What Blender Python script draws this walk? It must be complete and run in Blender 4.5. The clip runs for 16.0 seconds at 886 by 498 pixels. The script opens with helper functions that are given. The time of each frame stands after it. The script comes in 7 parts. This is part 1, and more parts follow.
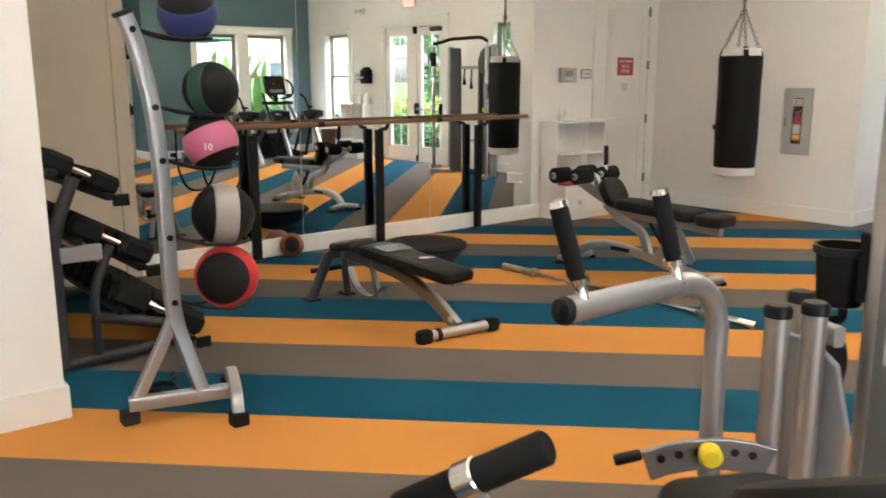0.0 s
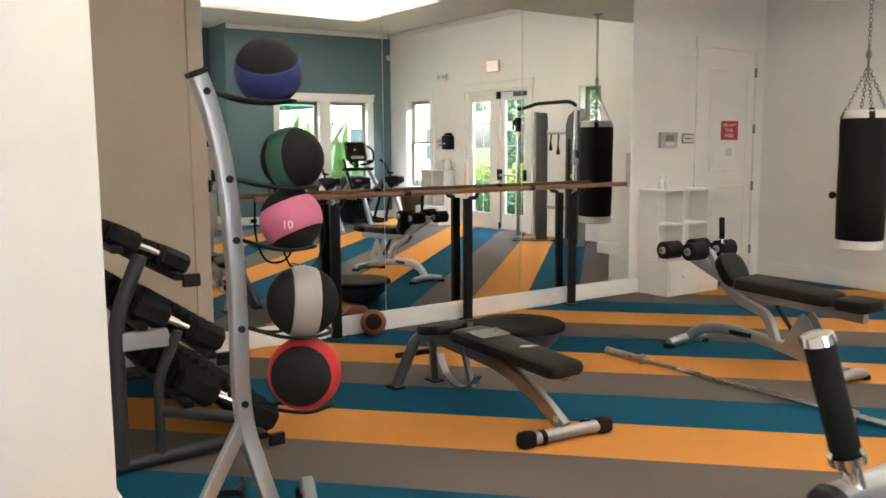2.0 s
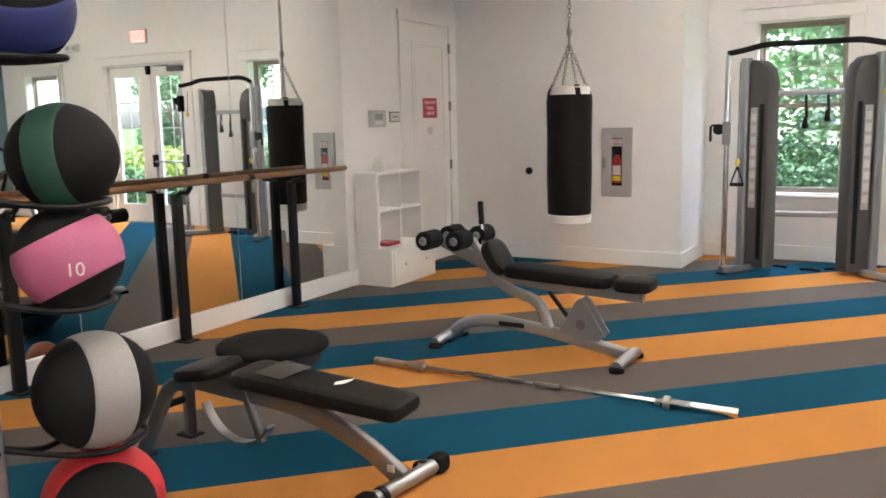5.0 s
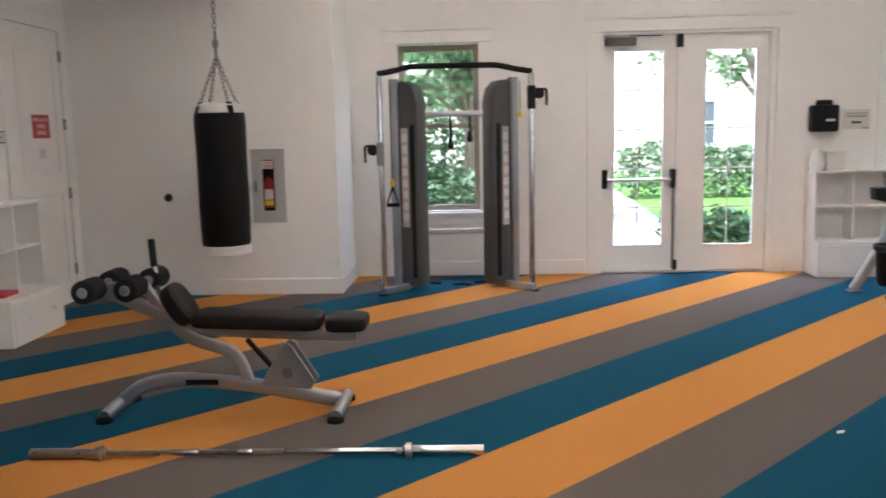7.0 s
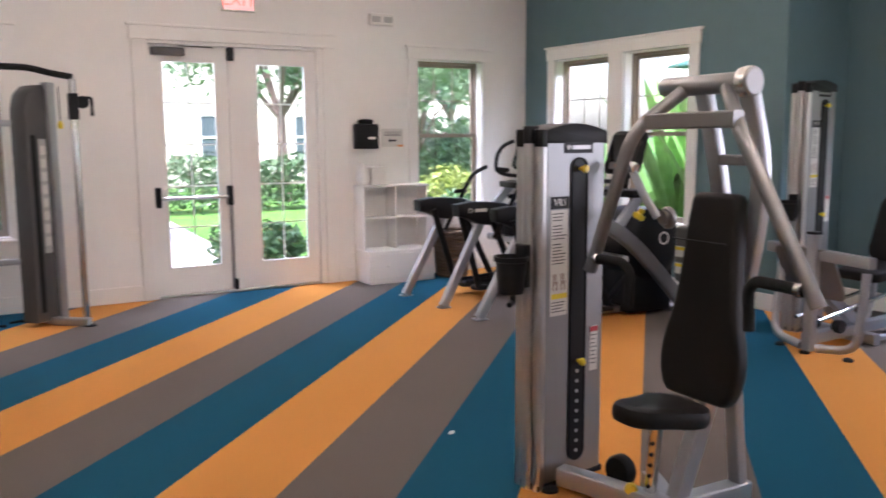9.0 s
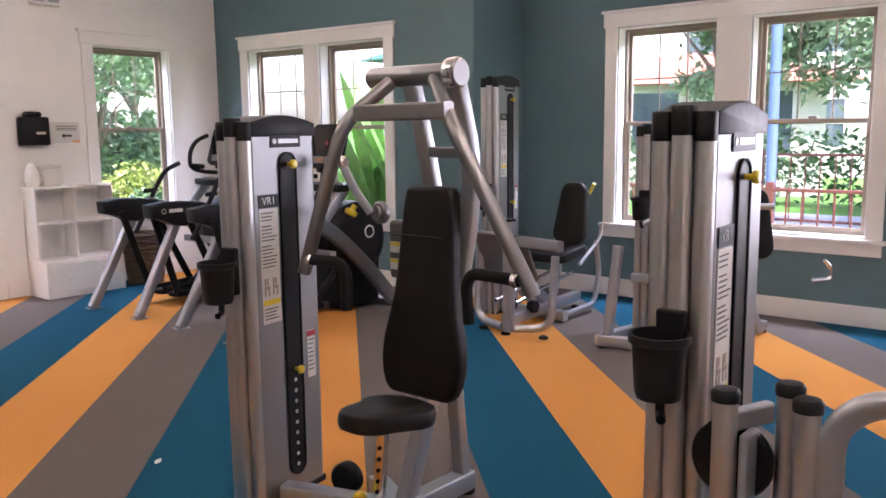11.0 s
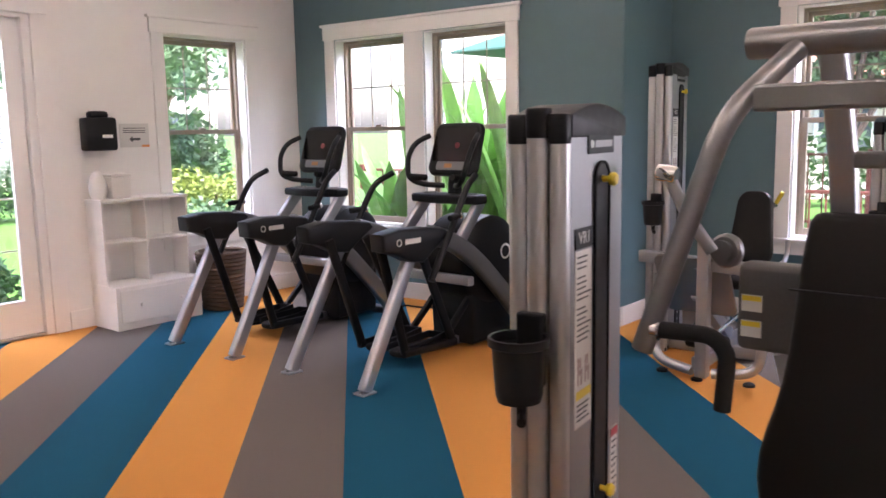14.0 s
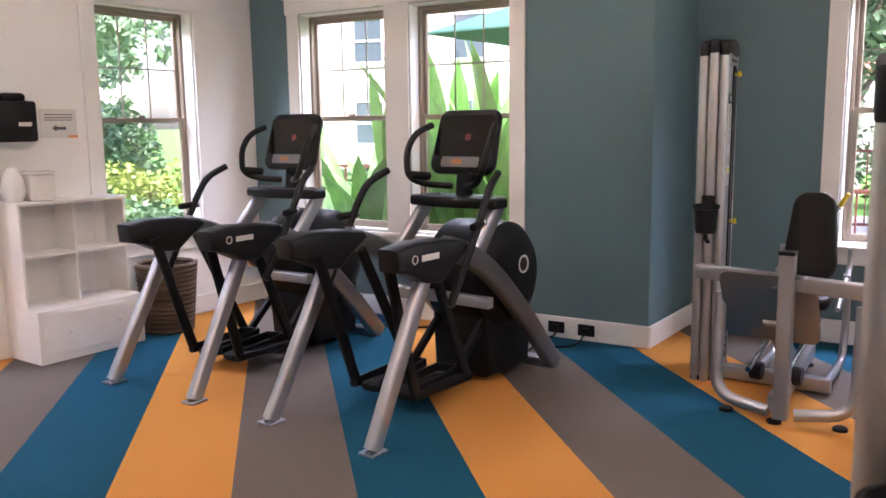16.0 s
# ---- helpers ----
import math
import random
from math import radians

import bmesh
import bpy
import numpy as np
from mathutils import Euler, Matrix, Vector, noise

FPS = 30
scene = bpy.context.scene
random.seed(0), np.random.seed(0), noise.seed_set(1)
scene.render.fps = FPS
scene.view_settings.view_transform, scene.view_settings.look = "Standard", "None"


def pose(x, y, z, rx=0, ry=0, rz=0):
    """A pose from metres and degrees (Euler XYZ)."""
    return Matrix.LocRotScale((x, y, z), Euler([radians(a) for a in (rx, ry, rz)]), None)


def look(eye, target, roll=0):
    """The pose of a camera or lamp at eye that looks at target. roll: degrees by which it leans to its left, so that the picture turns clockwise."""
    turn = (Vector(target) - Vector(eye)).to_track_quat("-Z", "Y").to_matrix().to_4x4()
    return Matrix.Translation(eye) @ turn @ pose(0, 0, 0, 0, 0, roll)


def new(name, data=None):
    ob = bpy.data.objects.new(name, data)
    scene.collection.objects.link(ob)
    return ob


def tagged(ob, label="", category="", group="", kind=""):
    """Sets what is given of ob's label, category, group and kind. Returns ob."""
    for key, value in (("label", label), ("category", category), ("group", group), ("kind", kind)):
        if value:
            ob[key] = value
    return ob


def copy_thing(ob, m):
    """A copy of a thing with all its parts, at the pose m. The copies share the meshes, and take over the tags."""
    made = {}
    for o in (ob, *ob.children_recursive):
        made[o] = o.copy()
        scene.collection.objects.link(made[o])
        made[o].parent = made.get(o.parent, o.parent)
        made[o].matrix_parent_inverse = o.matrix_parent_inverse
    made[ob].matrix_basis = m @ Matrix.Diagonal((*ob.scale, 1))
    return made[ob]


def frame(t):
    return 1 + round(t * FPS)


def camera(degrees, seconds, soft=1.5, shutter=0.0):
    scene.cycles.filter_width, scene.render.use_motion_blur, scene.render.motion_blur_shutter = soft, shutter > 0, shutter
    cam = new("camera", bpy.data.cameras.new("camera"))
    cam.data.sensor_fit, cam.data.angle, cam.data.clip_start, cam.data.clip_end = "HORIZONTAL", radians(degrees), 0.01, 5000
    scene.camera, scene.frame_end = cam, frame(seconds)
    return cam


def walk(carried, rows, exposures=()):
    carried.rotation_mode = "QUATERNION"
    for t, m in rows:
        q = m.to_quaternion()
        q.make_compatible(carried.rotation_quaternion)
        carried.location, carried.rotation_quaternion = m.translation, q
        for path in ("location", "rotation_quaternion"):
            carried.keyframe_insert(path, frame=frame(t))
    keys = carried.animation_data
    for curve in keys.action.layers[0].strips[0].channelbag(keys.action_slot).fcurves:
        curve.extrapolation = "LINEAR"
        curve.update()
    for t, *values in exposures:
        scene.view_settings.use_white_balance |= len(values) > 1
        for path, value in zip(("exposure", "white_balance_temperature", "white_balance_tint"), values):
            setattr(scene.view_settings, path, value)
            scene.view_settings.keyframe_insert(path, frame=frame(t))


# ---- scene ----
cam = camera(56.24, 16.0, soft=1.6, shutter=0.3)
PATH = [
    (0.0, pose(3.181, -3.675, 1.438, 78.57, 0.16, 51.64)),
    (0.5, pose(3.061, -3.638, 1.445, 80.60, 0.02, 55.03)),
    (1.0, pose(2.970, -3.558, 1.448, 81.75, -0.68, 56.69)),
    (1.5, pose(2.856, -3.469, 1.448, 82.58, -1.02, 58.68)),
    (2.0, pose(2.648, -3.450, 1.446, 82.99, 0.40, 56.78)),
    (2.5, pose(2.453, -3.476, 1.451, 83.13, 0.27, 52.93)),
    (3.0, pose(2.248, -3.458, 1.449, 83.21, -0.47, 50.78)),
    (3.5, pose(2.027, -3.463, 1.452, 83.18, 0.72, 46.47)),
    (4.0, pose(1.824, -3.468, 1.457, 82.19, 1.72, 40.48)),
    (6.5, pose(0.868, -3.067, 1.482, 82.06, 0.63, 12.72)),
    (7.0, pose(0.691, -2.999, 1.489, 81.89, 1.24, 3.11)),
    (7.5, pose(0.544, -2.936, 1.489, 81.21, 0.44, -3.49)),
    (8.0, pose(0.465, -2.802, 1.498, 81.51, -0.59, -8.80)),
    (8.5, pose(0.379, -2.681, 1.502, 82.22, -0.29, -18.53)),
    (9.0, pose(0.293, -2.593, 1.508, 82.38, 0.34, -29.93)),
    (9.5, pose(0.262, -2.566, 1.510, 82.49, -0.92, -38.84)),
    (10.0, pose(0.285, -2.553, 1.507, 82.95, -1.92, -46.12)),
    (12.5, pose(0.620, -1.753, 1.501, 81.44, 1.34, -51.91)),
    (13.0, pose(0.663, -1.452, 1.496, 81.51, 0.24, -47.79)),
    (13.5, pose(0.662, -1.174, 1.495, 81.53, -0.29, -47.27)),
    (14.0, pose(0.659, -0.889, 1.505, 81.90, 1.05, -50.07)),
    (14.5, pose(0.742, -0.627, 1.489, 82.84, 0.43, -49.72)),
    (15.0, pose(0.849, -0.366, 1.480, 82.95, 0.59, -50.72)),
    (15.5, pose(0.976, -0.099, 1.478, 82.18, 1.39, -53.49)),
    (16.0, pose(1.158, 0.133, 1.474, 81.50, 0.71, -55.14)),
]
walk(cam, PATH, exposures=[(0.0, 2.80, 5950, 13), (2.0, 2.78, 5900, 15), (4.0, 2.90, 5750, 16), (6.5, 2.38, 5600, 20), (7.5, 2.22, 5650, 22), (10.0, 2.30, 5780, 30), (13.0, 2.33, 5850, 32), (16.0, 2.40, 6000, 32)])

# ---- world and light ----
world = bpy.data.worlds.new("sky")
scene.world = world
world.use_nodes = True
wn = world.node_tree
sky = wn.nodes.new("ShaderNodeTexSky")
sky.sky_type = "NISHITA"
sky.sun_disc = False
sky.sun_elevation = radians(61)
sky.sun_rotation = radians(218)
sky.air_density, sky.dust_density = 1.2, 3.0
wn.links.new(sky.outputs["Color"], wn.nodes["Background"].inputs["Color"])
wn.nodes["Background"].inputs["Strength"].default_value = 0.125

sun_data = bpy.data.lights.new("sun", "SUN")
sun_data.energy, sun_data.angle, sun_data.color = 2.8, radians(6), (1.0, 0.96, 0.90)
sun_ob = new("sun", sun_data)
sun_ob.matrix_world = look((0, 0, 0), (0.30, 0.38, -0.87))


def area_lamp(name, m, sx, sy, watts, color):
    data = bpy.data.lights.new(name, "AREA")
    data.shape, data.size, data.size_y, data.energy, data.color = "RECTANGLE", sx, sy, watts, color
    ob = new(name, data)
    ob.matrix_world = m
    return ob


# cove lamps on the ledge of the ceiling tray, throwing their light up on its white lid
for cx, cy, sx, sy in ((2.1, 3.96, 4.6, 0.12), (2.1, -3.36, 4.6, 0.12), (4.66, 0.3, 0.12, 7.0), (-0.46, 0.3, 0.12, 7.0)):
    area_lamp("cove_lamp", pose(cx, cy, 3.80, 180, 0, 0), sx, sy, 21, (1.0, 0.91, 0.75))

# added lamps, unseen above window and door heads, that top up the daylight
DAY = (0.94, 0.98, 1.0)
for wx0, wy0, ww, watts in ((7.9, 0.08, 2.1, 95), (7.1, 4.03, 2.0, 60)):
    area_lamp("window_daylight", look((wx0, wy0, 3.25), (wx0 - 1.5, wy0, 1.95)), ww, 0.9, watts, DAY)
# added lamp in an unseen window's opening, to brighten the entrance side
area_lamp("window_daylight", look((7.14, -3.09, 1.51), (6.0, -3.09, 1.4)), 2.0, 1.6, 20, (1.0, 0.97, 0.92))
for wx0, ww, watts in ((2.66, 1.7, 56), (0.18, 0.85, 19), (5.05, 0.85, 25)):
    area_lamp("window_daylight", look((wx0, 6.5, 3.3), (wx0, 5.0, 2.0)), ww, 0.9, watts, DAY)

# ---- materials ----
def mat(name, color, rough=0.5, metal=0.0, scale=40.0, vary=0.12, bump=0.0, bump_scale=None, stain=0.0, stain_scale=1.5, rand=0.0, coat=0.0, spec=0.5):
    m = bpy.data.materials.new(name)
    m.use_nodes = True
    nt = m.node_tree
    b = nt.nodes["Principled BSDF"]
    b.inputs["Roughness"].default_value, b.inputs["Metallic"].default_value = rough, metal
    b.inputs["Coat Weight"].default_value = coat
    b.inputs["Specular IOR Level"].default_value = spec
    co = nt.nodes.new("ShaderNodeTexCoord")
    def noise_tex(sc, detail=4.0):
        n = nt.nodes.new("ShaderNodeTexNoise")
        n.inputs["Scale"].default_value, n.inputs["Detail"].default_value = sc, detail
        nt.links.new(co.outputs["Object"], n.inputs["Vector"])
        return n
    def mixer(fac, a, bcol):
        x = nt.nodes.new("ShaderNodeMix")
        x.data_type = "RGBA"
        nt.links.new(fac, x.inputs["Factor"])
        for sock, v in (("A", a), ("B", bcol)):
            s = [i for i in x.inputs if i.name == sock and i.type == "RGBA"][0]
            if isinstance(v, tuple):
                s.default_value = v
            else:
                nt.links.new(v, s)
        return [o for o in x.outputs if o.type == "RGBA"][0]
    c = Vector(color)
    lo, hi = tuple(c * (1 - vary)) + (1.0,), tuple(min(1, v) for v in c * (1 + vary)) + (1.0,)
    fine = noise_tex(scale)
    col = mixer(fine.outputs["Fac"], lo, hi)
    if stain:
        st = noise_tex(stain_scale, 6.0)
        rmp = nt.nodes.new("ShaderNodeMapRange")
        rmp.inputs["From Min"].default_value, rmp.inputs["From Max"].default_value = 0.45, 0.75
        rmp.inputs["To Min"].default_value, rmp.inputs["To Max"].default_value = 0.0, stain
        nt.links.new(st.outputs["Fac"], rmp.inputs["Value"])
        col = mixer(rmp.outputs["Result"], col, tuple(c * 0.55) + (1.0,))
    if rand:
        inf = nt.nodes.new("ShaderNodeObjectInfo")
        hsv = nt.nodes.new("ShaderNodeHueSaturation")
        mr = nt.nodes.new("ShaderNodeMapRange")
        mr.inputs["To Min"].default_value, mr.inputs["To Max"].default_value = 1 - rand, 1 + rand
        nt.links.new(inf.outputs["Random"], mr.inputs["Value"])
        nt.links.new(mr.outputs["Result"], hsv.inputs["Value"])
        nt.links.new(col, hsv.inputs["Color"])
        col = hsv.outputs["Color"]
    nt.links.new(col, b.inputs["Base Color"])
    rr = nt.nodes.new("ShaderNodeMapRange")
    rr.inputs["To Min"].default_value, rr.inputs["To Max"].default_value = max(0.02, rough - 0.08), min(1, rough + 0.08)
    nt.links.new(noise_tex(scale * 0.3).outputs["Fac"], rr.inputs["Value"])
    nt.links.new(rr.outputs["Result"], b.inputs["Roughness"])
    if bump:
        bp = nt.nodes.new("ShaderNodeBump")
        bp.inputs["Strength"].default_value, bp.inputs["Distance"].default_value = bump, 0.004
        nt.links.new(noise_tex(bump_scale or scale * 2).outputs["Fac"], bp.inputs["Height"])
        nt.links.new(bp.outputs["Normal"], b.inputs["Normal"])
    return m


def plain(name, color, rough=0.4, metal=0.0, emit=0.0, alpha_glass=False):
    m = bpy.data.materials.new(name)
    m.use_nodes = True
    b = m.node_tree.nodes["Principled BSDF"]
    b.inputs["Base Color"].default_value = (*color, 1)
    b.inputs["Roughness"].default_value, b.inputs["Metallic"].default_value = rough, metal
    if emit:
        b.inputs["Emission Color"].default_value, b.inputs["Emission Strength"].default_value = (*color, 1), emit
    return m


def glass_mat(name, tint=(1, 1, 1)):
    m = bpy.data.materials.new(name)
    m.use_nodes = True
    nt = m.node_tree
    nt.nodes.clear()
    out = nt.nodes.new("ShaderNodeOutputMaterial")
    mix = nt.nodes.new("ShaderNodeMixShader")
    tr, gl = nt.nodes.new("ShaderNodeBsdfTransparent"), nt.nodes.new("ShaderNodeBsdfGlossy")
    tr.inputs["Color"].default_value = (*tint, 1)
    gl.inputs["Roughness"].default_value = 0.02
    mix.inputs[0].default_value = 0.05
    nt.links.new(tr.outputs[0], mix.inputs[1])
    nt.links.new(gl.outputs[0], mix.inputs[2])
    nt.links.new(mix.outputs[0], out.inputs[0])
    return m


WHITE = mat("white_wall_paint", (0.86, 0.845, 0.815), 0.6, scale=9, vary=0.025, bump=0.12, bump_scale=160, stain=0.05, stain_scale=0.8)
TRIM = mat("white_trim_paint", (0.86, 0.845, 0.815), 0.35, scale=6, vary=0.03, stain=0.06, stain_scale=3)
TEAL = mat("teal_wall_paint", (0.115, 0.195, 0.215), 0.55, scale=8, vary=0.05, bump=0.12, bump_scale=160, stain=0.08, stain_scale=0.7)
BEIGE = mat("dim_tan_wall", (0.50, 0.42, 0.33), 0.6, scale=8, vary=0.04, bump=0.12, bump_scale=160)
CEIL = mat("ceiling_paint", (0.72, 0.69, 0.63), 0.8, scale=12, vary=0.04)
TAN = mat("tan_sash_frame", (0.34, 0.28, 0.215), 0.45, scale=30, vary=0.08)
CARPET = {"orange": mat("orange_carpet", (0.58, 0.255, 0.058), 0.95, scale=420, vary=0.28, bump=0.9, bump_scale=330, stain=0.10, stain_scale=0.9, spec=0.1),
          "teal": mat("teal_carpet", (0.009, 0.078, 0.135), 0.95, scale=420, vary=0.35, bump=0.9, bump_scale=330, stain=0.14, stain_scale=0.9, spec=0.1),
          "grey": mat("grey_carpet", (0.140, 0.119, 0.106), 0.95, scale=420, vary=0.30, bump=0.9, bump_scale=330, stain=0.12, stain_scale=0.9, spec=0.1)}
STEEL = mat("silver_powder_coat", (0.41, 0.42, 0.445), 0.34, metal=0.75, scale=250, vary=0.06, coat=0.15)
IRON = mat("dark_grey_casting", (0.11, 0.108, 0.105), 0.45, metal=0.4, scale=120, vary=0.12, spec=0.3)
CHARCOAL = mat("charcoal_shaded_coat", (0.045, 0.045, 0.048), 0.42, metal=0.3, scale=250, vary=0.1, spec=0.3)
SHROUD = mat("grey_sheet_metal", (0.29, 0.295, 0.305), 0.40, metal=0.7, scale=300, vary=0.08)
STEEL_D = mat("dark_silver_paint", (0.27, 0.265, 0.265), 0.36, metal=0.92, scale=250, vary=0.10)
ALU = mat("brushed_aluminium", (0.53, 0.525, 0.52), 0.37, metal=0.96, scale=40, vary=0.03)
CHROME = mat("chrome", (0.75, 0.74, 0.72), 0.14, metal=1.0, scale=60, vary=0.05)
BAR_STEEL = mat("worn_bar_steel", (0.42, 0.38, 0.34), 0.30, metal=1.0, scale=120, vary=0.25, stain=0.4, stain_scale=9)
BLACK = mat("black_plastic", (0.009, 0.009, 0.010), 0.42, scale=120, vary=0.2, spec=0.22)
RUBBER = mat("black_rubber", (0.009, 0.009, 0.009), 0.7, scale=200, vary=0.25, bump=0.25, bump_scale=240, spec=0.2)
VINYL = mat("black_vinyl_upholstery", (0.010, 0.0085, 0.0075), 0.45, scale=160, vary=0.15, bump=0.25, bump_scale=420, stain=0.1, stain_scale=9, spec=0.22)
FOAM = mat("black_foam", (0.012, 0.012, 0.012), 0.8, scale=300, vary=0.3, bump=0.5, bump_scale=350, spec=0.2)
BAGSKIN = mat("black_canvas", (0.008, 0.007, 0.007), 0.6, scale=220, vary=0.25, bump=0.35, bump_scale=300, spec=0.18)
WHITE_P = mat("white_plastic", (0.78, 0.76, 0.72), 0.4, scale=20, vary=0.04)
LABEL = mat("label_paper", (0.66, 0.65, 0.62), 0.5, scale=60, vary=0.05)
INK = plain("ink", (0.06, 0.06, 0.065), 0.6)
YELLOW = plain("yellow_plastic", (0.75, 0.58, 0.02), 0.35)
RED = plain("red_sign", (0.42, 0.035, 0.05), 0.45)
BRICKRED = plain("red_paint", (0.38, 0.025, 0.02), 0.3)
GREY_L = mat("light_grey_paint", (0.46, 0.46, 0.45), 0.4, metal=0.2, scale=60, vary=0.05)
WOODBAR = mat("brown_wood", (0.20, 0.10, 0.045), 0.45, scale=50, vary=0.3)
MIRROR = plain("mirror_silver", (0.86, 0.88, 0.86), 0.0, 1.0)
GLASS = glass_mat("window_glass")
EXITRED = plain("exit_letter_glow", (0.95, 0.09, 0.05), 0.4, emit=0.9)
WICKER = mat("wicker", (0.10, 0.065, 0.04), 0.8, scale=160, vary=0.4, bump=0.5)

# ---- mesh helpers ----
def part(name, bm, material, parent=None, label="", smooth=False, m=None):
    me = bpy.data.meshes.new(name)
    bmesh.ops.recalc_face_normals(bm, faces=bm.faces)
    bm.to_mesh(me)
    bm.free()
    me.materials.append(material)
    if smooth:
        me.shade_smooth()
        me.set_sharp_from_angle(angle=radians(40))
    ob = new(name, me)
    if parent is not None:
        ob.parent = parent
    if m is not None:
        ob.matrix_local = m
    if label:
        ob["label"] = label
    return ob


def thing(name, m, label, category, group="", kind=""):
    ob = new(name)
    ob.matrix_world = m
    ob.empty_display_size = 0.1
    return tagged(ob, label, category, group, kind)


def box(x0, x1, y0, y1, z0, z1, bev=0.0, seg=2, bm=None):
    bm = bm or bmesh.new()
    r = bmesh.ops.create_cube(bm, size=1.0, matrix=Matrix.Translation(((x0 + x1) / 2, (y0 + y1) / 2, (z0 + z1) / 2)) @ Matrix.Diagonal((abs(x1 - x0), abs(y1 - y0), abs(z1 - z0), 1)))
    if bev:
        es = list({e for v in r["verts"] for e in v.link_edges})
        bmesh.ops.bevel(bm, geom=es, offset=bev, segments=seg, affect="EDGES", profile=0.5)
    return bm


def smooth_path(pts, r=0.08, n=5):
    """Rounds the corners of a broken line."""
    pts = [Vector(p) for p in pts]
    out = [pts[0]]
    for a, b, c in zip(pts, pts[1:], pts[2:]):
        d = min(r, (b - a).length * 0.49, (c - b).length * 0.49)
        p, q = b + (a - b).normalized() * d, b + (c - b).normalized() * d
        for i in range(n + 1):
            t = i / n
            out.append(p * (1 - t) ** 2 + b * 2 * t * (1 - t) + q * t * t)
    out.append(pts[-1])
    return out


def sweep(pts, prof, up=(0, 0, 1), bm=None, scales=None, cap=True):
    """A section (list of (side, up)) swept along points."""
    bm = bm or bmesh.new()
    pts = [Vector(p) for p in pts]
    rings, last = [], None
    for i, p in enumerate(pts):
        a, b = pts[max(i - 1, 0)], pts[min(i + 1, len(pts) - 1)]
        d = (b - a).normalized()
        u = Vector(up) if last is None else last
        side = d.cross(u)
        if side.length < 1e-4:
            side = d.cross(Vector((0, 1, 0)) if abs(d.y) < 0.9 else Vector((1, 0, 0)))
        side.normalize()
        u = side.cross(d).normalized()
        last = u
        k = scales[i] if scales else 1.0
        rings.append([bm.verts.new(p + (side * s + u * h) * k) for s, h in prof])
    n = len(prof)
    for r0, r1 in zip(rings, rings[1:]):
        for j in range(n):
            bm.faces.new((r0[j], r0[(j + 1) % n], r1[(j + 1) % n], r1[j]))
    if cap:
        bm.faces.new(rings[0][::-1])
        bm.faces.new(rings[-1])
    return bm


def circ(r, n=12, sx=1.0, sy=1.0):
    return [(r * sx * math.cos(2 * math.pi * i / n), r * sy * math.sin(2 * math.pi * i / n)) for i in range(n)]


def rrect(w, h, r=0.008, n=3):
    out = []
    for cx, cy, a0 in ((w / 2 - r, h / 2 - r, 0), (-w / 2 + r, h / 2 - r, 90), (-w / 2 + r, -h / 2 + r, 180), (w / 2 - r, -h / 2 + r, 270)):
        for i in range(n + 1):
            a = radians(a0 + 90 * i / n)
            out.append((cx + r * math.cos(a), cy + r * math.sin(a)))
    return out


def tube(pts, r, n=12, bend=0.0, bm=None, up=(0, 0, 1)):
    return sweep(smooth_path(pts, bend) if bend else pts, circ(r, n), up, bm)


def beam(pts, w, h, bend=0.0, up=(0, 0, 1), r=0.008, bm=None):
    return sweep(smooth_path(pts, bend) if bend else pts, rrect(w, h, min(r, w * 0.45, h * 0.45)), up, bm)


def lathe(prof, n=24, bm=None, m=None):
    """A profile of (radius, z) turned round z."""
    bm = bm or bmesh.new()
    start = len(bm.verts)
    rings = []
    for r, z in prof:
        if r < 1e-5:
            rings.append([bm.verts.new((0, 0, z))])
        else:
            rings.append([bm.verts.new((r * math.cos(2 * math.pi * i / n), r * math.sin(2 * math.pi * i / n), z)) for i in range(n)])
    for a, b in zip(rings, rings[1:]):
        for j in range(n):
            k = (j + 1) % n
            f = [a[j % len(a)], a[k % len(a)], b[k % len(b)], b[j % len(b)]]
            f = [v for i, v in enumerate(f) if v not in f[:i]]
            if len(f) > 2:
                bm.faces.new(f)
    if m is not None:
        bm.verts.ensure_lookup_table()
        bmesh.ops.transform(bm, matrix=m, verts=bm.verts[start:])
    return bm


def prism(poly, t0, t1, axis="y", bev=0.0, bm=None, seg=2):
    """A polygon in the two other axes, drawn out along one axis."""
    bm = bm or bmesh.new()
    def at(a, b, t):
        return {"y": (a, t, b), "x": (t, a, b), "z": (a, b, t)}[axis]
    v0 = [bm.verts.new(at(a, b, t0)) for a, b in poly]
    v1 = [bm.verts.new(at(a, b, t1)) for a, b in poly]
    n = len(poly)
    fs = [bm.faces.new(v0), bm.faces.new(v1[::-1])] + [bm.faces.new((v0[i], v1[i], v1[(i + 1) % n], v0[(i + 1) % n])) for i in range(n)]
    bmesh.ops.recalc_face_normals(bm, faces=fs)
    if bev:
        es = list({e for f in fs[:2] for e in f.edges})
        bmesh.ops.bevel(bm, geom=es, offset=bev, segments=seg, affect="EDGES", profile=0.5)
    return bm


def between(a, b):
    """The pose with z along a to b, at a."""
    a, b = Vector(a), Vector(b)
    return Matrix.Translation(a) @ (b - a).to_track_quat("Z", "Y").to_matrix().to_4x4()


def rod(a, b, prof, n=20, bm=None):
    """A turned profile along the line from a to b; z of the profile in metres from a."""
    return lathe(prof, n, bm, between(a, b))


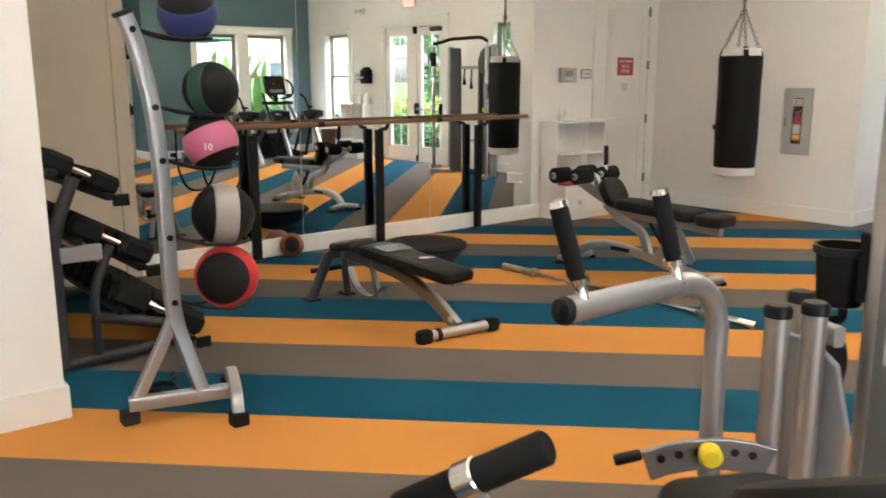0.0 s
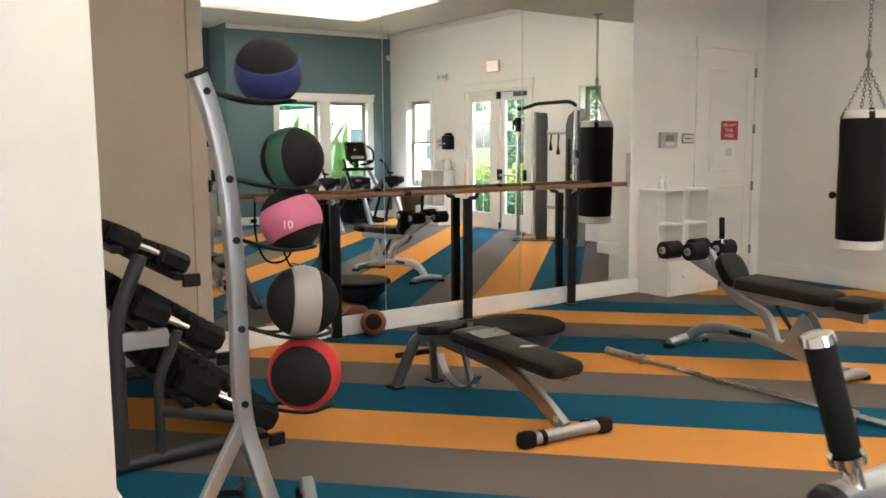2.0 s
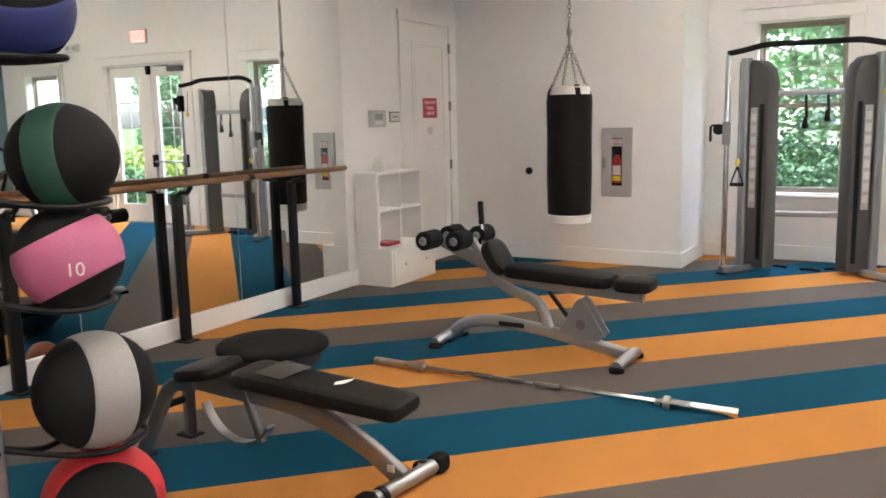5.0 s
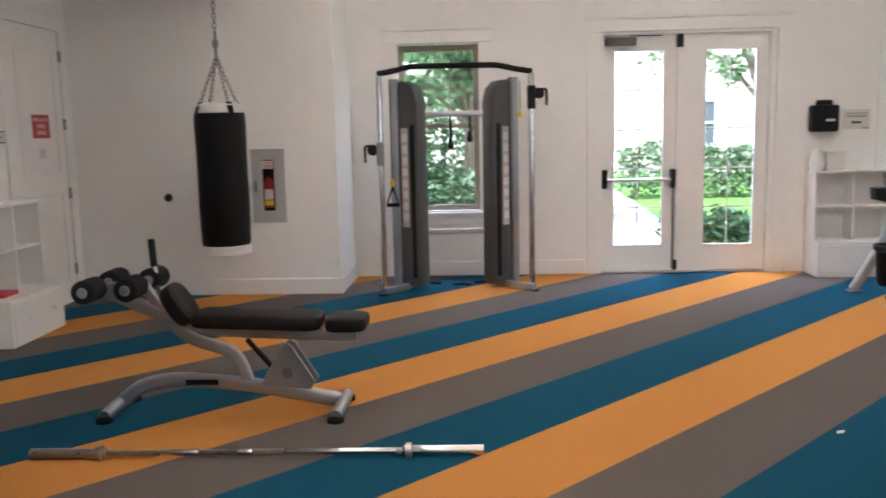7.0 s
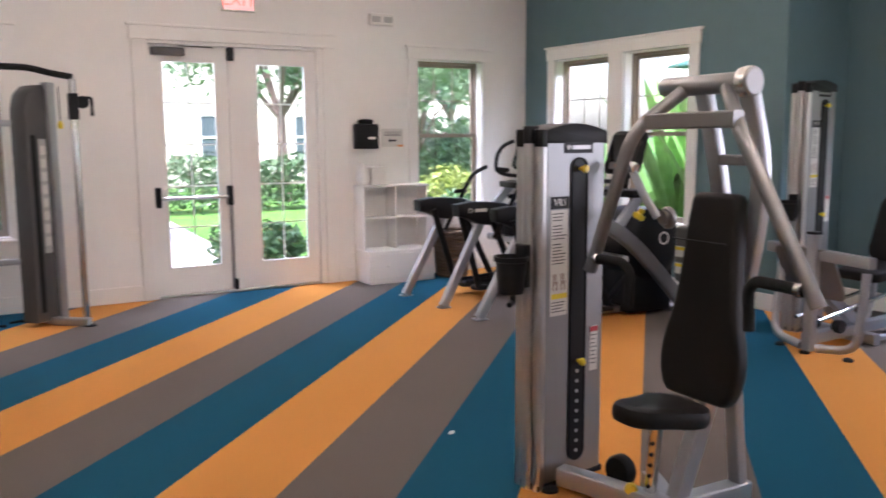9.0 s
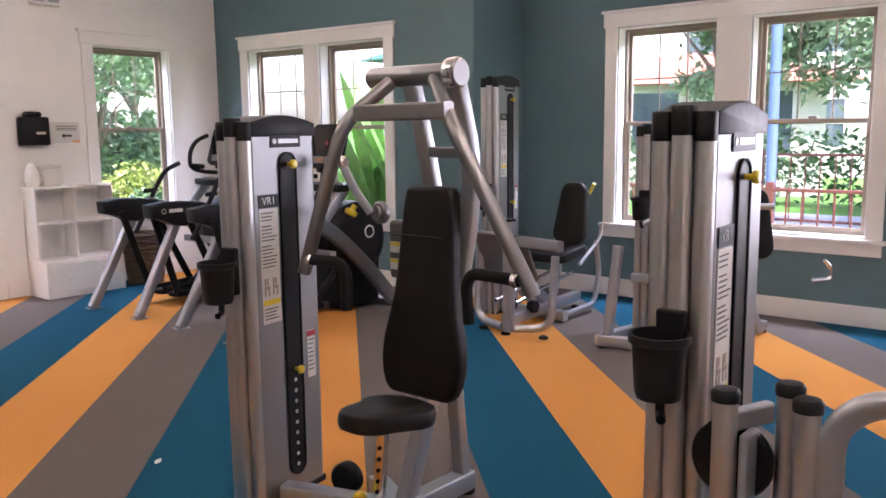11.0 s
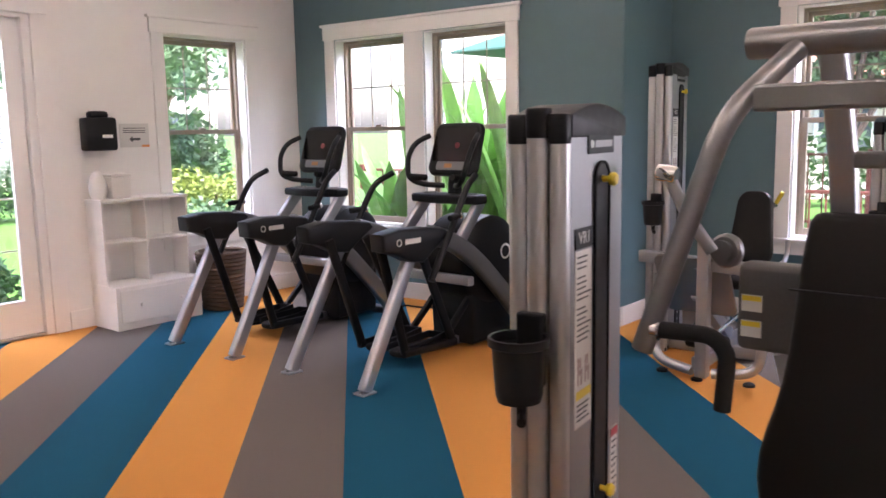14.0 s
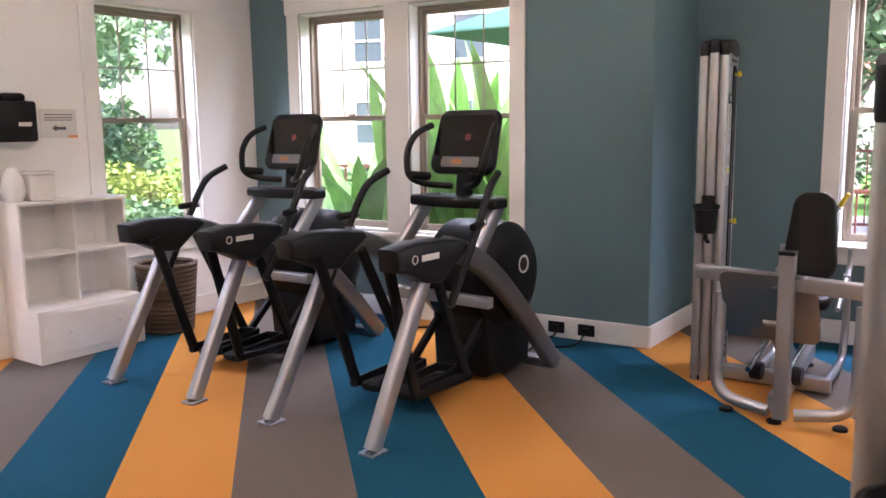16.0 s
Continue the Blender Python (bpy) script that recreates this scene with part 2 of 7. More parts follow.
def writing(name, text, size, m, material, parent, depth=0.0006, align="CENTER"):
    cu = bpy.data.curves.new(name, "FONT")
    cu.body, cu.size, cu.align_x, cu.align_y, cu.extrude = text, size, align, "CENTER", depth
    ob = bpy.data.objects.new(name, cu)
    me = bpy.data.meshes.new_from_object(ob)
    bpy.data.objects.remove(ob)
    bpy.data.curves.remove(cu)
    me.materials.append(material)
    ob = new(name, me)
    ob.parent = parent
    ob.matrix_local = m
    return ob

# ---- structure ----
WX, DY, BY, TX, RX = -3.10, 5.495, 4.585, 6.28, 7.08   # mirror wall, door wall, bag wall, teal wall, recessed teal wall
LEAN = 0.0195                                          # the mirror wall runs a little out of square
SOUTH, CEIL_Z, SOFFIT_Z = -5.6, 3.72, 3.0


def wx(y):
    return WX - LEAN * (y - 1.0)


MW = Matrix.Translation((WX, 1.0, 0)) @ Matrix.Rotation(LEAN, 4, "Z")   # local x: into the room, local y: along the mirror wall

EW = Matrix.Translation((TX, 2.08, 0)) @ Matrix.Rotation(radians(3.5), 4, "Z") @ Matrix.Translation((-TX, -2.08, 0))   # the teal wall turns in a little


def setting(name, bm, material, label, category="wall", m=None, smooth=False):
    ob = part(name, bm, material, None, "", smooth)
    if m is not None:
        ob.matrix_world = m
    return tagged(ob, label, category, kind="structure")


def wall_with_holes(u0, u1, z0, z1, t0, t1, holes, axis):
    """Wall slab along u with rectangular openings (u0, u1, z0, z1); axis 'x' runs along x, 'y' along y."""
    bm = bmesh.new()
    us = sorted({u0, u1, *[h[0] for h in holes], *[h[1] for h in holes]})
    zs = sorted({z0, z1, *[h[2] for h in holes], *[h[3] for h in holes]})
    def solid(i, j):
        if not (0 <= i < len(us) - 1 and 0 <= j < len(zs) - 1):
            return False
        a, b = (us[i] + us[i + 1]) / 2, (zs[j] + zs[j + 1]) / 2
        return not any(h[0] < a < h[1] and h[2] < b < h[3] for h in holes)
    cache = {}
    def vert(u, t, z):
        k = (u, t, z)
        if k not in cache:
            cache[k] = bm.verts.new((u, t, z) if axis == "x" else (t, u, z))
        return cache[k]
    for i in range(len(us) - 1):
        for j in range(len(zs) - 1):
            if not solid(i, j):
                continue
            a, b, c, d = us[i], us[i + 1], zs[j], zs[j + 1]
            for t in (t0, t1):
                bm.faces.new([vert(a, t, c), vert(b, t, c), vert(b, t, d), vert(a, t, d)])
            for di, dj, e in ((-1, 0, ((a, c), (a, d))), (1, 0, ((b, c), (b, d))), (0, -1, ((a, c), (b, c))), (0, 1, ((a, d), (b, d)))):
                if not solid(i + di, j + dj):
                    (p, q), (r, s) = e
                    bm.faces.new([vert(p, t0, q), vert(r, t0, s), vert(r, t1, s), vert(p, t1, q)])
    return bm


WIN_Z = (0.66, 2.36)
WIN1, WIN2 = (-0.231, 0.607), (4.63, 5.465)
TW = ((4.135, 4.975), (3.085, 3.925))
RW = ((0.225, 1.105), (-0.945, -0.05))
# unseen twin, added to bring daylight to the projecting wall
RW_ADDED = ((-2.95, -2.08), (-4.10, -3.22))
DOOR = (1.795, 3.535, 0.0, 2.42)
TOP = 4.3

setting("wall_north", wall_with_holes(-0.72, TX + 0.2, 0, TOP, DY, DY + 0.2, [(*WIN1, *WIN_Z), (*WIN2, *WIN_Z), DOOR], "x"), WHITE, "white painted wall with glass double door and windows")
setting("wall_bag", box(-3.5, -0.705, BY, BY + 1.1, 0, TOP), WHITE, "white painted wall behind the punching bag")
setting("wall_east", wall_with_holes(2.08, DY + 0.06, 0, TOP, TX, TX + 0.2, [(*w, *WIN_Z) for w in TW], "y"), TEAL, "teal painted wall with a twin window", m=EW)
setting("wall_return", box(TX + 0.004, RX + 0.2, 2.076, 2.28, 0, TOP), TEAL, "short teal wall beside the recess")
setting("wall_recess", wall_with_holes(SOUTH, 2.08, 0, TOP, RX, RX + 0.2, [(*w, *WIN_Z) for w in RW + RW_ADDED], "y"), TEAL, "recessed teal wall with a twin window")
setting("wall_west", box(-0.25, 0, -6.7, 3.75, 0, TOP), WHITE, "white painted wall that carries the mirrors", m=MW)
# dim stretch of the mirror wall; its dimness is put into the tan colour
setting("wall_tan", box(0.0, 0.012, -3.9, -2.78, 0, SOFFIT_Z), BEIGE, "wall behind the dumbbell rack, its dimness put into tan", m=MW)
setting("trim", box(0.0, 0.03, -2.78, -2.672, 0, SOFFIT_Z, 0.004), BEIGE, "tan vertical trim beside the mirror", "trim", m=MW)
setting("wall_pillar", box(-3.3, -0.52, SOUTH, -2.85, 0, TOP), WHITE, "white painted projecting wall at the entrance")
setting("wall_south", box(-0.52, RX + 0.2, SOUTH - 0.2, SOUTH, 0, TOP), WHITE, "plain white wall that closes the room")

# ceilings
cb = bmesh.new()
tx0, tx1, ty0, ty1 = -0.6, 4.8, -3.5, 4.1
X0, X1, Y0, Y1 = -1.2, RX + 0.2, SOUTH - 0.2, DY + 0.2
for x0, x1, y0, y1 in ((X0, tx0, Y0, Y1), (tx1, X1, Y0, Y1), (tx0, tx1, Y0, ty0), (tx0, tx1, ty1, Y1)):
    box(x0, x1, y0, y1, CEIL_Z, CEIL_Z + 0.06, bm=cb)
for x0, x1, y0, y1 in ((tx0 - 0.05, tx0, ty0, ty1), (tx1, tx1 + 0.05, ty0, ty1), (tx0, tx1, ty0 - 0.05, ty0), (tx0, tx1, ty1, ty1 + 0.05)):
    box(x0, x1, y0, y1, CEIL_Z + 0.06, TOP, bm=cb)
box(tx0 - 0.05, tx1 + 0.05, ty0 - 0.05, ty1 + 0.05, TOP, TOP + 0.06, bm=cb)
setting("ceiling", cb, CEIL, "off-white ceiling with a warmly lit raised tray", "ceiling")
setting("ceiling_soffit", box(-3.45, -1.2, SOUTH - 0.2, BY + 0.1, SOFFIT_Z, TOP), CEIL, "lower off-white soffit above the mirror side", "ceiling")
for nm, bm in (("trim_crown", box(-0.7, TX - 0.24, DY - 0.05, DY - 0.002, CEIL_Z - 0.09, CEIL_Z - 0.002, 0.015)), ("trim_crown_east", box(TX - 0.05, TX - 0.002, 2.1, DY - 0.055, CEIL_Z - 0.09, CEIL_Z - 0.002, 0.015))):
    setting(nm, bm, TRIM, "white crown moulding under the ceiling", "trim", m=EW if nm.endswith("east") else None)

# baseboards
def baseboard(x0, x1, y0, y1, h=0.15, m=None):
    bm = box(x0, x1, y0, y1, 0, h, 0.006)
    setting("baseboard", bm, TRIM, "white painted baseboard", "baseboard", m=m)


BT = 0.018
baseboard(-0.70, WIN1[1] + 1.06, DY - BT, DY - 0.001)
baseboard(3.66, TX - 0.20, DY - BT, DY - 0.001)
baseboard(-3.05, -0.705 + BT, BY - BT, BY - 0.001)
baseboard(-0.704, -0.705 + BT, BY + 0.001, DY - BT)
baseboard(TX - BT, TX - 0.001, 2.08 - BT, DY - BT, m=EW)
baseboard(TX + 0.001, RX - BT, 2.076 - BT, 2.076 - 0.001)
baseboard(RX - BT, RX - 0.001, SOUTH, 2.08 - BT, 0.16)
baseboard(-0.519, -0.52 + BT, SOUTH, -2.85 + BT)
baseboard(-2.9, -0.521, -2.849, -2.85 + BT)
baseboard(0.001, 0.03, -2.67, 1.63, 0.15, MW)
baseboard(0.001, BT, 1.64, 2.42, 0.15, MW)

# mirror panels
for i, (a, b) in enumerate(((-2.67, -1.268), (-1.262, 0.128), (0.134, 1.50))):
    ob = part("mirror_panel", box(0.006, 0.012, a, b, 0.152, SOFFIT_Z - 0.004), MIRROR)
    ob.matrix_world = MW
    tagged(ob, "tall frameless wall mirror above a white base", "mirror", "mirrors along the wall")


# carpet stripes, half a metre wide, at a slant to the walls
C_S, S_S = math.cos(radians(43.92)), math.sin(radians(43.92))
floor = tagged(part("floor", box(-3.4, TX + 0.1, SOUTH, DY, -0.06, -0.012), CARPET["grey"]), "striped carpet in orange, teal and grey", "carpet", kind="structure")


def clip_strip(poly, axis, lim, sign):
    out = []
    for a, b in zip(poly, poly[1:] + poly[:1]):
        da, db = (a[axis] - lim) * sign, (b[axis] - lim) * sign
        if da >= 0:
            out.append(a)
        if da * db < 0:
            t = da / (da - db)
            out.append((a[0] + (b[0] - a[0]) * t, a[1] + (b[1] - a[1]) * t))
    return out


for k in range(-20, 16):
    bm = bmesh.new()
    for bx0, bx1, by0, by1 in ((-3.3, TX + 0.1, SOUTH, DY + 0.1), (TX + 0.1, RX + 0.1, SOUTH, 2.1)):
        poly = []
        for u, v in ((k, -14), (k + 1, -14), (k + 1, 14), (k, 14)):
            u = u * 0.5
            poly.append((-C_S * u + S_S * v, S_S * u + C_S * v))
        for ax, lim, sg in ((0, bx0, 1), (0, bx1, -1), (1, by0, 1), (1, by1, -1)):
            poly = clip_strip(poly, ax, lim, sg) if poly else poly
        if len(poly) > 2:
            prism(poly, -0.012, 0.0, "z", bm=bm)
    if len(bm.faces):
        part("carpet_stripe", bm, CARPET[("teal", "grey", "orange")[k % 3]], floor)
    else:
        bm.free()


# ---- windows ----
def sash_window(name, w, m, label):
    """One double-hung window. Local x along the wall from 0 to w, y out of the room, z up from the opening's foot."""
    h = WIN_Z[1] - WIN_Z[0]
    ob = tagged(new(name), label, "window", kind="structure")
    ob.matrix_world = m
    d = 0.11
    fr = bmesh.new()
    for x0, x1, z0, z1 in ((0.002, 0.035, 0.002, h - 0.002), (w - 0.035, w - 0.002, 0.002, h - 0.002), (0.035, w - 0.035, 0.002, 0.03), (0.035, w - 0.035, h - 0.035, h - 0.002)):
        box(x0, x1, d, d + 0.07, z0, z1, 0.003, bm=fr)
    part("window_frame", fr, TAN, ob)
    mid = h * 0.515
    for nm, z0, z1, y0 in (("upper_sash", mid - 0.02, h - 0.035, d + 0.035), ("lower_sash", 0.03, mid + 0.02, d + 0.005)):
        bm = bmesh.new()
        s = 0.03
        for x0, x1, c0, c1 in ((0.035, 0.035 + s, z0, z1), (w - 0.035 - s, w - 0.035, z0, z1), (0.035 + s, w - 0.035 - s, z0, z0 + 0.035), (0.035 + s, w - 0.035 - s, z1 - 0.035, z1)):
            box(x0, x1, y0, y0 + 0.028, c0, c1, 0.003, bm=bm)
        sa = part(nm, bm, TAN, ob)
        pane = part("pane", box(0.06, w - 0.06, y0 + 0.012, y0 + 0.016, z0 + 0.03, z1 - 0.03), GLASS, sa)
        pane.visible_shadow = False
        if nm == "upper_sash":
            mb = bmesh.new()
            zc = (z0 + z1) / 2
            box(0.06, w - 0.06, y0 + 0.017, y0 + 0.023, zc - 0.006, zc + 0.006, bm=mb)
            for xc in (0.06 + (w - 0.12) / 3, 0.06 + (w - 0.12) * 2 / 3):
                box(xc - 0.006, xc + 0.006, y0 + 0.017, y0 + 0.0225, z0 + 0.03, z1 - 0.03, bm=mb)
            part("muntin", mb, TAN, sa)
        else:
            part("sash_lock", box(w / 2 - 0.03, w / 2 + 0.03, y0 - 0.01, y0 + 0.012, z1, z1 + 0.02, 0.004), TAN, sa)
    part("window_stool", box(0.002, w - 0.002, 0.0, d, 0.002, 0.014), TRIM, ob)
    for x0, x1 in ((0.002, 0.012), (w - 0.012, w - 0.002)):
        part("window_jamb", box(x0, x1, 0.0, d - 0.001, 0.015, h - 0.013), TRIM, ob)
    part("window_head", box(0.002, w - 0.002, 0.0, d - 0.001, h - 0.012, h - 0.002), TRIM, ob)
    return ob


def casing(name, spans, z0, z1, m, apron=True):
    """White boards round one or two openings. Local x along the wall, y out of the room; the boards stand proud into the room."""
    ob = tagged(new(name), "white painted wooden window surround", "trim", kind="structure")
    ob.matrix_world = m
    c, p = 0.115, 0.022
    a, b = min(s[0] for s in spans), max(s[1] for s in spans)
    edges = [(a - c, a)] + [(spans[i][1], spans[i + 1][0]) for i in range(len(spans) - 1)] + [(b, b + c)]
    for x0, x1 in edges:
        part("jamb_casing", box(x0, x1, -p, -0.001, z0 if apron else 0.0, z1, 0.003), TRIM, ob)
    part("head_casing", box(a - c - 0.015, b + c + 0.015, -p - 0.006, -0.001, z1 + 0.001, z1 + 0.12, 0.004), TRIM, ob)
    part("head_cap", box(a - c - 0.035, b + c + 0.035, -p - 0.022, -0.001, z1 + 0.121, z1 + 0.145, 0.004), TRIM, ob)
    if apron:
        part("window_sill", box(a - c - 0.03, b + c + 0.03, -p - 0.03, -0.001, z0 - 0.031, z0 - 0.001, 0.006), TRIM, ob)
        part("apron", box(a - c, b + c, -p, -0.001, z0 - 0.125, z0 - 0.032, 0.003), TRIM, ob)
    return ob


NORTH = Matrix.Translation((0, DY, 0))
def east(x):
    return Matrix.Translation((x, 0, 0)) @ Matrix.Rotation(radians(-90), 4, "Z")   # local x = -y of the room, local y = +x


for i, w in enumerate((WIN1, WIN2)):
    sash_window(f"window_{i + 1}", w[1] - w[0], Matrix.Translation((w[0], DY, WIN_Z[0])), "tan-framed double-hung window with muntins in its upper sash")
    casing("trim_window", [w], *WIN_Z, NORTH)
# the third twin is the added one, out of view
for i, (wall_x, ws) in enumerate(((TX, TW), (RX, RW), (RX, RW_ADDED))):
    for j, w in enumerate(ws):
        sash_window(f"window_{3 + i * 2 + j}", w[1] - w[0], (EW if i == 0 else Matrix()) @ east(wall_x) @ Matrix.Translation((-w[1], 0, WIN_Z[0])), "tan-framed double-hung window of a twin in the teal wall")
    casing("trim_window", [(-w[1], -w[0]) for w in ws], *WIN_Z, (EW if i == 0 else Matrix()) @ east(wall_x))

# ---- glass double door ----
dob = tagged(new("door_1"), "white double glass door with muntins and a panic bar", "door", kind="structure")
dob.matrix_world = Matrix.Translation((0, DY, 0))
casing("trim_door", [(DOOR[0], DOOR[1])], 0, 2.42, NORTH, False)
jm = bmesh.new()
box(1.797, 1.832, 0.0, 0.19, 0.0, 2.418, 0.002, bm=jm)
box(3.477, 3.533, 0.0, 0.19, 0.0, 2.418, 0.002, bm=jm)
box(1.832, 3.477, 0.0, 0.19, 2.39, 2.418, 0.002, bm=jm)
part("door_frame", jm, TRIM, dob)
part("mullion", box(2.573, 2.633, 0.03, 0.12, 0.0, 2.39, 0.004), TRIM, dob)
part("threshold", box(1.833, 3.476, 0.0, 0.19, 0.0, 0.018, 0.004), ALU, dob)


def glass_leaf(x0, x1, gx0, gx1):
    y0, y1, z0, z1 = 0.05, 0.095, 0.02, 2.388
    gz0, gz1 = 0.27, 2.25
    lb = bmesh.new()
    for a, b, c, d in ((x0, gx0, z0, z1), (gx1, x1, z0, z1), (gx0, gx1, z0, gz0), (gx0, gx1, gz1, z1)):
        box(a, b, y0, y1, c, d, 0.0, bm=lb)
    leaf = part("door_leaf", lb, TRIM, dob)
    bead = bmesh.new()
    for a, b, c, d in ((gx0, gx0 + 0.018, gz0, gz1), (gx1 - 0.018, gx1, gz0, gz1), (gx0 + 0.018, gx1 - 0.018, gz0, gz0 + 0.018), (gx0 + 0.018, gx1 - 0.018, gz1 - 0.018, gz1)):
        box(a, b, y0 - 0.008, y0 + 0.03, c, d, 0.004, bm=bead)
    part("glazing_bead", bead, TRIM, leaf)
    pane = part("pane", box(gx0, gx1, y0 + 0.024, y0 + 0.028, gz0, gz1), GLASS, leaf)
    pane.visible_shadow = False
    mu = bmesh.new()
    xc = (gx0 + gx1) / 2
    box(xc - 0.007, xc + 0.007, y0 + 0.0285, y0 + 0.036, gz0 + 0.018, gz1 - 0.018, bm=mu)
    for i in range(1, 5):
        z = gz0 + (gz1 - gz0) * i / 5
        box(gx0 + 0.018, gx1 - 0.018, y0 + 0.029, y0 + 0.0365, z - 0.007, z + 0.007, bm=mu)
    part("muntin", mu, TRIM, leaf)
    return leaf


left_leaf, right_leaf = glass_leaf(1.837, 2.570, 1.943, 2.458), glass_leaf(2.636, 3.472, 2.845, 3.365)
bar = part("panic_bar", rod((1.84, -0.02, 0.955), (2.56, -0.02, 0.955), [(0, 0), (0.016, 0), (0.016, 0.72), (0, 0.72)], 14), ALU, left_leaf, "brushed metal push bar", True)
for x in (1.86, 2.54):
    part("bar_bracket", box(x - 0.022, x + 0.022, -0.045, 0.05, 0.87, 1.06, 0.01), BLACK, left_leaf, "dark bracket of the push bar")
part("door_closer", box(1.86, 2.16, -0.03, 0.05, 2.285, 2.36, 0.012), IRON, left_leaf, "dark door closer")
part("closer_arm", beam([(2.10, -0.035, 2.372), (2.42, 0.0, 2.375)], 0.025, 0.008), BLACK, left_leaf)
part("latch_rod", box(2.545, 2.565, 0.036, 0.05, 0.03, 0.95, 0.004), STEEL_D, left_leaf)
part("strike_top", box(2.565, 2.625, -0.01, 0.05, 2.26, 2.385, 0.008), BLACK, dob)
part("strike_foot", box(2.565, 2.60, 0.02, 0.05, 0.02, 0.13, 0.006), BLACK, dob)

# ---- white panel door in the mirror wall ----
pd = tagged(new("door_2"), "white panelled door in the mirror wall, closed", "door", kind="structure")
pd.matrix_world = MW
for a, b, c, d in ((2.44, 2.535, 0, 2.44), (3.41, 3.505, 0, 2.44), (2.425, 3.52, 2.441, 2.54)):
    part("door_casing", box(0.001, 0.024, a, b, c, d, 0.003), TRIM, pd)
leaf2 = part("door_leaf", box(0.001, 0.012, 2.545, 3.40, 0.012, 2.43, 0.002), TRIM, pd)
for c, d in ((0.22, 1.02), (1.18, 2.24)):
    fb = bmesh.new()
    for a, b, e, f in ((2.66, 2.68, c, d), (3.265, 3.285, c, d), (2.68, 3.265, c, c + 0.02), (2.68, 3.265, d - 0.02, d)):
        box(0.0125, 0.020, a, b, e, f, 0.004, bm=fb)
    part("panel_moulding", fb, TRIM, leaf2)
    part("panel", box(0.0125, 0.016, 2.72, 3.225, c + 0.06, d - 0.06, 0.0025), TRIM, leaf2)
for z in (0.3, 1.0, 1.62, 2.22):
    part("hinge", box(0.0125, 0.028, 3.39, 3.425, z - 0.05, z + 0.05, 0.004), STEEL_D, pd, "dark metal hinge")

# ---- outdoors ----
GRASS = mat("lawn_grass", (0.10, 0.26, 0.035), 0.9, scale=60, vary=0.45, bump=0.6, bump_scale=90, stain=0.2, stain_scale=0.6)
CONCRETE = mat("pale_concrete", (0.62, 0.60, 0.57), 0.8, scale=30, vary=0.1, stain=0.15, stain_scale=1.2)
LEAF = mat("hedge_leaf", (0.065, 0.135, 0.05), 0.5, scale=12, vary=0.4, rand=0.2)
LEAF_Y = mat("yellow_green_leaf", (0.23, 0.30, 0.05), 0.5, scale=12, vary=0.35)
LEAF_T = mat("tree_leaf", (0.14, 0.24, 0.11), 0.5, scale=12, vary=0.4)
BLADE = mat("strap_leaf", (0.27, 0.49, 0.13), 0.35, scale=9, vary=0.5)
BARK = mat("bark", (0.16, 0.12, 0.09), 0.9, scale=30, vary=0.4, bump=0.8)
STUCCO = mat("cream_stucco", (0.80, 0.76, 0.66), 0.85, scale=30, vary=0.06, bump=0.3)
TILE = mat("terracotta_tile", (0.42, 0.17, 0.11), 0.8, scale=20, vary=0.3)
FENCE = mat("red_brown_metal", (0.17, 0.055, 0.04), 0.5, scale=50, vary=0.15)
BLUE_P = mat("blue_painted_pole", (0.13, 0.20, 0.36), 0.4, scale=40, vary=0.1)
DARK_GLASS = plain("dark_window_glass", (0.10, 0.13, 0.15), 0.1)

gb = bmesh.new()
for x0, x1, y0, y1 in ((-900, 900, DY + 0.2, 900), (-900, 900, -900, SOUTH - 0.2), (-900, -3.5, SOUTH - 0.2, DY + 0.2), (RX + 0.2, 900, SOUTH - 0.2, DY + 0.2), (TX + 0.2, RX + 0.2, 2.28, DY + 0.2)):
    gb.faces.new([gb.verts.new(p) for p in ((x0, y0, -0.12), (x1, y0, -0.12), (x1, y1, -0.12), (x0, y1, -0.12))])
tagged(part("ground", gb, GRASS), "green lawn round the building", "lawn", kind="structure")
pb = bmesh.new()
pts = [(1.6, DY + 0.22), (3.0, DY + 0.22), (3.25, 8.0), (3.55, 10.5), (3.75, 14.5), (3.9, 19.0), (2.6, 19.0), (2.2, 14.5), (1.6, 10.5)]
prism(pts, -0.11, -0.085, "z", bm=pb)
tagged(part("pavement_path", pb, CONCRETE), "pale concrete path across the lawn", "path", kind="structure")
tagged(part("pavement_patio", box(RX + 2.0, RX + 9.0, -9, 2.6, -0.115, -0.08), CONCRETE), "pale concrete pool terrace", "terrace", kind="structure")


def leaves(n, where, size, rng, flat=0.6):
    """Many small pointed leaves at places drawn by where()."""
    bm = bmesh.new()
    for _ in range(n):
        c = Vector(where())
        d = Vector((rng.uniform(-1, 1), rng.uniform(-1, 1), rng.uniform(-flat, flat))).normalized()
        s = d.cross(Vector((rng.uniform(-1, 1), rng.uniform(-1, 1), rng.uniform(-1, 1))))
        if s.length < 0.05:
            continue
        s = s.normalized()
        k = size * rng.uniform(0.6, 1.4)
        bm.faces.new([bm.verts.new(c - d * k), bm.verts.new(c + s * k * 0.45), bm.verts.new(c + d * k), bm.verts.new(c - s * k * 0.45)])
    return bm


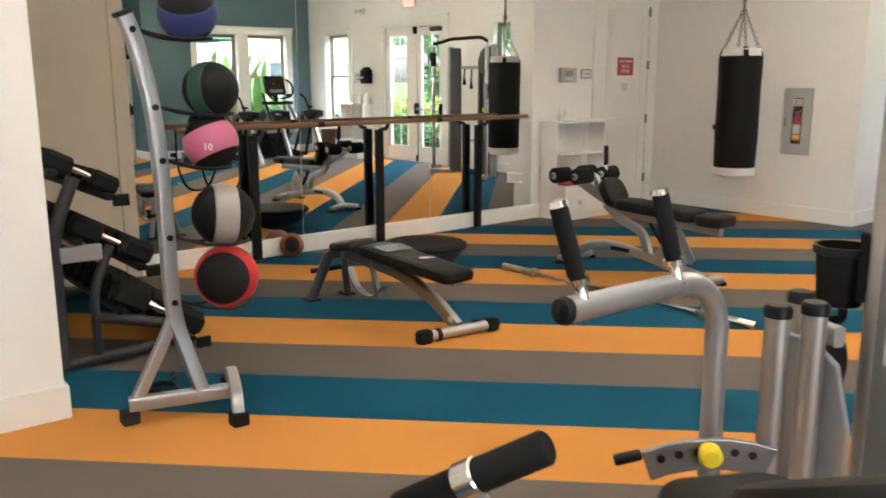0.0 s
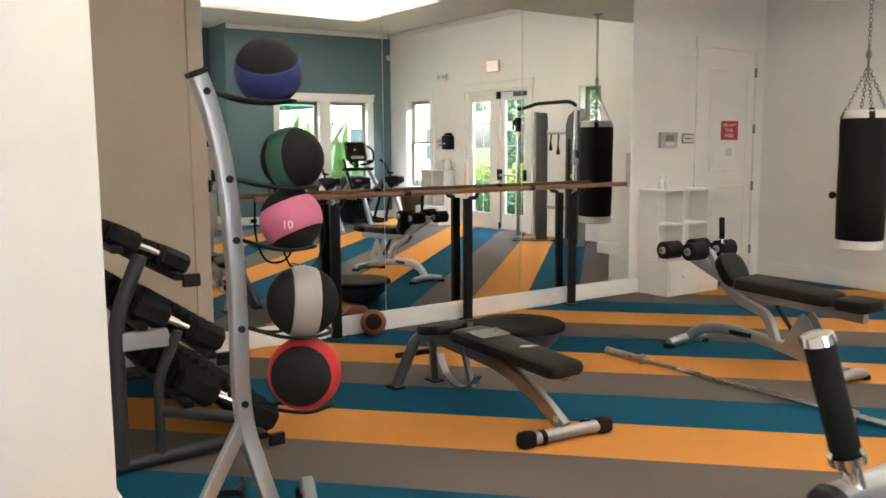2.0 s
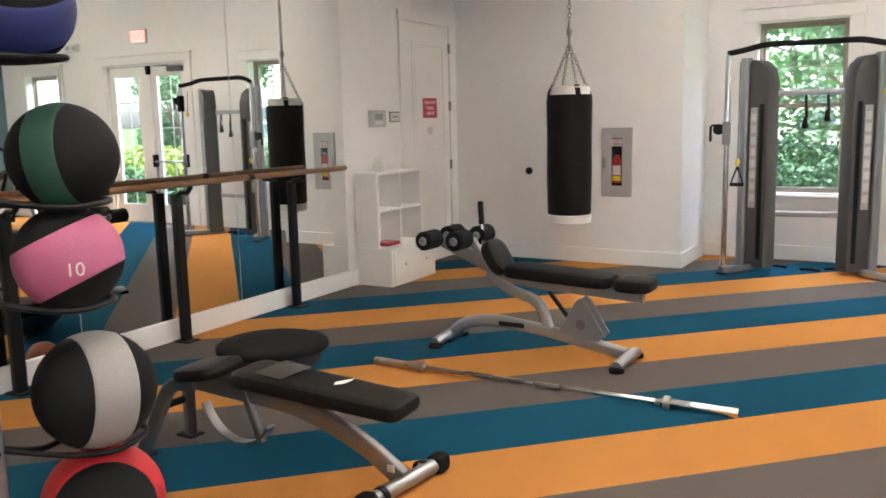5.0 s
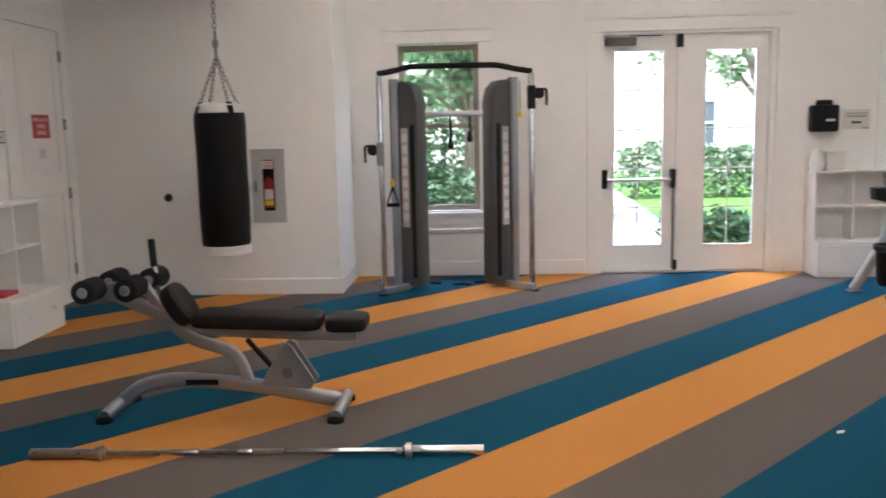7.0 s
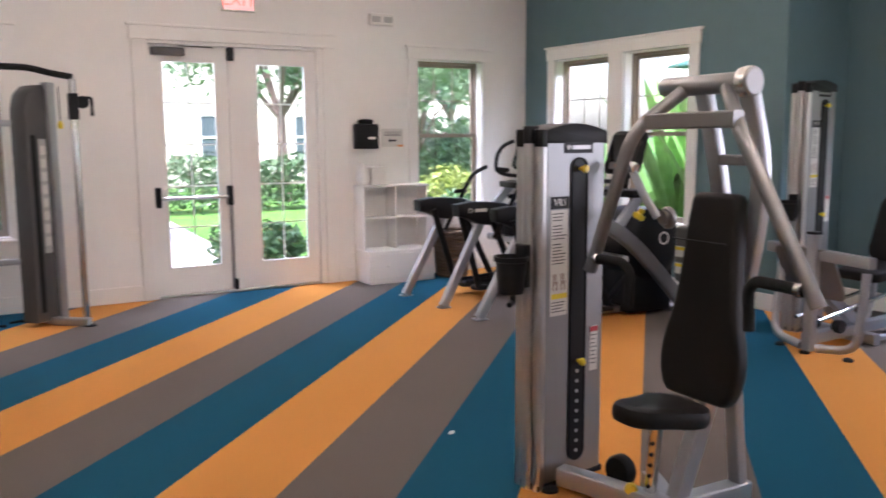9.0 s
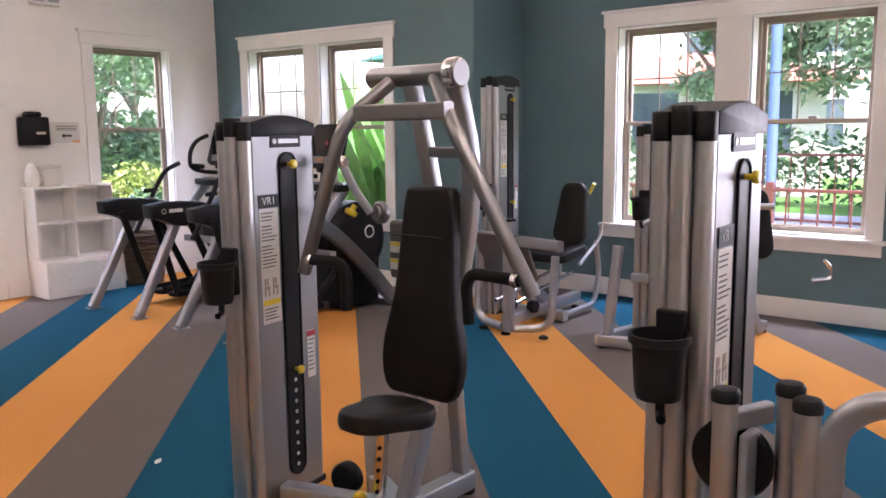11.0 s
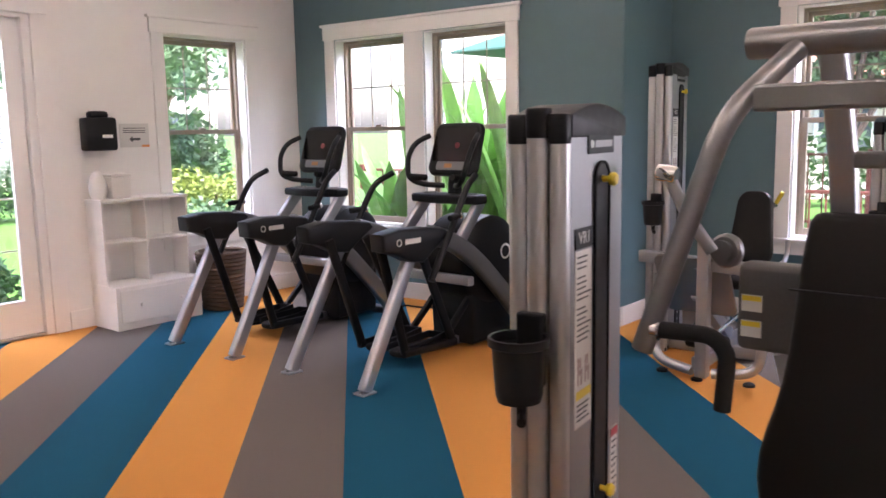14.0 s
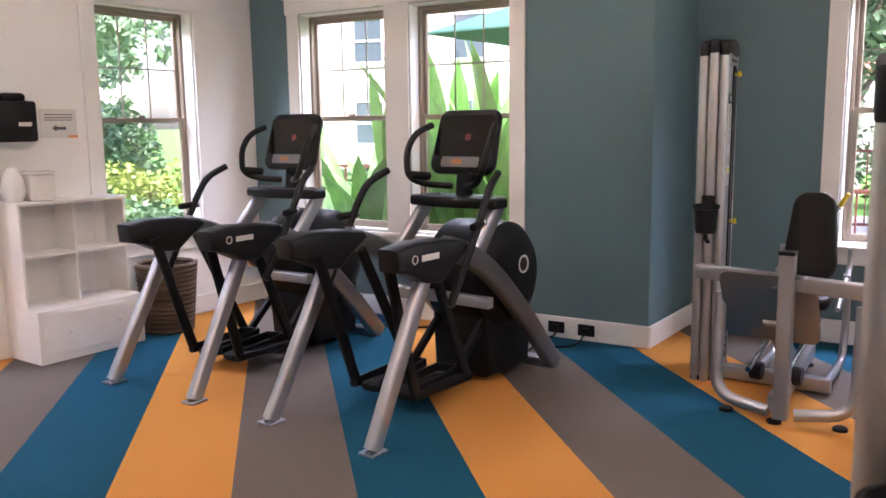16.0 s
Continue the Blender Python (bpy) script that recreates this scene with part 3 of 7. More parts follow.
def hedge(name, x0, x1, y0, y1, h, n, material, label, size=0.045, seed=1):
    rng = random.Random(seed)
    ob = thing(name, pose((x0 + x1) / 2, (y0 + y1) / 2, -0.12), label, "hedge")
    ax, ay = (x1 - x0) / 2, (y1 - y0) / 2
    def where():
        u, v, w = rng.uniform(-1, 1), rng.uniform(-1, 1), rng.uniform(0, 1) ** 0.7
        top = h * (1 + 0.10 * math.sin(u * 9 + seed) + 0.07 * math.sin(v * 7 + u * 17))
        f = 1 - 0.18 * max(0, w - 0.8) / 0.2
        return (u * ax * f, v * ay * f, 0.03 + top * w)
    part("foliage", leaves(n, where, size, rng), material, ob)
    k = max(3, int(ax * 3))
    for i in range(k):
        x = -ax + (i + 0.5) * 2 * ax / k
        part("stem", tube([(x, 0, 0), (x + 0.05, 0.05, h * 0.45), (x - 0.05, -0.05, h * 0.8)], 0.02, 6), BARK, ob)
    return ob


hedge("clipped_hedge", -3.5, 2.3, 11.0, 12.0, 1.0, 7000, LEAF, "clipped green hedge across the lawn", 0.06, 2)
hedge("clipped_hedge", 3.6, 12.5, 15.5, 16.6, 1.15, 9000, LEAF, "clipped green hedge across the lawn", 0.07, 3)
hedge("low_shrub", 2.75, 3.75, 6.5, 7.3, 0.55, 2600, LEAF, "low leafy shrub beside the glass door", 0.05, 4)
hedge("low_shrub", -1.4, 1.4, 7.0, 8.0, 0.95, 5200, LEAF, "leafy shrub outside the window", 0.05, 5)
hedge("yellow_hedge", 5.0, 8.6, 8.6, 9.4, 1.02, 6500, LEAF_Y, "sunlit yellow-green clipped hedge", 0.045, 6)
hedge("low_shrub", 4.6, 8.2, 7.2, 8.1, 0.72, 5200, LEAF, "low leafy shrub before the yellow hedge", 0.05, 7)
hedge("tall_shrub", 6.4, 9.2, 10.8, 11.8, 1.75, 6500, LEAF_T, "tall leafy shrub behind the hedge", 0.075, 8)
hedge("tall_shrub", -3.5, 0.9, 12.6, 14.0, 2.4, 7000, LEAF_T, "tall leafy shrub behind the hedge", 0.075, 9)
hedge("far_hedge", 17.5, 18.5, -12.0, 8.0, 1.4, 7000, LEAF, "dark clipped hedge beyond the terrace", 0.09, 10)


def tree(x, y, h, spread, n, seed, label, trunk_r=0.14, leaf=0.10, low=0.35):
    rng = random.Random(seed)
    ob = thing("tree", pose(x, y, -0.12), label, "tree")
    tb = bmesh.new()
    tips = []
    fork = h * low
    lean = rng.uniform(-0.2, 0.2)
    p = [(0, 0, 0), (lean * 0.4, 0.05, fork * 0.5), (lean, 0.1, fork)]
    sweep(smooth_path(p, 0.3), circ(trunk_r, 10), bm=tb, scales=[1.25 - 0.5 * i / 7 for i in range(8)])
    for i in range(9):
        a = i * 2.4 + rng.uniform(-0.3, 0.3)
        r = spread * rng.uniform(0.45, 0.95)
        tip = Vector((lean + r * math.cos(a), r * math.sin(a), fork + (h - fork) * rng.uniform(0.3, 0.95)))
        mid = Vector((lean + r * 0.4 * math.cos(a), r * 0.4 * math.sin(a), fork + (tip.z - fork) * 0.6))
        sweep([Vector((lean, 0.1, fork - 0.1)), mid, tip], circ(trunk_r * 0.45, 6), bm=tb, scales=[1, 0.6, 0.2])
        tips += [tip, mid, (tip + mid) / 2 + Vector((rng.uniform(-0.5, 0.5), rng.uniform(-0.5, 0.5), 0.3))]
    part("trunk", tb, BARK, ob, smooth=True)
    clumps = [(t + Vector((rng.uniform(-0.5, 0.5), rng.uniform(-0.5, 0.5), rng.uniform(-0.3, 0.4))), rng.uniform(0.3, 0.75) * spread * 0.42) for t in tips for _ in range(2)]
    def where():
        c, r = rng.choice(clumps)
        return c + Vector((rng.gauss(0, 0.5), rng.gauss(0, 0.5), rng.gauss(0, 0.38))) * r
    part("crown", leaves(n, where, leaf, rng, 0.9), LEAF_T, ob)
    return ob


tree(7.6, 18.5, 7.0, 3.2, 9000, 11, "broad leafy tree with a forked dark trunk on the lawn", 0.16, 0.10, 0.32)
tree(0.4, 10.2, 5.0, 2.0, 8000, 12, "leafy green tree outside the window", 0.11, 0.10, 0.35)
tree(-2.8, 15.0, 6.5, 2.6, 7000, 13, "tall leafy tree behind the hedge", 0.16, 0.12)
tree(13.5, 19.5, 6.5, 2.4, 6000, 14, "leafy tree beyond the yellow hedge", 0.15, 0.12)
tree(7.2, 10.6, 4.0, 0.9, 3500, 15, "slender leafy tree beside the hedge", 0.07, 0.07)
tree(15.2, -0.6, 6.4, 2.4, 11000, 16, "feathery green tree beyond the pool fence", 0.15, 0.09, 0.2)
tree(15.5, -4.4, 7.2, 2.8, 11000, 17, "feathery green tree beyond the pool fence", 0.16, 0.09, 0.2)


tree(13.2, 2.2, 5.6, 1.7, 12000, 18, "feathery green tree beyond the pool fence", 0.12, 0.08, 0.22)
tree(12.6, -1.6, 6.0, 2.0, 12000, 19, "feathery green tree beyond the pool fence", 0.13, 0.08, 0.22)


def strap_plant(x, y, n, h, seed, label):
    """A clump of tall arching strap leaves."""
    rng = random.Random(seed)
    ob = thing("strap_leaf_plant", pose(x, y, -0.12), label, "plant")
    for i in range(n):
        a = 2 * math.pi * i / n + rng.uniform(-0.3, 0.3)
        L, out, w = h * rng.uniform(0.65, 1.08), rng.uniform(0.2, 0.95), rng.uniform(0.085, 0.135)
        bm = bmesh.new()
        rows = []
        for k in range(9):
            t = k / 8
            r, z = 0.05 + out * t ** 1.7, L * (t - 0.16 * out * t ** 3)
            ww = w * (0.5 + 1.6 * t) * (1 - t) ** 0.6 + 0.002
            c, s = Vector((r * math.cos(a), r * math.sin(a), z)), Vector((-math.sin(a), math.cos(a), 0))
            inn = Vector((math.cos(a), math.sin(a), 0.3)) * ww * 0.3
            rows.append([bm.verts.new(c - s * ww + inn), bm.verts.new(c), bm.verts.new(c + s * ww + inn)])
        for p, q in zip(rows, rows[1:]):
            for j in range(2):
                bm.faces.new((p[j], p[j + 1], q[j + 1], q[j]))
        part("leaf", bm, BLADE, ob, smooth=True)
    return ob


for i, (px, py, pn, ph) in enumerate(((7.25, 4.85, 14, 2.2), (7.35, 4.25, 16, 2.55), (7.3, 3.65, 16, 2.6), (7.4, 3.05, 15, 2.25), (7.9, 4.5, 14, 1.7), (7.9, 3.4, 14, 1.8), (7.2, 5.3, 12, 1.6), (7.65, 3.95, 14, 2.0))):
    strap_plant(px, py, pn, ph, 21 + i, "tall green strap-leaved plant outside the twin window")
strap_plant(0.9, 13.0, 11, 1.7, 24, "green strap-leaved plant at the path")


def apartment(name, m, w, d, h, nx, nz, label, seed):
    """A stuccoed block with rows of windows in its front (local -y) and a hipped tile roof with an overhang."""
    ob = thing(name, m, label, "building")
    part("wall", box(-w / 2, w / 2, 0, d, 0, h), STUCCO, ob)
    rb = bmesh.new()
    o = 0.7
    b = [rb.verts.new(p) for p in ((-w / 2 - o, -o, h), (w / 2 + o, -o, h), (w / 2 + o, d + o, h), (-w / 2 - o, d + o, h))]
    t = [rb.verts.new(p) for p in ((-w / 2 + d * 0.4, d / 2, h + d * 0.22), (w / 2 - d * 0.4, d / 2, h + d * 0.22))]
    for f in ((b[0], b[1], t[1], t[0]), (b[1], b[2], t[1]), (b[2], b[3], t[0], t[1]), (b[3], b[0], t[0]), (b[3], b[2], b[1], b[0])):
        rb.faces.new(f)
    part("roof", rb, TILE, ob)
    for i in range(nx):
        for j in range(nz):
            x, z = -w / 2 + (i + 0.5) * w / nx, 0.9 + j * (h / nz)
            fr = bmesh.new()
            for a, bb, c, dd in ((-0.62, -0.52, 0, 1.6), (0.52, 0.62, 0, 1.6), (-0.52, 0.52, 0, 0.09), (-0.52, 0.52, 1.51, 1.6), (-0.52, 0.52, 0.76, 0.84)):
                box(x + a, x + bb, -0.08, -0.004, z + c, z + dd, bm=fr)
            wi = part("window", fr, TRIM, ob)
            part("pane", box(x - 0.52, x + 0.52, -0.05, -0.004, z + 0.09, z + 1.51), DARK_GLASS, wi)
    return ob


apartment("apartment_building", pose(4.5, 26, -0.12), 30, 10, 7.5, 9, 2, "cream stucco apartment building with white windows", 1)
apartment("apartment_building", pose(27, 8.5, -0.12, 0, 0, -75), 26, 10, 8.5, 7, 3, "cream stucco apartment building with a tiled roof", 2)
apartment("pool_house", pose(19.5, 5.2, -0.12, 0, 0, -65), 5, 4, 2.6, 2, 1, "low pool house with a terracotta tile roof", 3)


def railing(p0, p1, h, n_posts, material, label, gap=0.13):
    p0, p1 = Vector(p0), Vector(p1)
    ob = thing("metal_fence", Matrix.Translation(p0), label, "fence")
    d = p1 - p0
    for i in range(n_posts):
        c = d * (i / (n_posts - 1))
        part("post", box(c.x - 0.04, c.x + 0.04, c.y - 0.04, c.y + 0.04, 0, h + 0.08, 0.006), material, ob)
    for z in (0.12, h):
        part("rail", beam([Vector((0, 0, z)), d + Vector((0, 0, z))], 0.04, 0.04), material, ob)
    n = int(d.length / gap)
    base = None
    for i in range(n):
        c = d * ((i + 0.5) / n)
        if base is None:
            base = part("baluster", box(-0.009, 0.009, -0.009, 0.009, 0.12, h), material, ob)
            b = base
        else:
            b = new("baluster", base.data)
            b.parent = ob
        b.location = c
    return ob


railing((9.6, -6.5, -0.1), (9.6, 3.4, -0.1), 0.92, 8, FENCE, "red-brown metal pool fence with thin balusters", 0.16)
hedge("far_hedge", 11.0, 12.0, 4.5, 9.5, 0.9, 5000, LEAF, "clipped hedge beyond the strap-leaved plants", 0.06, 31)
railing((9.6, 3.4, -0.1), (9.6, 8.2, -0.1), 1.05, 5, FENCE, "red-brown metal pool fence behind the plants", 0.16)
railing((14.0, -9.0, -0.1), (14.0, 4.0, -0.1), 1.15, 8, FENCE, "red-brown metal fence at the far side of the terrace", 0.22)
pole = thing("blue_pole", pose(11.3, 1.12, -0.1), "blue painted steel shade pole on the terrace", "pole")
part("shaft", rod((0, 0, 0), (0, 0, 4.2), [(0, 0), (0.14, 0), (0.14, 0.02), (0.065, 0.02), (0.065, 4.2), (0, 4.2)], 14), BLUE_P, pole, smooth=True)
GREEN_P = mat("green_fabric", (0.02, 0.30, 0.20), 0.7, scale=60, vary=0.2)
post_g = thing("green_post", pose(10.6, 2.41, -0.1), "teal-green painted post on the terrace", "post")
part("shaft", rod((0, 0, 0), (0, 0, 1.65), [(0, 0), (0.12, 0), (0.12, 0.02), (0.05, 0.02), (0.05, 1.62), (0.03, 1.65), (0, 1.65)], 14), GREEN_P, post_g, smooth=True)
part("hose_box", box(-0.09, -0.045, -0.07, 0.07, 0.75, 1.15, 0.01), GREEN_P, post_g)

um = thing("patio_umbrella", pose(8.79, 3.9, -0.1), "open green patio umbrella outside the twin window", "umbrella")
cb = bmesh.new()
low = [cb.verts.new((x, y, z)) for z in (2.45, 2.435) for x, y in ((-1.03, -1.03), (1.03, -1.03), (1.03, 1.03), (-1.03, 1.03))]
tip = [cb.verts.new((0, 0, z)) for z in (2.90, 2.885)]
for i in range(4):
    k = (i + 1) % 4
    cb.faces.new((low[i], low[k], tip[0]))
    cb.faces.new((low[4 + k], low[4 + i], tip[1]))
    cb.faces.new((low[i], low[4 + i], low[4 + k], low[k]))
part("canopy", cb, mat("dark_green_canvas", (0.06, 0.16, 0.12), 0.8, scale=60, vary=0.2), um, "green canvas canopy")
part("pole", rod((0, 0, 0), (0, 0, 2.95), [(0, 0), (0.25, 0), (0.25, 0.06), (0.022, 0.07), (0.022, 2.95), (0, 2.95)], 12), ALU, um)
for x, y in ((-1, -1), (1, -1), (1, 1), (-1, 1)):
    part("rib", tube([(0, 0, 2.87), (x * 1.02, y * 1.02, 2.425)], 0.009, 6), ALU, um)
    part("strut", tube([(0, 0, 2.25), (x * 0.5, y * 0.5, 2.64)], 0.008, 6), ALU, um)

# ---- wall things ----
def cubby_shelf(m, label):
    """White unit: four cubbies over a deeper drawer box. Local x along the front, y to the wall (front at 0.145), z up."""
    ob = thing("cubby_shelf", m, label, "shelf", "white cubby shelves")
    w = 0.76
    for x0, x1 in ((0, 0.02), (w - 0.02, w)):
        part("side_panel", box(x0, x1, 0.145, 0.39, 0.345, 1.0, 0.002), TRIM, ob)
    part("top", box(-0.008, w + 0.008, 0.135, 0.39, 1.001, 1.022, 0.003), TRIM, ob)
    part("back_panel", box(0.02, w - 0.02, 0.375, 0.388, 0.345, 1.0), TRIM, ob)
    part("divider", box(w / 2 - 0.009, w / 2 + 0.009, 0.15, 0.375, 0.346, 1.0), TRIM, ob)
    for x0, x1 in ((0.021, w / 2 - 0.010), (w / 2 + 0.010, w - 0.021)):
        part("shelf_board", box(x0, x1, 0.15, 0.375, 0.665, 0.683, 0.002), TRIM, ob)
    base = part("base_box", box(0, w, 0.012, 0.39, 0.0, 0.344, 0.004), TRIM, ob)
    dr = part("drawer_front", box(0.03, w - 0.03, 0.0, 0.011, 0.055, 0.315, 0.004), TRIM, ob)
    for x in (0.2, w - 0.2):
        part("knob", lathe([(0, 0), (0.008, 0.0), (0.008, 0.012), (0.017, 0.018), (0.015, 0.03), (0, 0.032)], 14, m=pose(x, 0, 0.19, 90, 0, 0)), TRIM, dr, smooth=True)
    return ob


cubby_shelf(pose(3.855, 5.104, 0), "white cubby shelf with a drawer beside the glass door")
cubby_shelf(MW @ pose(0.41, 1.62, 0, 0, 0, 90), "white cubby shelf with a drawer beside the panelled door")
fb = thing("folded_flyers", MW @ pose(0.2, 1.85, 0.347), "small stack of red folded flyers in the cubby", "papers")
part("sheets", box(-0.08, 0.08, -0.1, 0.1, 0, 0.03, 0.002), RED, fb)
for i, y in enumerate((1.80, 1.88)):
    bo = thing("small_bottle", MW @ pose(0.17, y - 0.05, 1.023), "small white pump bottle on the shelf top", "bottle", "bottles on the shelf")
    part("bottle_body", lathe([(0, 0), (0.022, 0), (0.024, 0.01), (0.024, 0.075), (0.01, 0.09), (0.008, 0.1), (0, 0.1)], 14), WHITE_P, bo, smooth=True)
    part("pump", rod((0, 0, 0.1), (0, 0, 0.13), [(0, 0), (0.004, 0), (0.004, 0.02), (0.013, 0.022), (0.011, 0.03), (0, 0.03)], 10), WHITE_P, bo, smooth=True)
tub = thing("wipe_tub", pose(4.06, 5.36, 1.023), "white plastic wipes tub on the shelf top", "tub")
part("tub_body", box(-0.085, 0.085, -0.075, 0.075, 0, 0.17, 0.015), WHITE_P, tub, smooth=True)
part("lid", box(-0.088, 0.088, -0.078, 0.078, 0.171, 0.19, 0.006), WHITE_P, tub)
sack = thing("plastic_bag", pose(3.905, 5.37, 1.023), "crumpled clear white plastic bag on the shelf top", "bag")
bb = lathe([(0, 0), (0.055, 0.0), (0.07, 0.06), (0.066, 0.13), (0.045, 0.18), (0.03, 0.215), (0, 0.22)], 22)
for v in bb.verts:
    v.co += noise.noise_vector(v.co * 18) * 0.016
    v.co.z = max(v.co.z, 0)
part("film", bb, WHITE_P, sack, smooth=True)

disp = thing("towel_dispenser", pose(3.98, DY, 1.40), "black wall dispenser with a white badge", "dispenser")
part("housing", box(-0.13, 0.13, -0.12, -0.001, 0.0, 0.26, 0.02), BLACK, disp, smooth=True)
part("cover_hump", box(-0.075, 0.075, -0.105, -0.005, 0.25, 0.31, 0.025), BLACK, disp, smooth=True)
part("badge", box(0.0, 0.085, -0.1225, -0.1205, 0.10, 0.125, 0.0), WHITE_P, disp)
nt_ = thing("notice_sign", pose(4.315, DY, 1.46), "white notice with an arrow and an orange edge", "sign")
part("plate", box(-0.13, 0.13, -0.008, -0.001, -0.04, 0.152, 0.001), LABEL, nt_)
part("arrow", prism([(-0.05, 0.025), (-0.02, 0.05), (-0.02, 0.035), (0.05, 0.035), (0.05, 0.015), (-0.02, 0.015), (-0.02, 0.0)], -0.0095, -0.0085), INK, nt_)
for z in (0.115, 0.095, 0.08):
    part("text_bar", box(-0.10, 0.10, -0.0095, -0.0085, z - 0.003, z + 0.003), INK, nt_)
part("edge_strip", box(0.06, 0.13, -0.0095, -0.0085, -0.04, -0.022), plain("orange_ink", (0.75, 0.3, 0.08)), nt_)

ex = thing("exit_sign", pose(2.68, DY, 2.72), "white exit sign with red letters over the door", "sign")
part("case", box(-0.16, 0.16, -0.05, -0.001, 0, 0.2, 0.008), WHITE_P, ex)
part("face", box(-0.145, 0.145, -0.0525, -0.0505, 0.015, 0.185), plain("exit_face", (0.75, 0.36, 0.30), 0.4, emit=0.25), ex)
writing("letters", "EXIT", 0.16, pose(0, -0.0535, 0.10, 90, 0, 0), EXITRED, ex)
em = thing("emergency_light", pose(4.19, DY, 2.68), "small cream emergency light box on the wall", "lamp")
part("case", box(-0.14, 0.14, -0.06, -0.001, 0, 0.12, 0.012), WHITE_P, em)
for x in (-0.07, 0.07):
    part("lens", box(x - 0.05, x + 0.05, -0.066, -0.0605, 0.03, 0.09, 0.004), GREY_L, em)
cam_w = thing("security_camera", pose(6.02, 5.42, 3.25), "small white dome camera in the corner under the ceiling", "camera")
part("dome", lathe([(0, -0.05), (0.03, -0.04), (0.045, 0), (0.045, 0.03), (0, 0.03)], 16), WHITE_P, cam_w, smooth=True)
part("bracket", box(-0.02, 0.06, -0.02, 0.07, 0.0305, 0.05, 0.004), WHITE_P, cam_w)

rs = thing("red_sign", MW @ pose(0.0165, 2.99, 1.60, 0, 0, 0), "red sign with white letters on the panelled door", "sign")
part("plate", box(0, 0.004, -0.14, 0.14, -0.1, 0.1, 0.0), RED, rs)
for i, tx in enumerate(("FIRE ALARM", "PANEL", "INSIDE")):
    writing("text_line", tx, 0.05 if i else 0.042, pose(0.0045, 0, 0.055 - 0.055 * i, 90, 0, 90), WHITE_P, rs)
dp = thing("door_paper", MW @ pose(0.0165, 2.99, 1.37), "small faded white paper stuck on the door", "paper")
part("sheet", box(0, 0.002, -0.05, 0.05, -0.04, 0.04), LABEL, dp)
ap = thing("alarm_panel", MW @ pose(0.001, 2.02, 1.50), "light grey alarm keypad box on the wall", "panel")
part("case", box(0, 0.04, -0.125, 0.125, -0.078, 0.078, 0.008), GREY_L, ap)
part("display", box(0.0405, 0.043, -0.06, 0.06, -0.01, 0.045, 0.0), plain("dull_display", (0.22, 0.26, 0.22), 0.3), ap)
part("keys", box(0.0405, 0.043, -0.06, 0.06, -0.05, -0.025, 0.0), LABEL, ap)
pl = thing("wall_plaque", MW @ pose(0.001, 2.335, 1.515), "small framed cream plaque beside the alarm panel", "plaque")
part("frame", box(0, 0.012, -0.09, 0.09, -0.05, 0.05, 0.004), STEEL_D, pl)
part("face", box(0.0125, 0.0145, -0.078, 0.078, -0.038, 0.038), LABEL, pl)
part("text_bar", box(0.015, 0.016, -0.05, 0.05, -0.004, 0.004), INK, pl)

fx = thing("extinguisher_cabinet", pose(-1.343, BY, 0.68), "grey wall cabinet with a glazed slot showing a red extinguisher", "cabinet")
cbm = bmesh.new()
for a, b, c, d in ((-0.155, -0.075, 0, 0.68), (0.075, 0.155, 0, 0.68), (-0.075, 0.075, 0, 0.09), (-0.075, 0.075, 0.60, 0.68)):
    box(a, b, -0.022, -0.001, c, d, 0.003, bm=cbm)
door_f = part("door_frame", cbm, GREY_L, fx)
part("recess_back", box(-0.055, 0.055, -0.006, -0.002, 0.11, 0.58), BLACK, fx, "dark cabinet inside")
for a, b in ((-0.075, -0.055), (0.055, 0.075)):
    part("slot_edge", box(a, b, -0.018, -0.002, 0.11, 0.58), GREY_L, door_f)
for c, d in ((0.09, 0.11), (0.58, 0.60)):
    part("slot_edge", box(-0.075, 0.075, -0.018, -0.002, c, d), GREY_L, door_f)
part("pane", box(-0.055, 0.055, -0.0205, -0.019, 0.11, 0.58), GLASS, door_f).visible_shadow = False
part("pull", box(-0.125, -0.108, -0.036, -0.0225, 0.29, 0.39, 0.004), CHROME, door_f)
ls = part("label_strip", box(-0.05, 0.05, -0.0225, -0.0208, 0.50, 0.57), LABEL, door_f, "white label with red lines")
for z in (0.515, 0.53, 0.552):
    part("label_line", box(-0.04, 0.04, -0.0232, -0.0226, z - 0.004, z + 0.004), RED, ls)
ex = [(-0.045, 0.14), (0.045, 0.14), (0.045, 0.36), (0.03, 0.40), (0.012, 0.415), (-0.012, 0.415), (-0.03, 0.40), (-0.045, 0.36)]
cy_ = part("cylinder", prism(ex, -0.0165, -0.0065, "y", 0.0045), BRICKRED, fx, "red extinguisher body", True)
part("cylinder_label", box(-0.04, 0.04, -0.0178, -0.0168, 0.215, 0.31), LABEL, cy_)
part("cylinder_label", box(-0.04, 0.04, -0.0178, -0.0168, 0.16, 0.205), YELLOW, cy_, "yellow class label")
part("valve", prism([(-0.02, 0.418), (0.02, 0.418), (0.022, 0.435), (0.045, 0.45), (0.042, 0.458), (0.015, 0.452), (-0.035, 0.44), (-0.033, 0.43)], -0.0165, -0.0065, "y"), CHROME, fx, "silver valve lever")
kn = thing("wall_stop", pose(-2.3, BY, 0.927), "small black round door stop on the white wall", "door stop")
part("disc", lathe([(0, 0), (0.038, 0), (0.036, 0.018), (0.016, 0.03), (0, 0.032)], 20, m=pose(0, 0, 0, 90, 0, 0)), BLACK, kn, smooth=True)

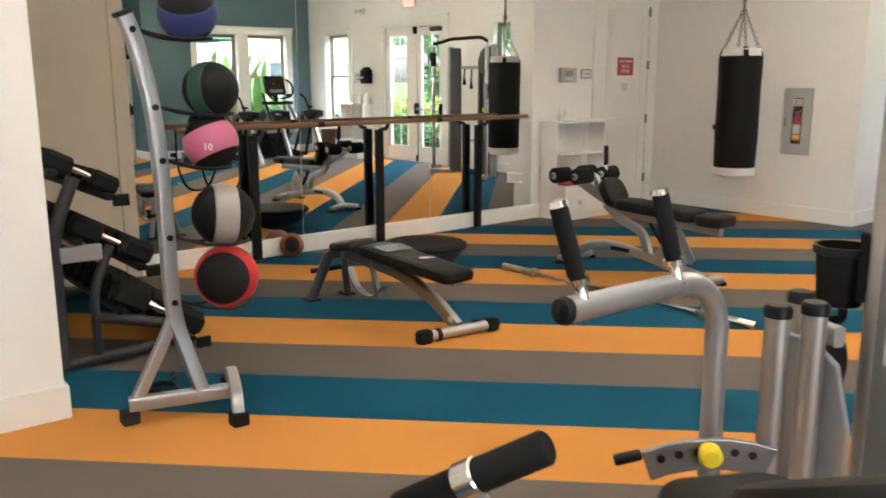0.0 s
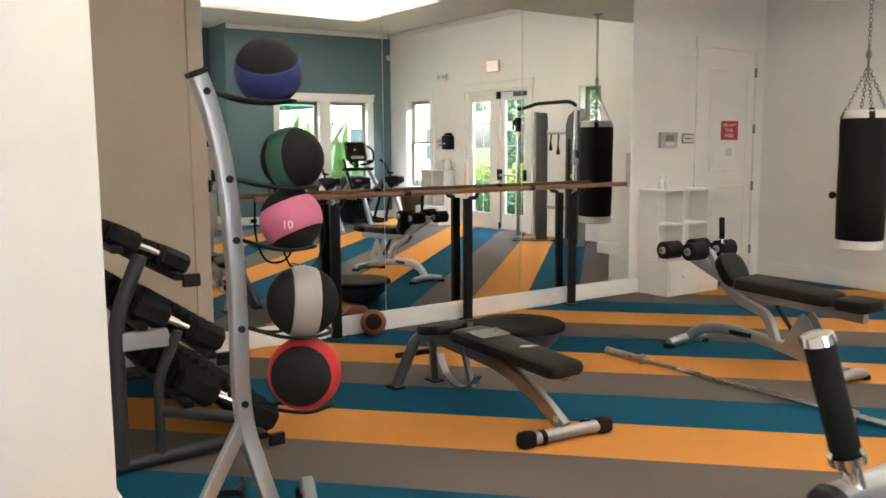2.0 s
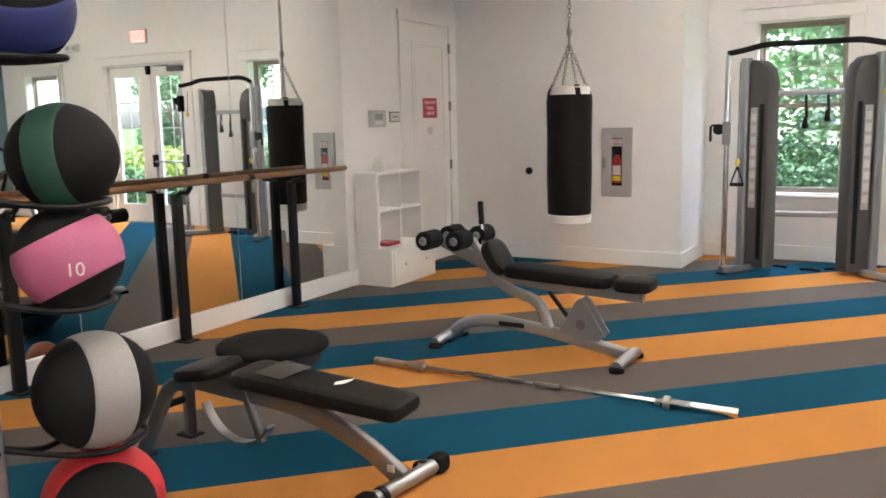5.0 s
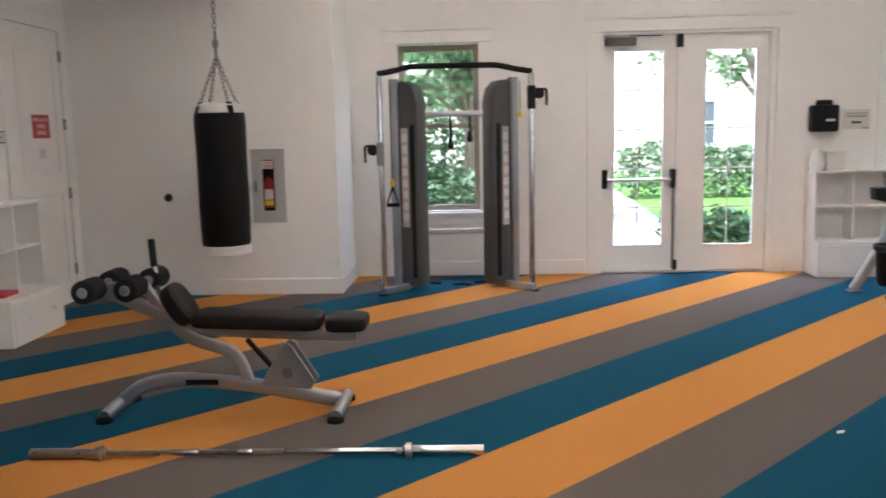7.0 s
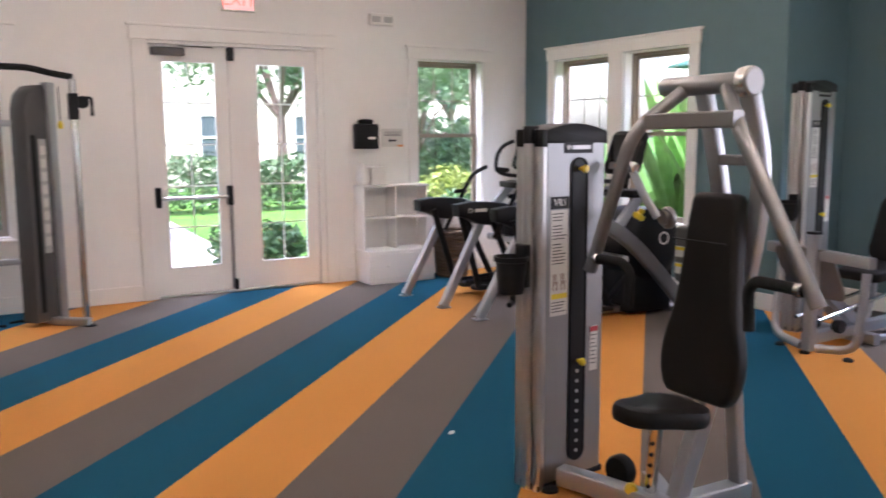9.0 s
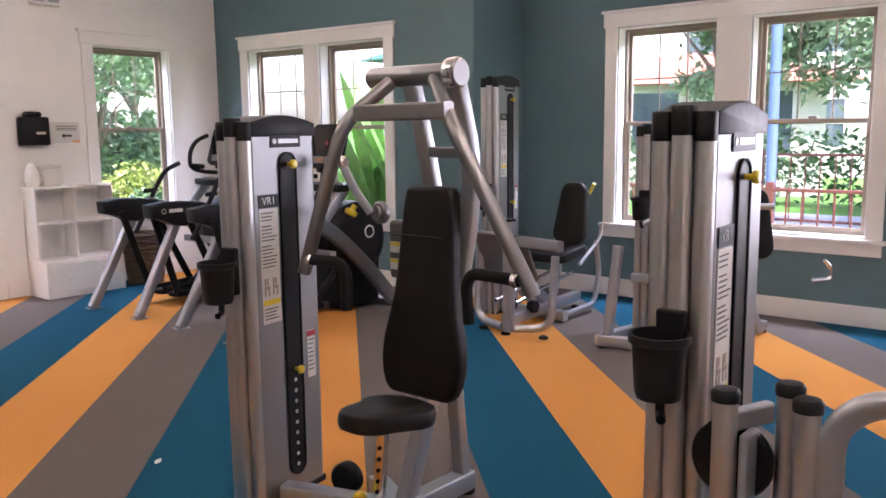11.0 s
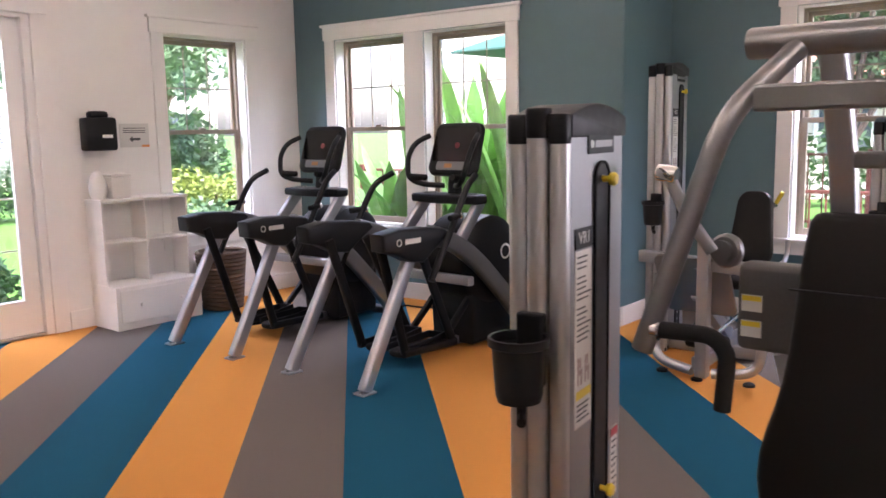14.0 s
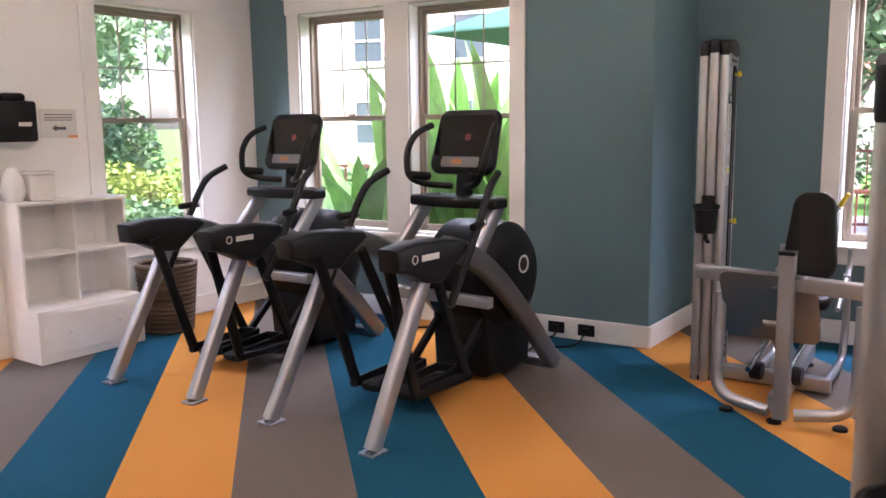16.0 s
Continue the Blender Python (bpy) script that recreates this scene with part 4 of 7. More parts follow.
for y in (2.72, 2.50):
    ou = thing("wall_outlet", EW @ pose(TX - 0.018, y, 0.075), "black power outlet in the white baseboard", "outlet", "outlets under the teal wall")
    part("plate", box(-0.008, -0.0005, -0.06, 0.06, -0.04, 0.04, 0.002), BLACK, ou)
    part("plug", box(-0.04, -0.0085, -0.02, 0.02, -0.02, 0.02, 0.005), RUBBER, ou)
for i, (a, b) in enumerate((((6.21, 2.70, 0.075), (5.75, 3.0, 0.012)), ((6.22, 2.50, 0.075), (5.6, 2.75, 0.012)), ((6.2, 3.5, 0.012), (5.6, 4.1, 0.012)))):
    a, b = Vector(a), Vector(b)
    rng = random.Random(40 + i)
    pts = [a, Vector((a.x - 0.06, a.y, 0.02))] + [a.lerp(b, t) * 1.0 + Vector((rng.uniform(-0.12, 0.12), rng.uniform(-0.12, 0.12), 0)) for t in (0.25, 0.45, 0.65, 0.85)] + [b]
    for p in pts[2:]:
        p.z = 0.009
    tagged(part("power_cable", tube(pts, 0.007, 8, 0.1), RUBBER, smooth=True), "black power cable lying on the carpet", "cable", "cables on the carpet")

tv = thing("wall_television", pose(RX, 0.15, 2.64), "dark flat television over the recessed window", "television")
part("cabinet", box(-0.17, -0.10, -0.80, 0.80, 0.0, 0.9, 0.01), mat("dark_bronze_plastic", (0.045, 0.026, 0.016), 0.5, scale=30, spec=0.25), tv)
part("screen", box(-0.1725, -0.1705, -0.77, 0.77, 0.035, 0.87), plain("black_screen", (0.01, 0.01, 0.012), 0.08), tv)
part("wall_bracket", box(-0.0995, -0.001, -0.15, 0.15, 0.3, 0.6, 0.004), BLACK, tv)
part("hanging_cable", tube([(-0.05, -0.9, 0.35), (-0.06, -0.92, 0.05), (-0.05, -1.0, -0.03), (-0.03, -1.05, 0.2)], 0.008, 8, 0.08), RUBBER, tv)

# ---- ballet barre ----
bar_ob = thing("ballet_barre", MW @ pose(0.10, 0, 0), "wooden ballet barre on black floor-standing posts before the mirror", "barre")
part("rail", rod((0.14, -2.42, 1.095), (0.14, 1.20, 1.095), [(0, 0), (0.019, 0), (0.021, 0.004), (0.021, 3.616), (0.019, 3.62), (0, 3.62)], 16), WOODBAR, bar_ob, "brown wooden rail", True)
for y in (-1.75, -0.52, 0.66):
    p = part("post", beam([(0.0, y, 0.012), (0.0, y, 1.02)], 0.075, 0.05, up=(1, 0, 0), r=0.012), BLACK, bar_ob)
    part("foot_plate", box(-0.06, 0.07, y - 0.06, y + 0.06, 0, 0.011, 0.003), BLACK, p)
    part("bracket_arm", tube([(0.0, y, 0.98), (0.03, y, 1.03), (0.11, y, 1.03), (0.14, y, 1.072)], 0.017, 10, 0.04), BLACK, p, smooth=True)
for y in (-1.2, 0.05):
    part("joint_sleeve", rod((0.14, y - 0.03, 1.095), (0.14, y + 0.03, 1.095), [(0.0215, 0), (0.0235, 0.004), (0.0235, 0.056), (0.0215, 0.06)], 16), BLACK, bar_ob)
loop = thing("resistance_tube", MW @ pose(0.25, -2.12, 1.08), "black rubber resistance tube slung over the barre", "exercise tube")
part("tubing", tube([(0.0, -0.12, -0.01), (0.0, -0.13, -0.3), (0.0, -0.05, -0.5), (0.0, 0.12, -0.5), (0.0, 0.22, -0.3), (0.0, 0.2, 0.0)], 0.008, 8, 0.15), RUBBER, loop, smooth=True)

# ---- small floor things ----
ORANGE_B = mat("orange_brown_rubber", (0.26, 0.075, 0.03), 0.6, scale=60, vary=0.2, bump=0.2)


def med_ball(name, c, r, colour, label, axis, wide=0.55, group="medicine balls on the rack"):
    """A rubber ball with a broad coloured band and black caps."""
    ob = thing(name, Matrix.Translation(c) @ Vector(axis).to_track_quat("Z", "Y").to_matrix().to_4x4(), label, "ball", group)
    n = 22
    def shell(a0, a1, rr):
        return [(max(1e-6, rr * math.sin(a0 + (a1 - a0) * i / n)), rr * math.cos(a0 + (a1 - a0) * i / n)) for i in range(n + 1)]
    cap = math.acos(wide)
    part("cap", lathe(shell(1e-4, cap, r), 36), RUBBER, ob, "black rubber cap", True)
    part("band", lathe([(r * 0.985 * math.sin(cap), r * 0.985 * math.cos(cap))] + shell(cap + 0.035, math.pi - cap - 0.035, r * 1.004) + [(r * 0.985 * math.sin(cap), -r * 0.985 * math.cos(cap))], 36), colour, ob, "", True)
    part("cap", lathe(shell(math.pi - cap, math.pi - 1e-4, r), 36), RUBBER, ob, "black rubber cap", True)
    return ob


sb = med_ball("small_ball", (wx(-0.45) + 0.135, -0.45, 0.10), 0.10, ORANGE_B, "small orange and black ball against the mirror base", (1, -0.5, 0.3), 0.78, "")
bosu = thing("balance_dome", pose(-1.87, 0.14, 0), "upturned balance trainer with a black platform and blue dome", "balance trainer")
part("dome", lathe([(0, 0.0), (0.10, 0.005), (0.20, 0.04), (0.27, 0.10), (0.30, 0.17), (0, 0.17)], 36), mat("dark_blue_rubber", (0.015, 0.03, 0.07), 0.5), bosu, "dark blue rubber dome", True)
part("platform", lathe([(0, 0.171), (0.30, 0.171), (0.325, 0.18), (0.325, 0.205), (0.31, 0.215), (0.2, 0.21), (0, 0.21)], 40), RUBBER, bosu, "black plastic platform", True)
fl = part("paper_scrap", prism([(-0.03, -0.012), (0.0, -0.02), (0.03, 0.0), (0.012, 0.01), (-0.012, 0.006)], 0.001, 0.005, "z"), LABEL)
fl.matrix_world = pose(2.375, 0.958, 0, 0, 0, 20)
tagged(fl, "small white scrap of paper on the carpet", "paper")
bk = thing("wicker_basket", pose(4.90, 5.22, 0), "dark woven wicker basket in the corner behind the trainers", "basket")
wb = bmesh.new()
for i in range(15):
    z = 0.02 + i * 0.034
    r = 0.16 + 0.045 * i / 14
    bmesh.ops.create_circle(wb, segments=4, radius=0.001)
    sweep([(r * math.cos(a) * (1 + 0.02 * (-1) ** k), r * math.sin(a) * (1 + 0.02 * (-1) ** k), z) for k, a in enumerate([2 * math.pi * j / 28 for j in range(29)])], circ(0.018, 6), bm=wb, cap=False)
part("weave", wb, WICKER, bk, smooth=True)
part("base", lathe([(0, 0.0), (0.16, 0.0), (0.16, 0.02), (0, 0.02)], 24), WICKER, bk)
clip = thing("spring_clip", pose(-0.55, -2.42, 0), "black spring collar clip on the carpet", "clip")
part("coil", tube([(0.07 * math.cos(a), 0.07 * math.sin(a), 0.012 + 0.012 * a / 6.28) for a in [i * 0.42 for i in range(30)]], 0.008, 8), BLACK, clip, smooth=True)
for sgn in (-1, 1):
    part("grip", tube([(0.06 * sgn, 0.05, 0.02), (0.13 * sgn, 0.12, 0.018), (0.19 * sgn, 0.13, 0.018)], 0.009, 8, 0.02), BLACK, clip, smooth=True)

bar2 = thing("barbell", between((-1.478, 0.612, 0.027), (0.648, 0.664, 0.027)), "worn steel barbell lying on the carpet", "barbell")
part("shaft", lathe([(0, 0.36), (0.0145, 0.36), (0.0145, 1.75), (0, 1.75)], 14), BAR_STEEL, bar2, "dark worn steel shaft", True)
for z0, z1 in ((0.62, 0.8), (0.98, 1.05), (1.2, 1.72)):
    part("knurling", lathe([(0.0147, z0), (0.0155, z0 + 0.002), (0.0155, z1 - 0.002), (0.0147, z1)], 14), CHROME, bar2, "bright knurled grip", True)
for z0, z1, c in ((0.0, 0.36, 0.33), (1.75, 2.128, 1.78)):
    part("sleeve", lathe([(0, z0), (0.023, z0), (0.025, z0 + 0.004), (0.025, z1 - 0.004), (0.023, z1), (0, z1)], 18), BAR_STEEL if z0 == 0 else CHROME, bar2, "", True)
    part("collar", lathe([(0.0255, c - 0.015), (0.037, c - 0.013), (0.037, c + 0.013), (0.0255, c + 0.015)], 20), BAR_STEEL, bar2, "", True)

# ---- punching bag ----
pbx, pby = -1.485, 3.70
bag = thing("punching_bag", pose(pbx, pby, 0.515), "black hanging punching bag with white top and bottom bands", "punching bag")
part("body", lathe([(0, 0.085), (0.19, 0.085), (0.197, 0.10), (0.203, 0.4), (0.2, 0.8), (0.205, 1.1), (0.198, 1.155), (0, 1.155)], 40), BAGSKIN, bag, "", True)
part("bottom_band", lathe([(0, 0.0), (0.17, 0.0), (0.197, 0.012), (0.2, 0.08), (0.19, 0.0845), (0, 0.0845)], 40), WHITE_P, bag, "white bottom band", True)
part("top_collar", lathe([(0.0, 1.156), (0.185, 1.156), (0.182, 1.222), (0.16, 1.232), (0.0, 1.222)], 40), WHITE_P, bag, "white top collar", True)
for i in range(4):
    a = radians(45 + 90 * i)
    c, s = math.cos(a), math.sin(a)
    part("strap", beam([(0.2 * c, 0.2 * s, 1.05), (0.198 * c, 0.198 * s, 1.17), (0.165 * c, 0.165 * s, 1.24)], 0.05, 0.008, up=(c, s, 0)), BAGSKIN, bag)


def chain(a, b, name, parent, r=0.004, link=0.045):
    a, b = Vector(a), Vector(b)
    n = max(2, int((b - a).length / (link * 0.72)))
    m = between(a, b)
    bm = bmesh.new()
    step = (b - a).length / n
    for i in range(n):
        pts = []
        for k in range(13):
            t = 2 * math.pi * k / 12
            u, w = math.cos(t) * link * 0.28, math.sin(t) * link * 0.5
            pts.append(m @ Vector((u if i % 2 else 0, 0 if i % 2 else u, (i + 0.5) * step + w)))
        sweep(pts, circ(r, 6), bm=bm, cap=False)
    return part(name, bm, STEEL_D, parent, smooth=True)


for i in range(4):
    a = radians(45 + 90 * i)
    chain((0.16 * math.cos(a), 0.16 * math.sin(a), 1.235), (0.012 * math.cos(a), 0.012 * math.sin(a), 1.575), "chain", bag)
part("swivel", rod((0, 0, 1.565), (0, 0, 1.80), [(0, 0), (0.02, 0), (0.024, 0.02), (0.012, 0.03), (0.012, 0.1), (0.024, 0.12), (0.024, 0.16), (0.012, 0.18), (0.012, 0.235), (0, 0.235)], 14), STEEL_D, bag, "", True)
chain((0, 0, 1.79), (0, 0, 2.47), "hanging_chain", bag, 0.0045, 0.05)
part("ceiling_plate", lathe([(0, 2.45), (0.02, 2.45), (0.02, 2.475), (0.06, 2.478), (0.06, 2.484), (0, 2.484)], 20), STEEL_D, bag)

# ---- gym machines ----
def pad(w, l, t, r=0.03, taper=1.0, bm=None):
    """An upholstered pad: x across, y along, z thick, with rounded corners and soft edges."""
    prof = rrect(w, l, min(r, w * 0.45, l * 0.45), 5)
    prof = [(x * (taper if y > 0 else 1.0), y) for x, y in prof]
    bm = bm or bmesh.new()
    rings = []
    e = min(t * 0.42, 0.022)
    for k, (ins, z) in enumerate(((e, 0), (e * 0.3, e * 0.3), (0, e), (0, t - e), (e * 0.3, t - e * 0.3), (e, t), (e * 2.4, t + 0.003))):
        rings.append([bm.verts.new((x * (1 - 2 * ins / w), y * (1 - 2 * ins / l), z)) for x, y in prof])
    n = len(prof)
    for a, b in zip(rings, rings[1:]):
        for j in range(n):
            bm.faces.new((a[j], a[(j + 1) % n], b[(j + 1) % n], b[j]))
    bm.faces.new(rings[0][::-1])
    bm.faces.new(rings[-1])
    return bm


def placed(bm, m):
    bmesh.ops.transform(bm, matrix=m, verts=bm.verts)
    return bm


def grip(a, b, r, material=FOAM, n=16):
    L = (Vector(b) - Vector(a)).length
    return rod(a, b, [(0, 0), (r * 0.85, 0), (r, 0.006), (r, L - 0.006), (r * 0.85, L), (0, L)], n)


def capped(a, b, r, parent, name="foam_roller"):
    """A foam roller on its chromed pin, with round end discs."""
    a, b = Vector(a), Vector(b)
    d = (b - a).normalized()
    ro = part(name, grip(a, b, r), FOAM, parent, "black foam roller", True)
    for p, q in ((a, -d), (b, d)):
        part("end_disc", rod(p, p + q * 0.012, [(0, 0), (r * 0.45, 0.001), (r * 0.4, 0.01), (0, 0.012)], 16), STEEL, ro, "", True)
    return ro


def tower(ob, h, turn=7.8, cup=True):
    """A weight-stack tower. Local x across the slotted front, front at y=0 facing -y, y to the back, columns on the -x side."""
    before = set(ob.children)
    w, depth = 0.388, 0.15
    part("shroud_front", prism([(0.028, 0.002), (0.036, 0.0), (w - 0.016, 0.0), (w - 0.004, 0.005), (w, 0.018), (w, depth), (0.028, depth)], 0.03, h - 0.055, "z"), SHROUD, ob, "grey sheet-metal shroud")
    for x, y, cw, d, dz in ((0.016, 0.022, 0.050, 0.046, 0.0), (0.007, 0.072, 0.056, 0.052, 0.014), (0.017, 0.126, 0.052, 0.052, 0.0)):
        c = part("column", sweep([(x, y, 0.0), (x, y, h - 0.075 + dz)], rrect(cw, d, 0.020, 6), up=(0, 1, 0)), ALU, ob, "rounded aluminium column", True)
        part("column_cap", placed(prism(rrect(cw + 0.005, d + 0.003, 0.020, 6), 0, 0.072, "z", 0.006), pose(x, y, h - 0.0755 + dz)), BLACK, c, "black column cap", True)
    arcp = [(0.030, h - 0.062), (w + 0.004, h - 0.062)] + [(0.030 + (w - 0.026) * (1 - i / 16), h - 0.024 + 0.046 * math.sin(math.pi * (0.10 + 0.76 * i / 16))) for i in range(17)]
    part("top_cap", prism(arcp, -0.005, depth + 0.004, "y", 0.008), BLACK, ob, "black moulded top cap", True)
    z0, z1 = 0.10, h - 0.125
    # flat black plate; the recessed slot's shade is put into its colour
    slot = prism(rrect(0.090, z1 - z0, 0.042, 8), 0, 0.004, "y")
    sl = part("slot", placed(slot, pose(0.219, -0.0045, (z0 + z1) / 2)), BLACK, ob, "black plate with the recessed stack slot's shade", True)
    rim = bmesh.new()
    out, inn = rrect(0.098, z1 - z0 + 0.008, 0.046, 8), rrect(0.084, z1 - z0 - 0.006, 0.039, 8)
    ring = [[rim.verts.new((x, y, z)) for x, z in loop] for loop, y in ((out, -0.0006), (out, -0.008), (inn, -0.008), (inn, -0.0046))]
    for p, q in zip(ring, ring[1:]):
        for j in range(len(p)):
            rim.faces.new((p[j], p[(j + 1) % len(p)], q[(j + 1) % len(p)], q[j]))
    part("slot_rim", placed(rim, pose(0.219, 0, (z0 + z1) / 2)), RUBBER, sl)
    ba = part("badge", box(0.130, 0.300, -0.004, -0.0005, h - 0.103, h - 0.053, 0.001), BLACK, ob)
    part("badge_mark", prism([(0.150 + 0.011 * math.cos(radians(k)), h - 0.078 + 0.010 * math.sin(radians(k))) for k in range(0, 360, 30)], -0.0055, -0.0045, "y"), GREY_L, ba)
    part("badge_bar", box(0.170, 0.285, -0.0055, -0.0045, h - 0.087, h - 0.070), STEEL_D, ba)
    mp = part("model_plate", box(0.052, 0.160, -0.004, -0.0005, h - 0.332, h - 0.281, 0.001), BLACK, ob)
    writing("model_letters", "VR1", 0.043, pose(0.106, -0.0046, h - 0.3065, 90, 0, 0), GREY_L, mp)
    lab = part("instruction_label", box(0.054, 0.156, -0.003, -0.0005, h - 0.785, h - 0.337), LABEL, ob)
    rng = random.Random(5)
    for i in range(15):
        z = h - 0.352 - i * 0.0135 - 0.010 * (i > 2) - 0.010 * (i > 7)
        part("text_bar", box(0.062, 0.148 - rng.uniform(0, 0.035), -0.0042, -0.0032, z - 0.002, z + 0.002), INK, lab)
    pic = plain("picture_ink", (0.34, 0.26, 0.24))
    for x in (0.062, 0.108):
        fig = bmesh.new()
        box(x + 0.004, x + 0.012, -0.0042, -0.0032, h - 0.675, h - 0.605, bm=fig)
        box(x + 0.014, x + 0.034, -0.0042, -0.0032, h - 0.650, h - 0.636, bm=fig)
        box(x + 0.016, x + 0.026, -0.0042, -0.0032, h - 0.632, h - 0.606, bm=fig)
        box(x + 0.024, x + 0.032, -0.0042, -0.0032, h - 0.676, h - 0.652, bm=fig)
        part("picture", fig, pic, lab)
    part("caution_strip", box(0.058, 0.152, -0.0042, -0.0032, h - 0.712, h - 0.690), YELLOW, lab)
    for i in range(4):
        part("text_bar", box(0.062, 0.140 - 0.008 * (i % 3), -0.0042, -0.0032, h - 0.729 - i * 0.013, h - 0.725 - i * 0.013), INK, lab)
    sd = part("side_label", box(0.300, 0.350, -0.003, -0.0005, h - 1.06, h - 0.86), LABEL, ob)
    part("red_edge", box(0.300, 0.350, -0.0042, -0.0032, h - 0.885, h - 0.862), RED, sd)
    for i in range(8):
        part("text_bar", box(0.306, 0.343 - 0.006 * (i % 3), -0.0042, -0.0032, h - 0.902 - i * 0.018, h - 0.898 - i * 0.018), INK, sd)
    for z in (h - 0.168, h - 1.0):
        part("selector_knob", rod((0.224, -0.004, z), (0.224, -0.042, z), [(0, 0), (0.008, 0), (0.008, 0.018), (0.016, 0.021), (0.018, 0.030), (0.014, 0.037), (0, 0.038)], 16), YELLOW, ob, "yellow selector knob", True)
    for i in range(9):
        z = 0.14 + i * 0.045
        part("weight_plate_hole", lathe([(0, 0), (0.008, 0), (0.008, 0.003), (0, 0.003)], 10, m=pose(0.219, -0.0048, z, 90, 0, 0)), GREY_L, ob)
    if cup:
        c0 = 0.87
        c = part("cup_holder", lathe([(0, 0.0), (0.052, 0.0), (0.062, 0.13), (0.073, 0.135), (0.073, 0.155), (0.066, 0.155), (0.056, 0.012), (0, 0.012)], 28, m=pose(-0.098, 0.075, c0)), BLACK, ob, "black plastic cup holder", True)
        part("cup_bracket", box(-0.046, -0.018, 0.040, 0.110, c0 + 0.02, c0 + 0.20, 0.006), BLACK, c)
        part("hook", tube([(-0.086, 0.075, c0 - 0.01), (-0.086, 0.075, c0 - 0.04), (-0.126, 0.055, c0 - 0.045)], 0.012, 8, 0.012), BLACK, c, smooth=True)
    part("foot", box(-0.005, w + 0.012, 0.0, depth, 0.0, 0.029, 0.006), BLACK, ob)
    spin = Matrix.Translation((0.21, 0, 0)) @ Matrix.Rotation(radians(turn), 4, "Z") @ Matrix.Translation((-0.21, 0, 0))
    for c in ob.children:
        if c not in before:
            c.matrix_basis = spin @ c.matrix_basis


# chest press
cp = thing("chest_press_machine", pose(2.325, 0.165, 0), "silver chest press machine with black pads and a weight tower", "exercise machine")
tower(cp, 1.545)
def cpw(x, y, z):
    return (x - 2.325, y - 0.165, z)
yc = -0.425
part("pivot_bar", rod(cpw(2.72, -0.14, 1.70), cpw(2.72, -0.575, 1.70), [(0, 0), (0.036, 0), (0.038, 0.006), (0.038, 0.37), (0.05, 0.375), (0.052, 0.43), (0.045, 0.436), (0, 0.436)], 22), STEEL_D, cp, "overhead pivot bar with chromed hub", True)
part("hub_ring", rod(cpw(2.72, -0.525, 1.70), cpw(2.72, -0.565, 1.70), [(0.053, 0), (0.056, 0.004), (0.056, 0.036), (0.053, 0.04)], 22), CHROME, cp, "", True)
for s, ytop, xx, yx, yend, xend in ((1, -0.26, 2.545, -0.155, 0.015, 2.485), (-1, -0.47, 2.57, -0.645, -0.95, 2.61)):
    part("press_arm", tube([cpw(2.70, ytop, 1.68), cpw(xx, yx, 1.530), cpw(xend, yend, 0.965)], 0.0265, 18, 0.09), STEEL_D, cp, "grey tubular press arm", True)
    hx, hy, rch = (2.49, -0.02, 0.165) if s > 0 else (2.58, -0.90, 0.225)
    hand = part("hand_grip", tube([cpw(hx, hy, 1.02), cpw(hx + 0.02, hy - s * (rch - 0.035), 1.02), cpw(hx + 0.03, hy - s * rch, 0.98), cpw(hx + 0.03, hy - s * (rch - 0.01), 0.84)], 0.0205, 14, 0.05), FOAM, cp, "black rubber hand grip", True)
    part("grip_ring", rod(cpw(hx, hy + s * 0.012, 1.02), cpw(hx, hy - s * 0.012, 1.02), [(0.021, 0), (0.026, 0.003), (0.026, 0.02), (0.021, 0.024)], 14), CHROME, hand, "", True)
part("cross_bar", beam([cpw(2.57, -0.215, 1.565), cpw(2.58, -0.63, 1.567)], 0.055, 0.06), STEEL_D, cp)
part("link_bar", beam([cpw(2.80, -0.34, 1.42), cpw(2.80, -0.56, 1.42)], 0.04, 0.04), STEEL_D, cp)
part("upright", beam([cpw(2.74, -0.325, 1.68), cpw(2.80, -0.345, 1.42), cpw(2.85, -0.345, 1.2), cpw(2.88, -0.36, 0.9), cpw(2.98, -0.36, 0.05)], 0.05, 0.06, 0.10, up=(0, 1, 0)), STEEL, cp, "silver frame upright", True)
part("upright", beam([cpw(2.74, -0.535, 1.68), cpw(2.80, -0.555, 1.42), cpw(2.82, -0.535, 1.2), cpw(2.83, -0.45, 0.8), cpw(2.82, -0.43, 0.66)], 0.05, 0.06, 0.10, up=(0, 1, 0)), STEEL, cp, "silver frame upright", True)
part("seat_strut", beam([cpw(2.83, -0.38, 0.68), cpw(2.645, -0.335, 0.05)], 0.075, 0.06, up=(0, 1, 0)), STEEL, cp, "silver slanted seat strut", True)
side = [(0.118, -0.235), (0.150, -0.232), (0.176, -0.21), (0.196, -0.17), (0.207, -0.11), (0.205, -0.05), (0.193, 0.01), (0.175, 0.07), (0.158, 0.14), (0.148, 0.22), (0.141, 0.31), (0.135, 0.40), (0.128, 0.48), (0.120, 0.535), (0.105, 0.555), (0.085, 0.56)]
side = [(x * 0.93, y) for x, y in side]
bk_t = prism(side + [(-x, y) for x, y in side[::-1]], 0, 0.075, "z", 0.024, seg=4)
part("back_pad", placed(bk_t, Matrix.Translation(cpw(2.745, yc + 0.025, 0.735)) @ Matrix.Rotation(radians(-90), 4, "Z") @ Matrix.Rotation(radians(84), 4, "X")), VINYL, cp, "black sewn vinyl back pad", True)
part("back_seam", box(*[v for p in zip(cpw(2.653, yc - 0.10, 1.118), cpw(2.664, yc + 0.15, 1.1215)) for v in p]), BLACK, cp)
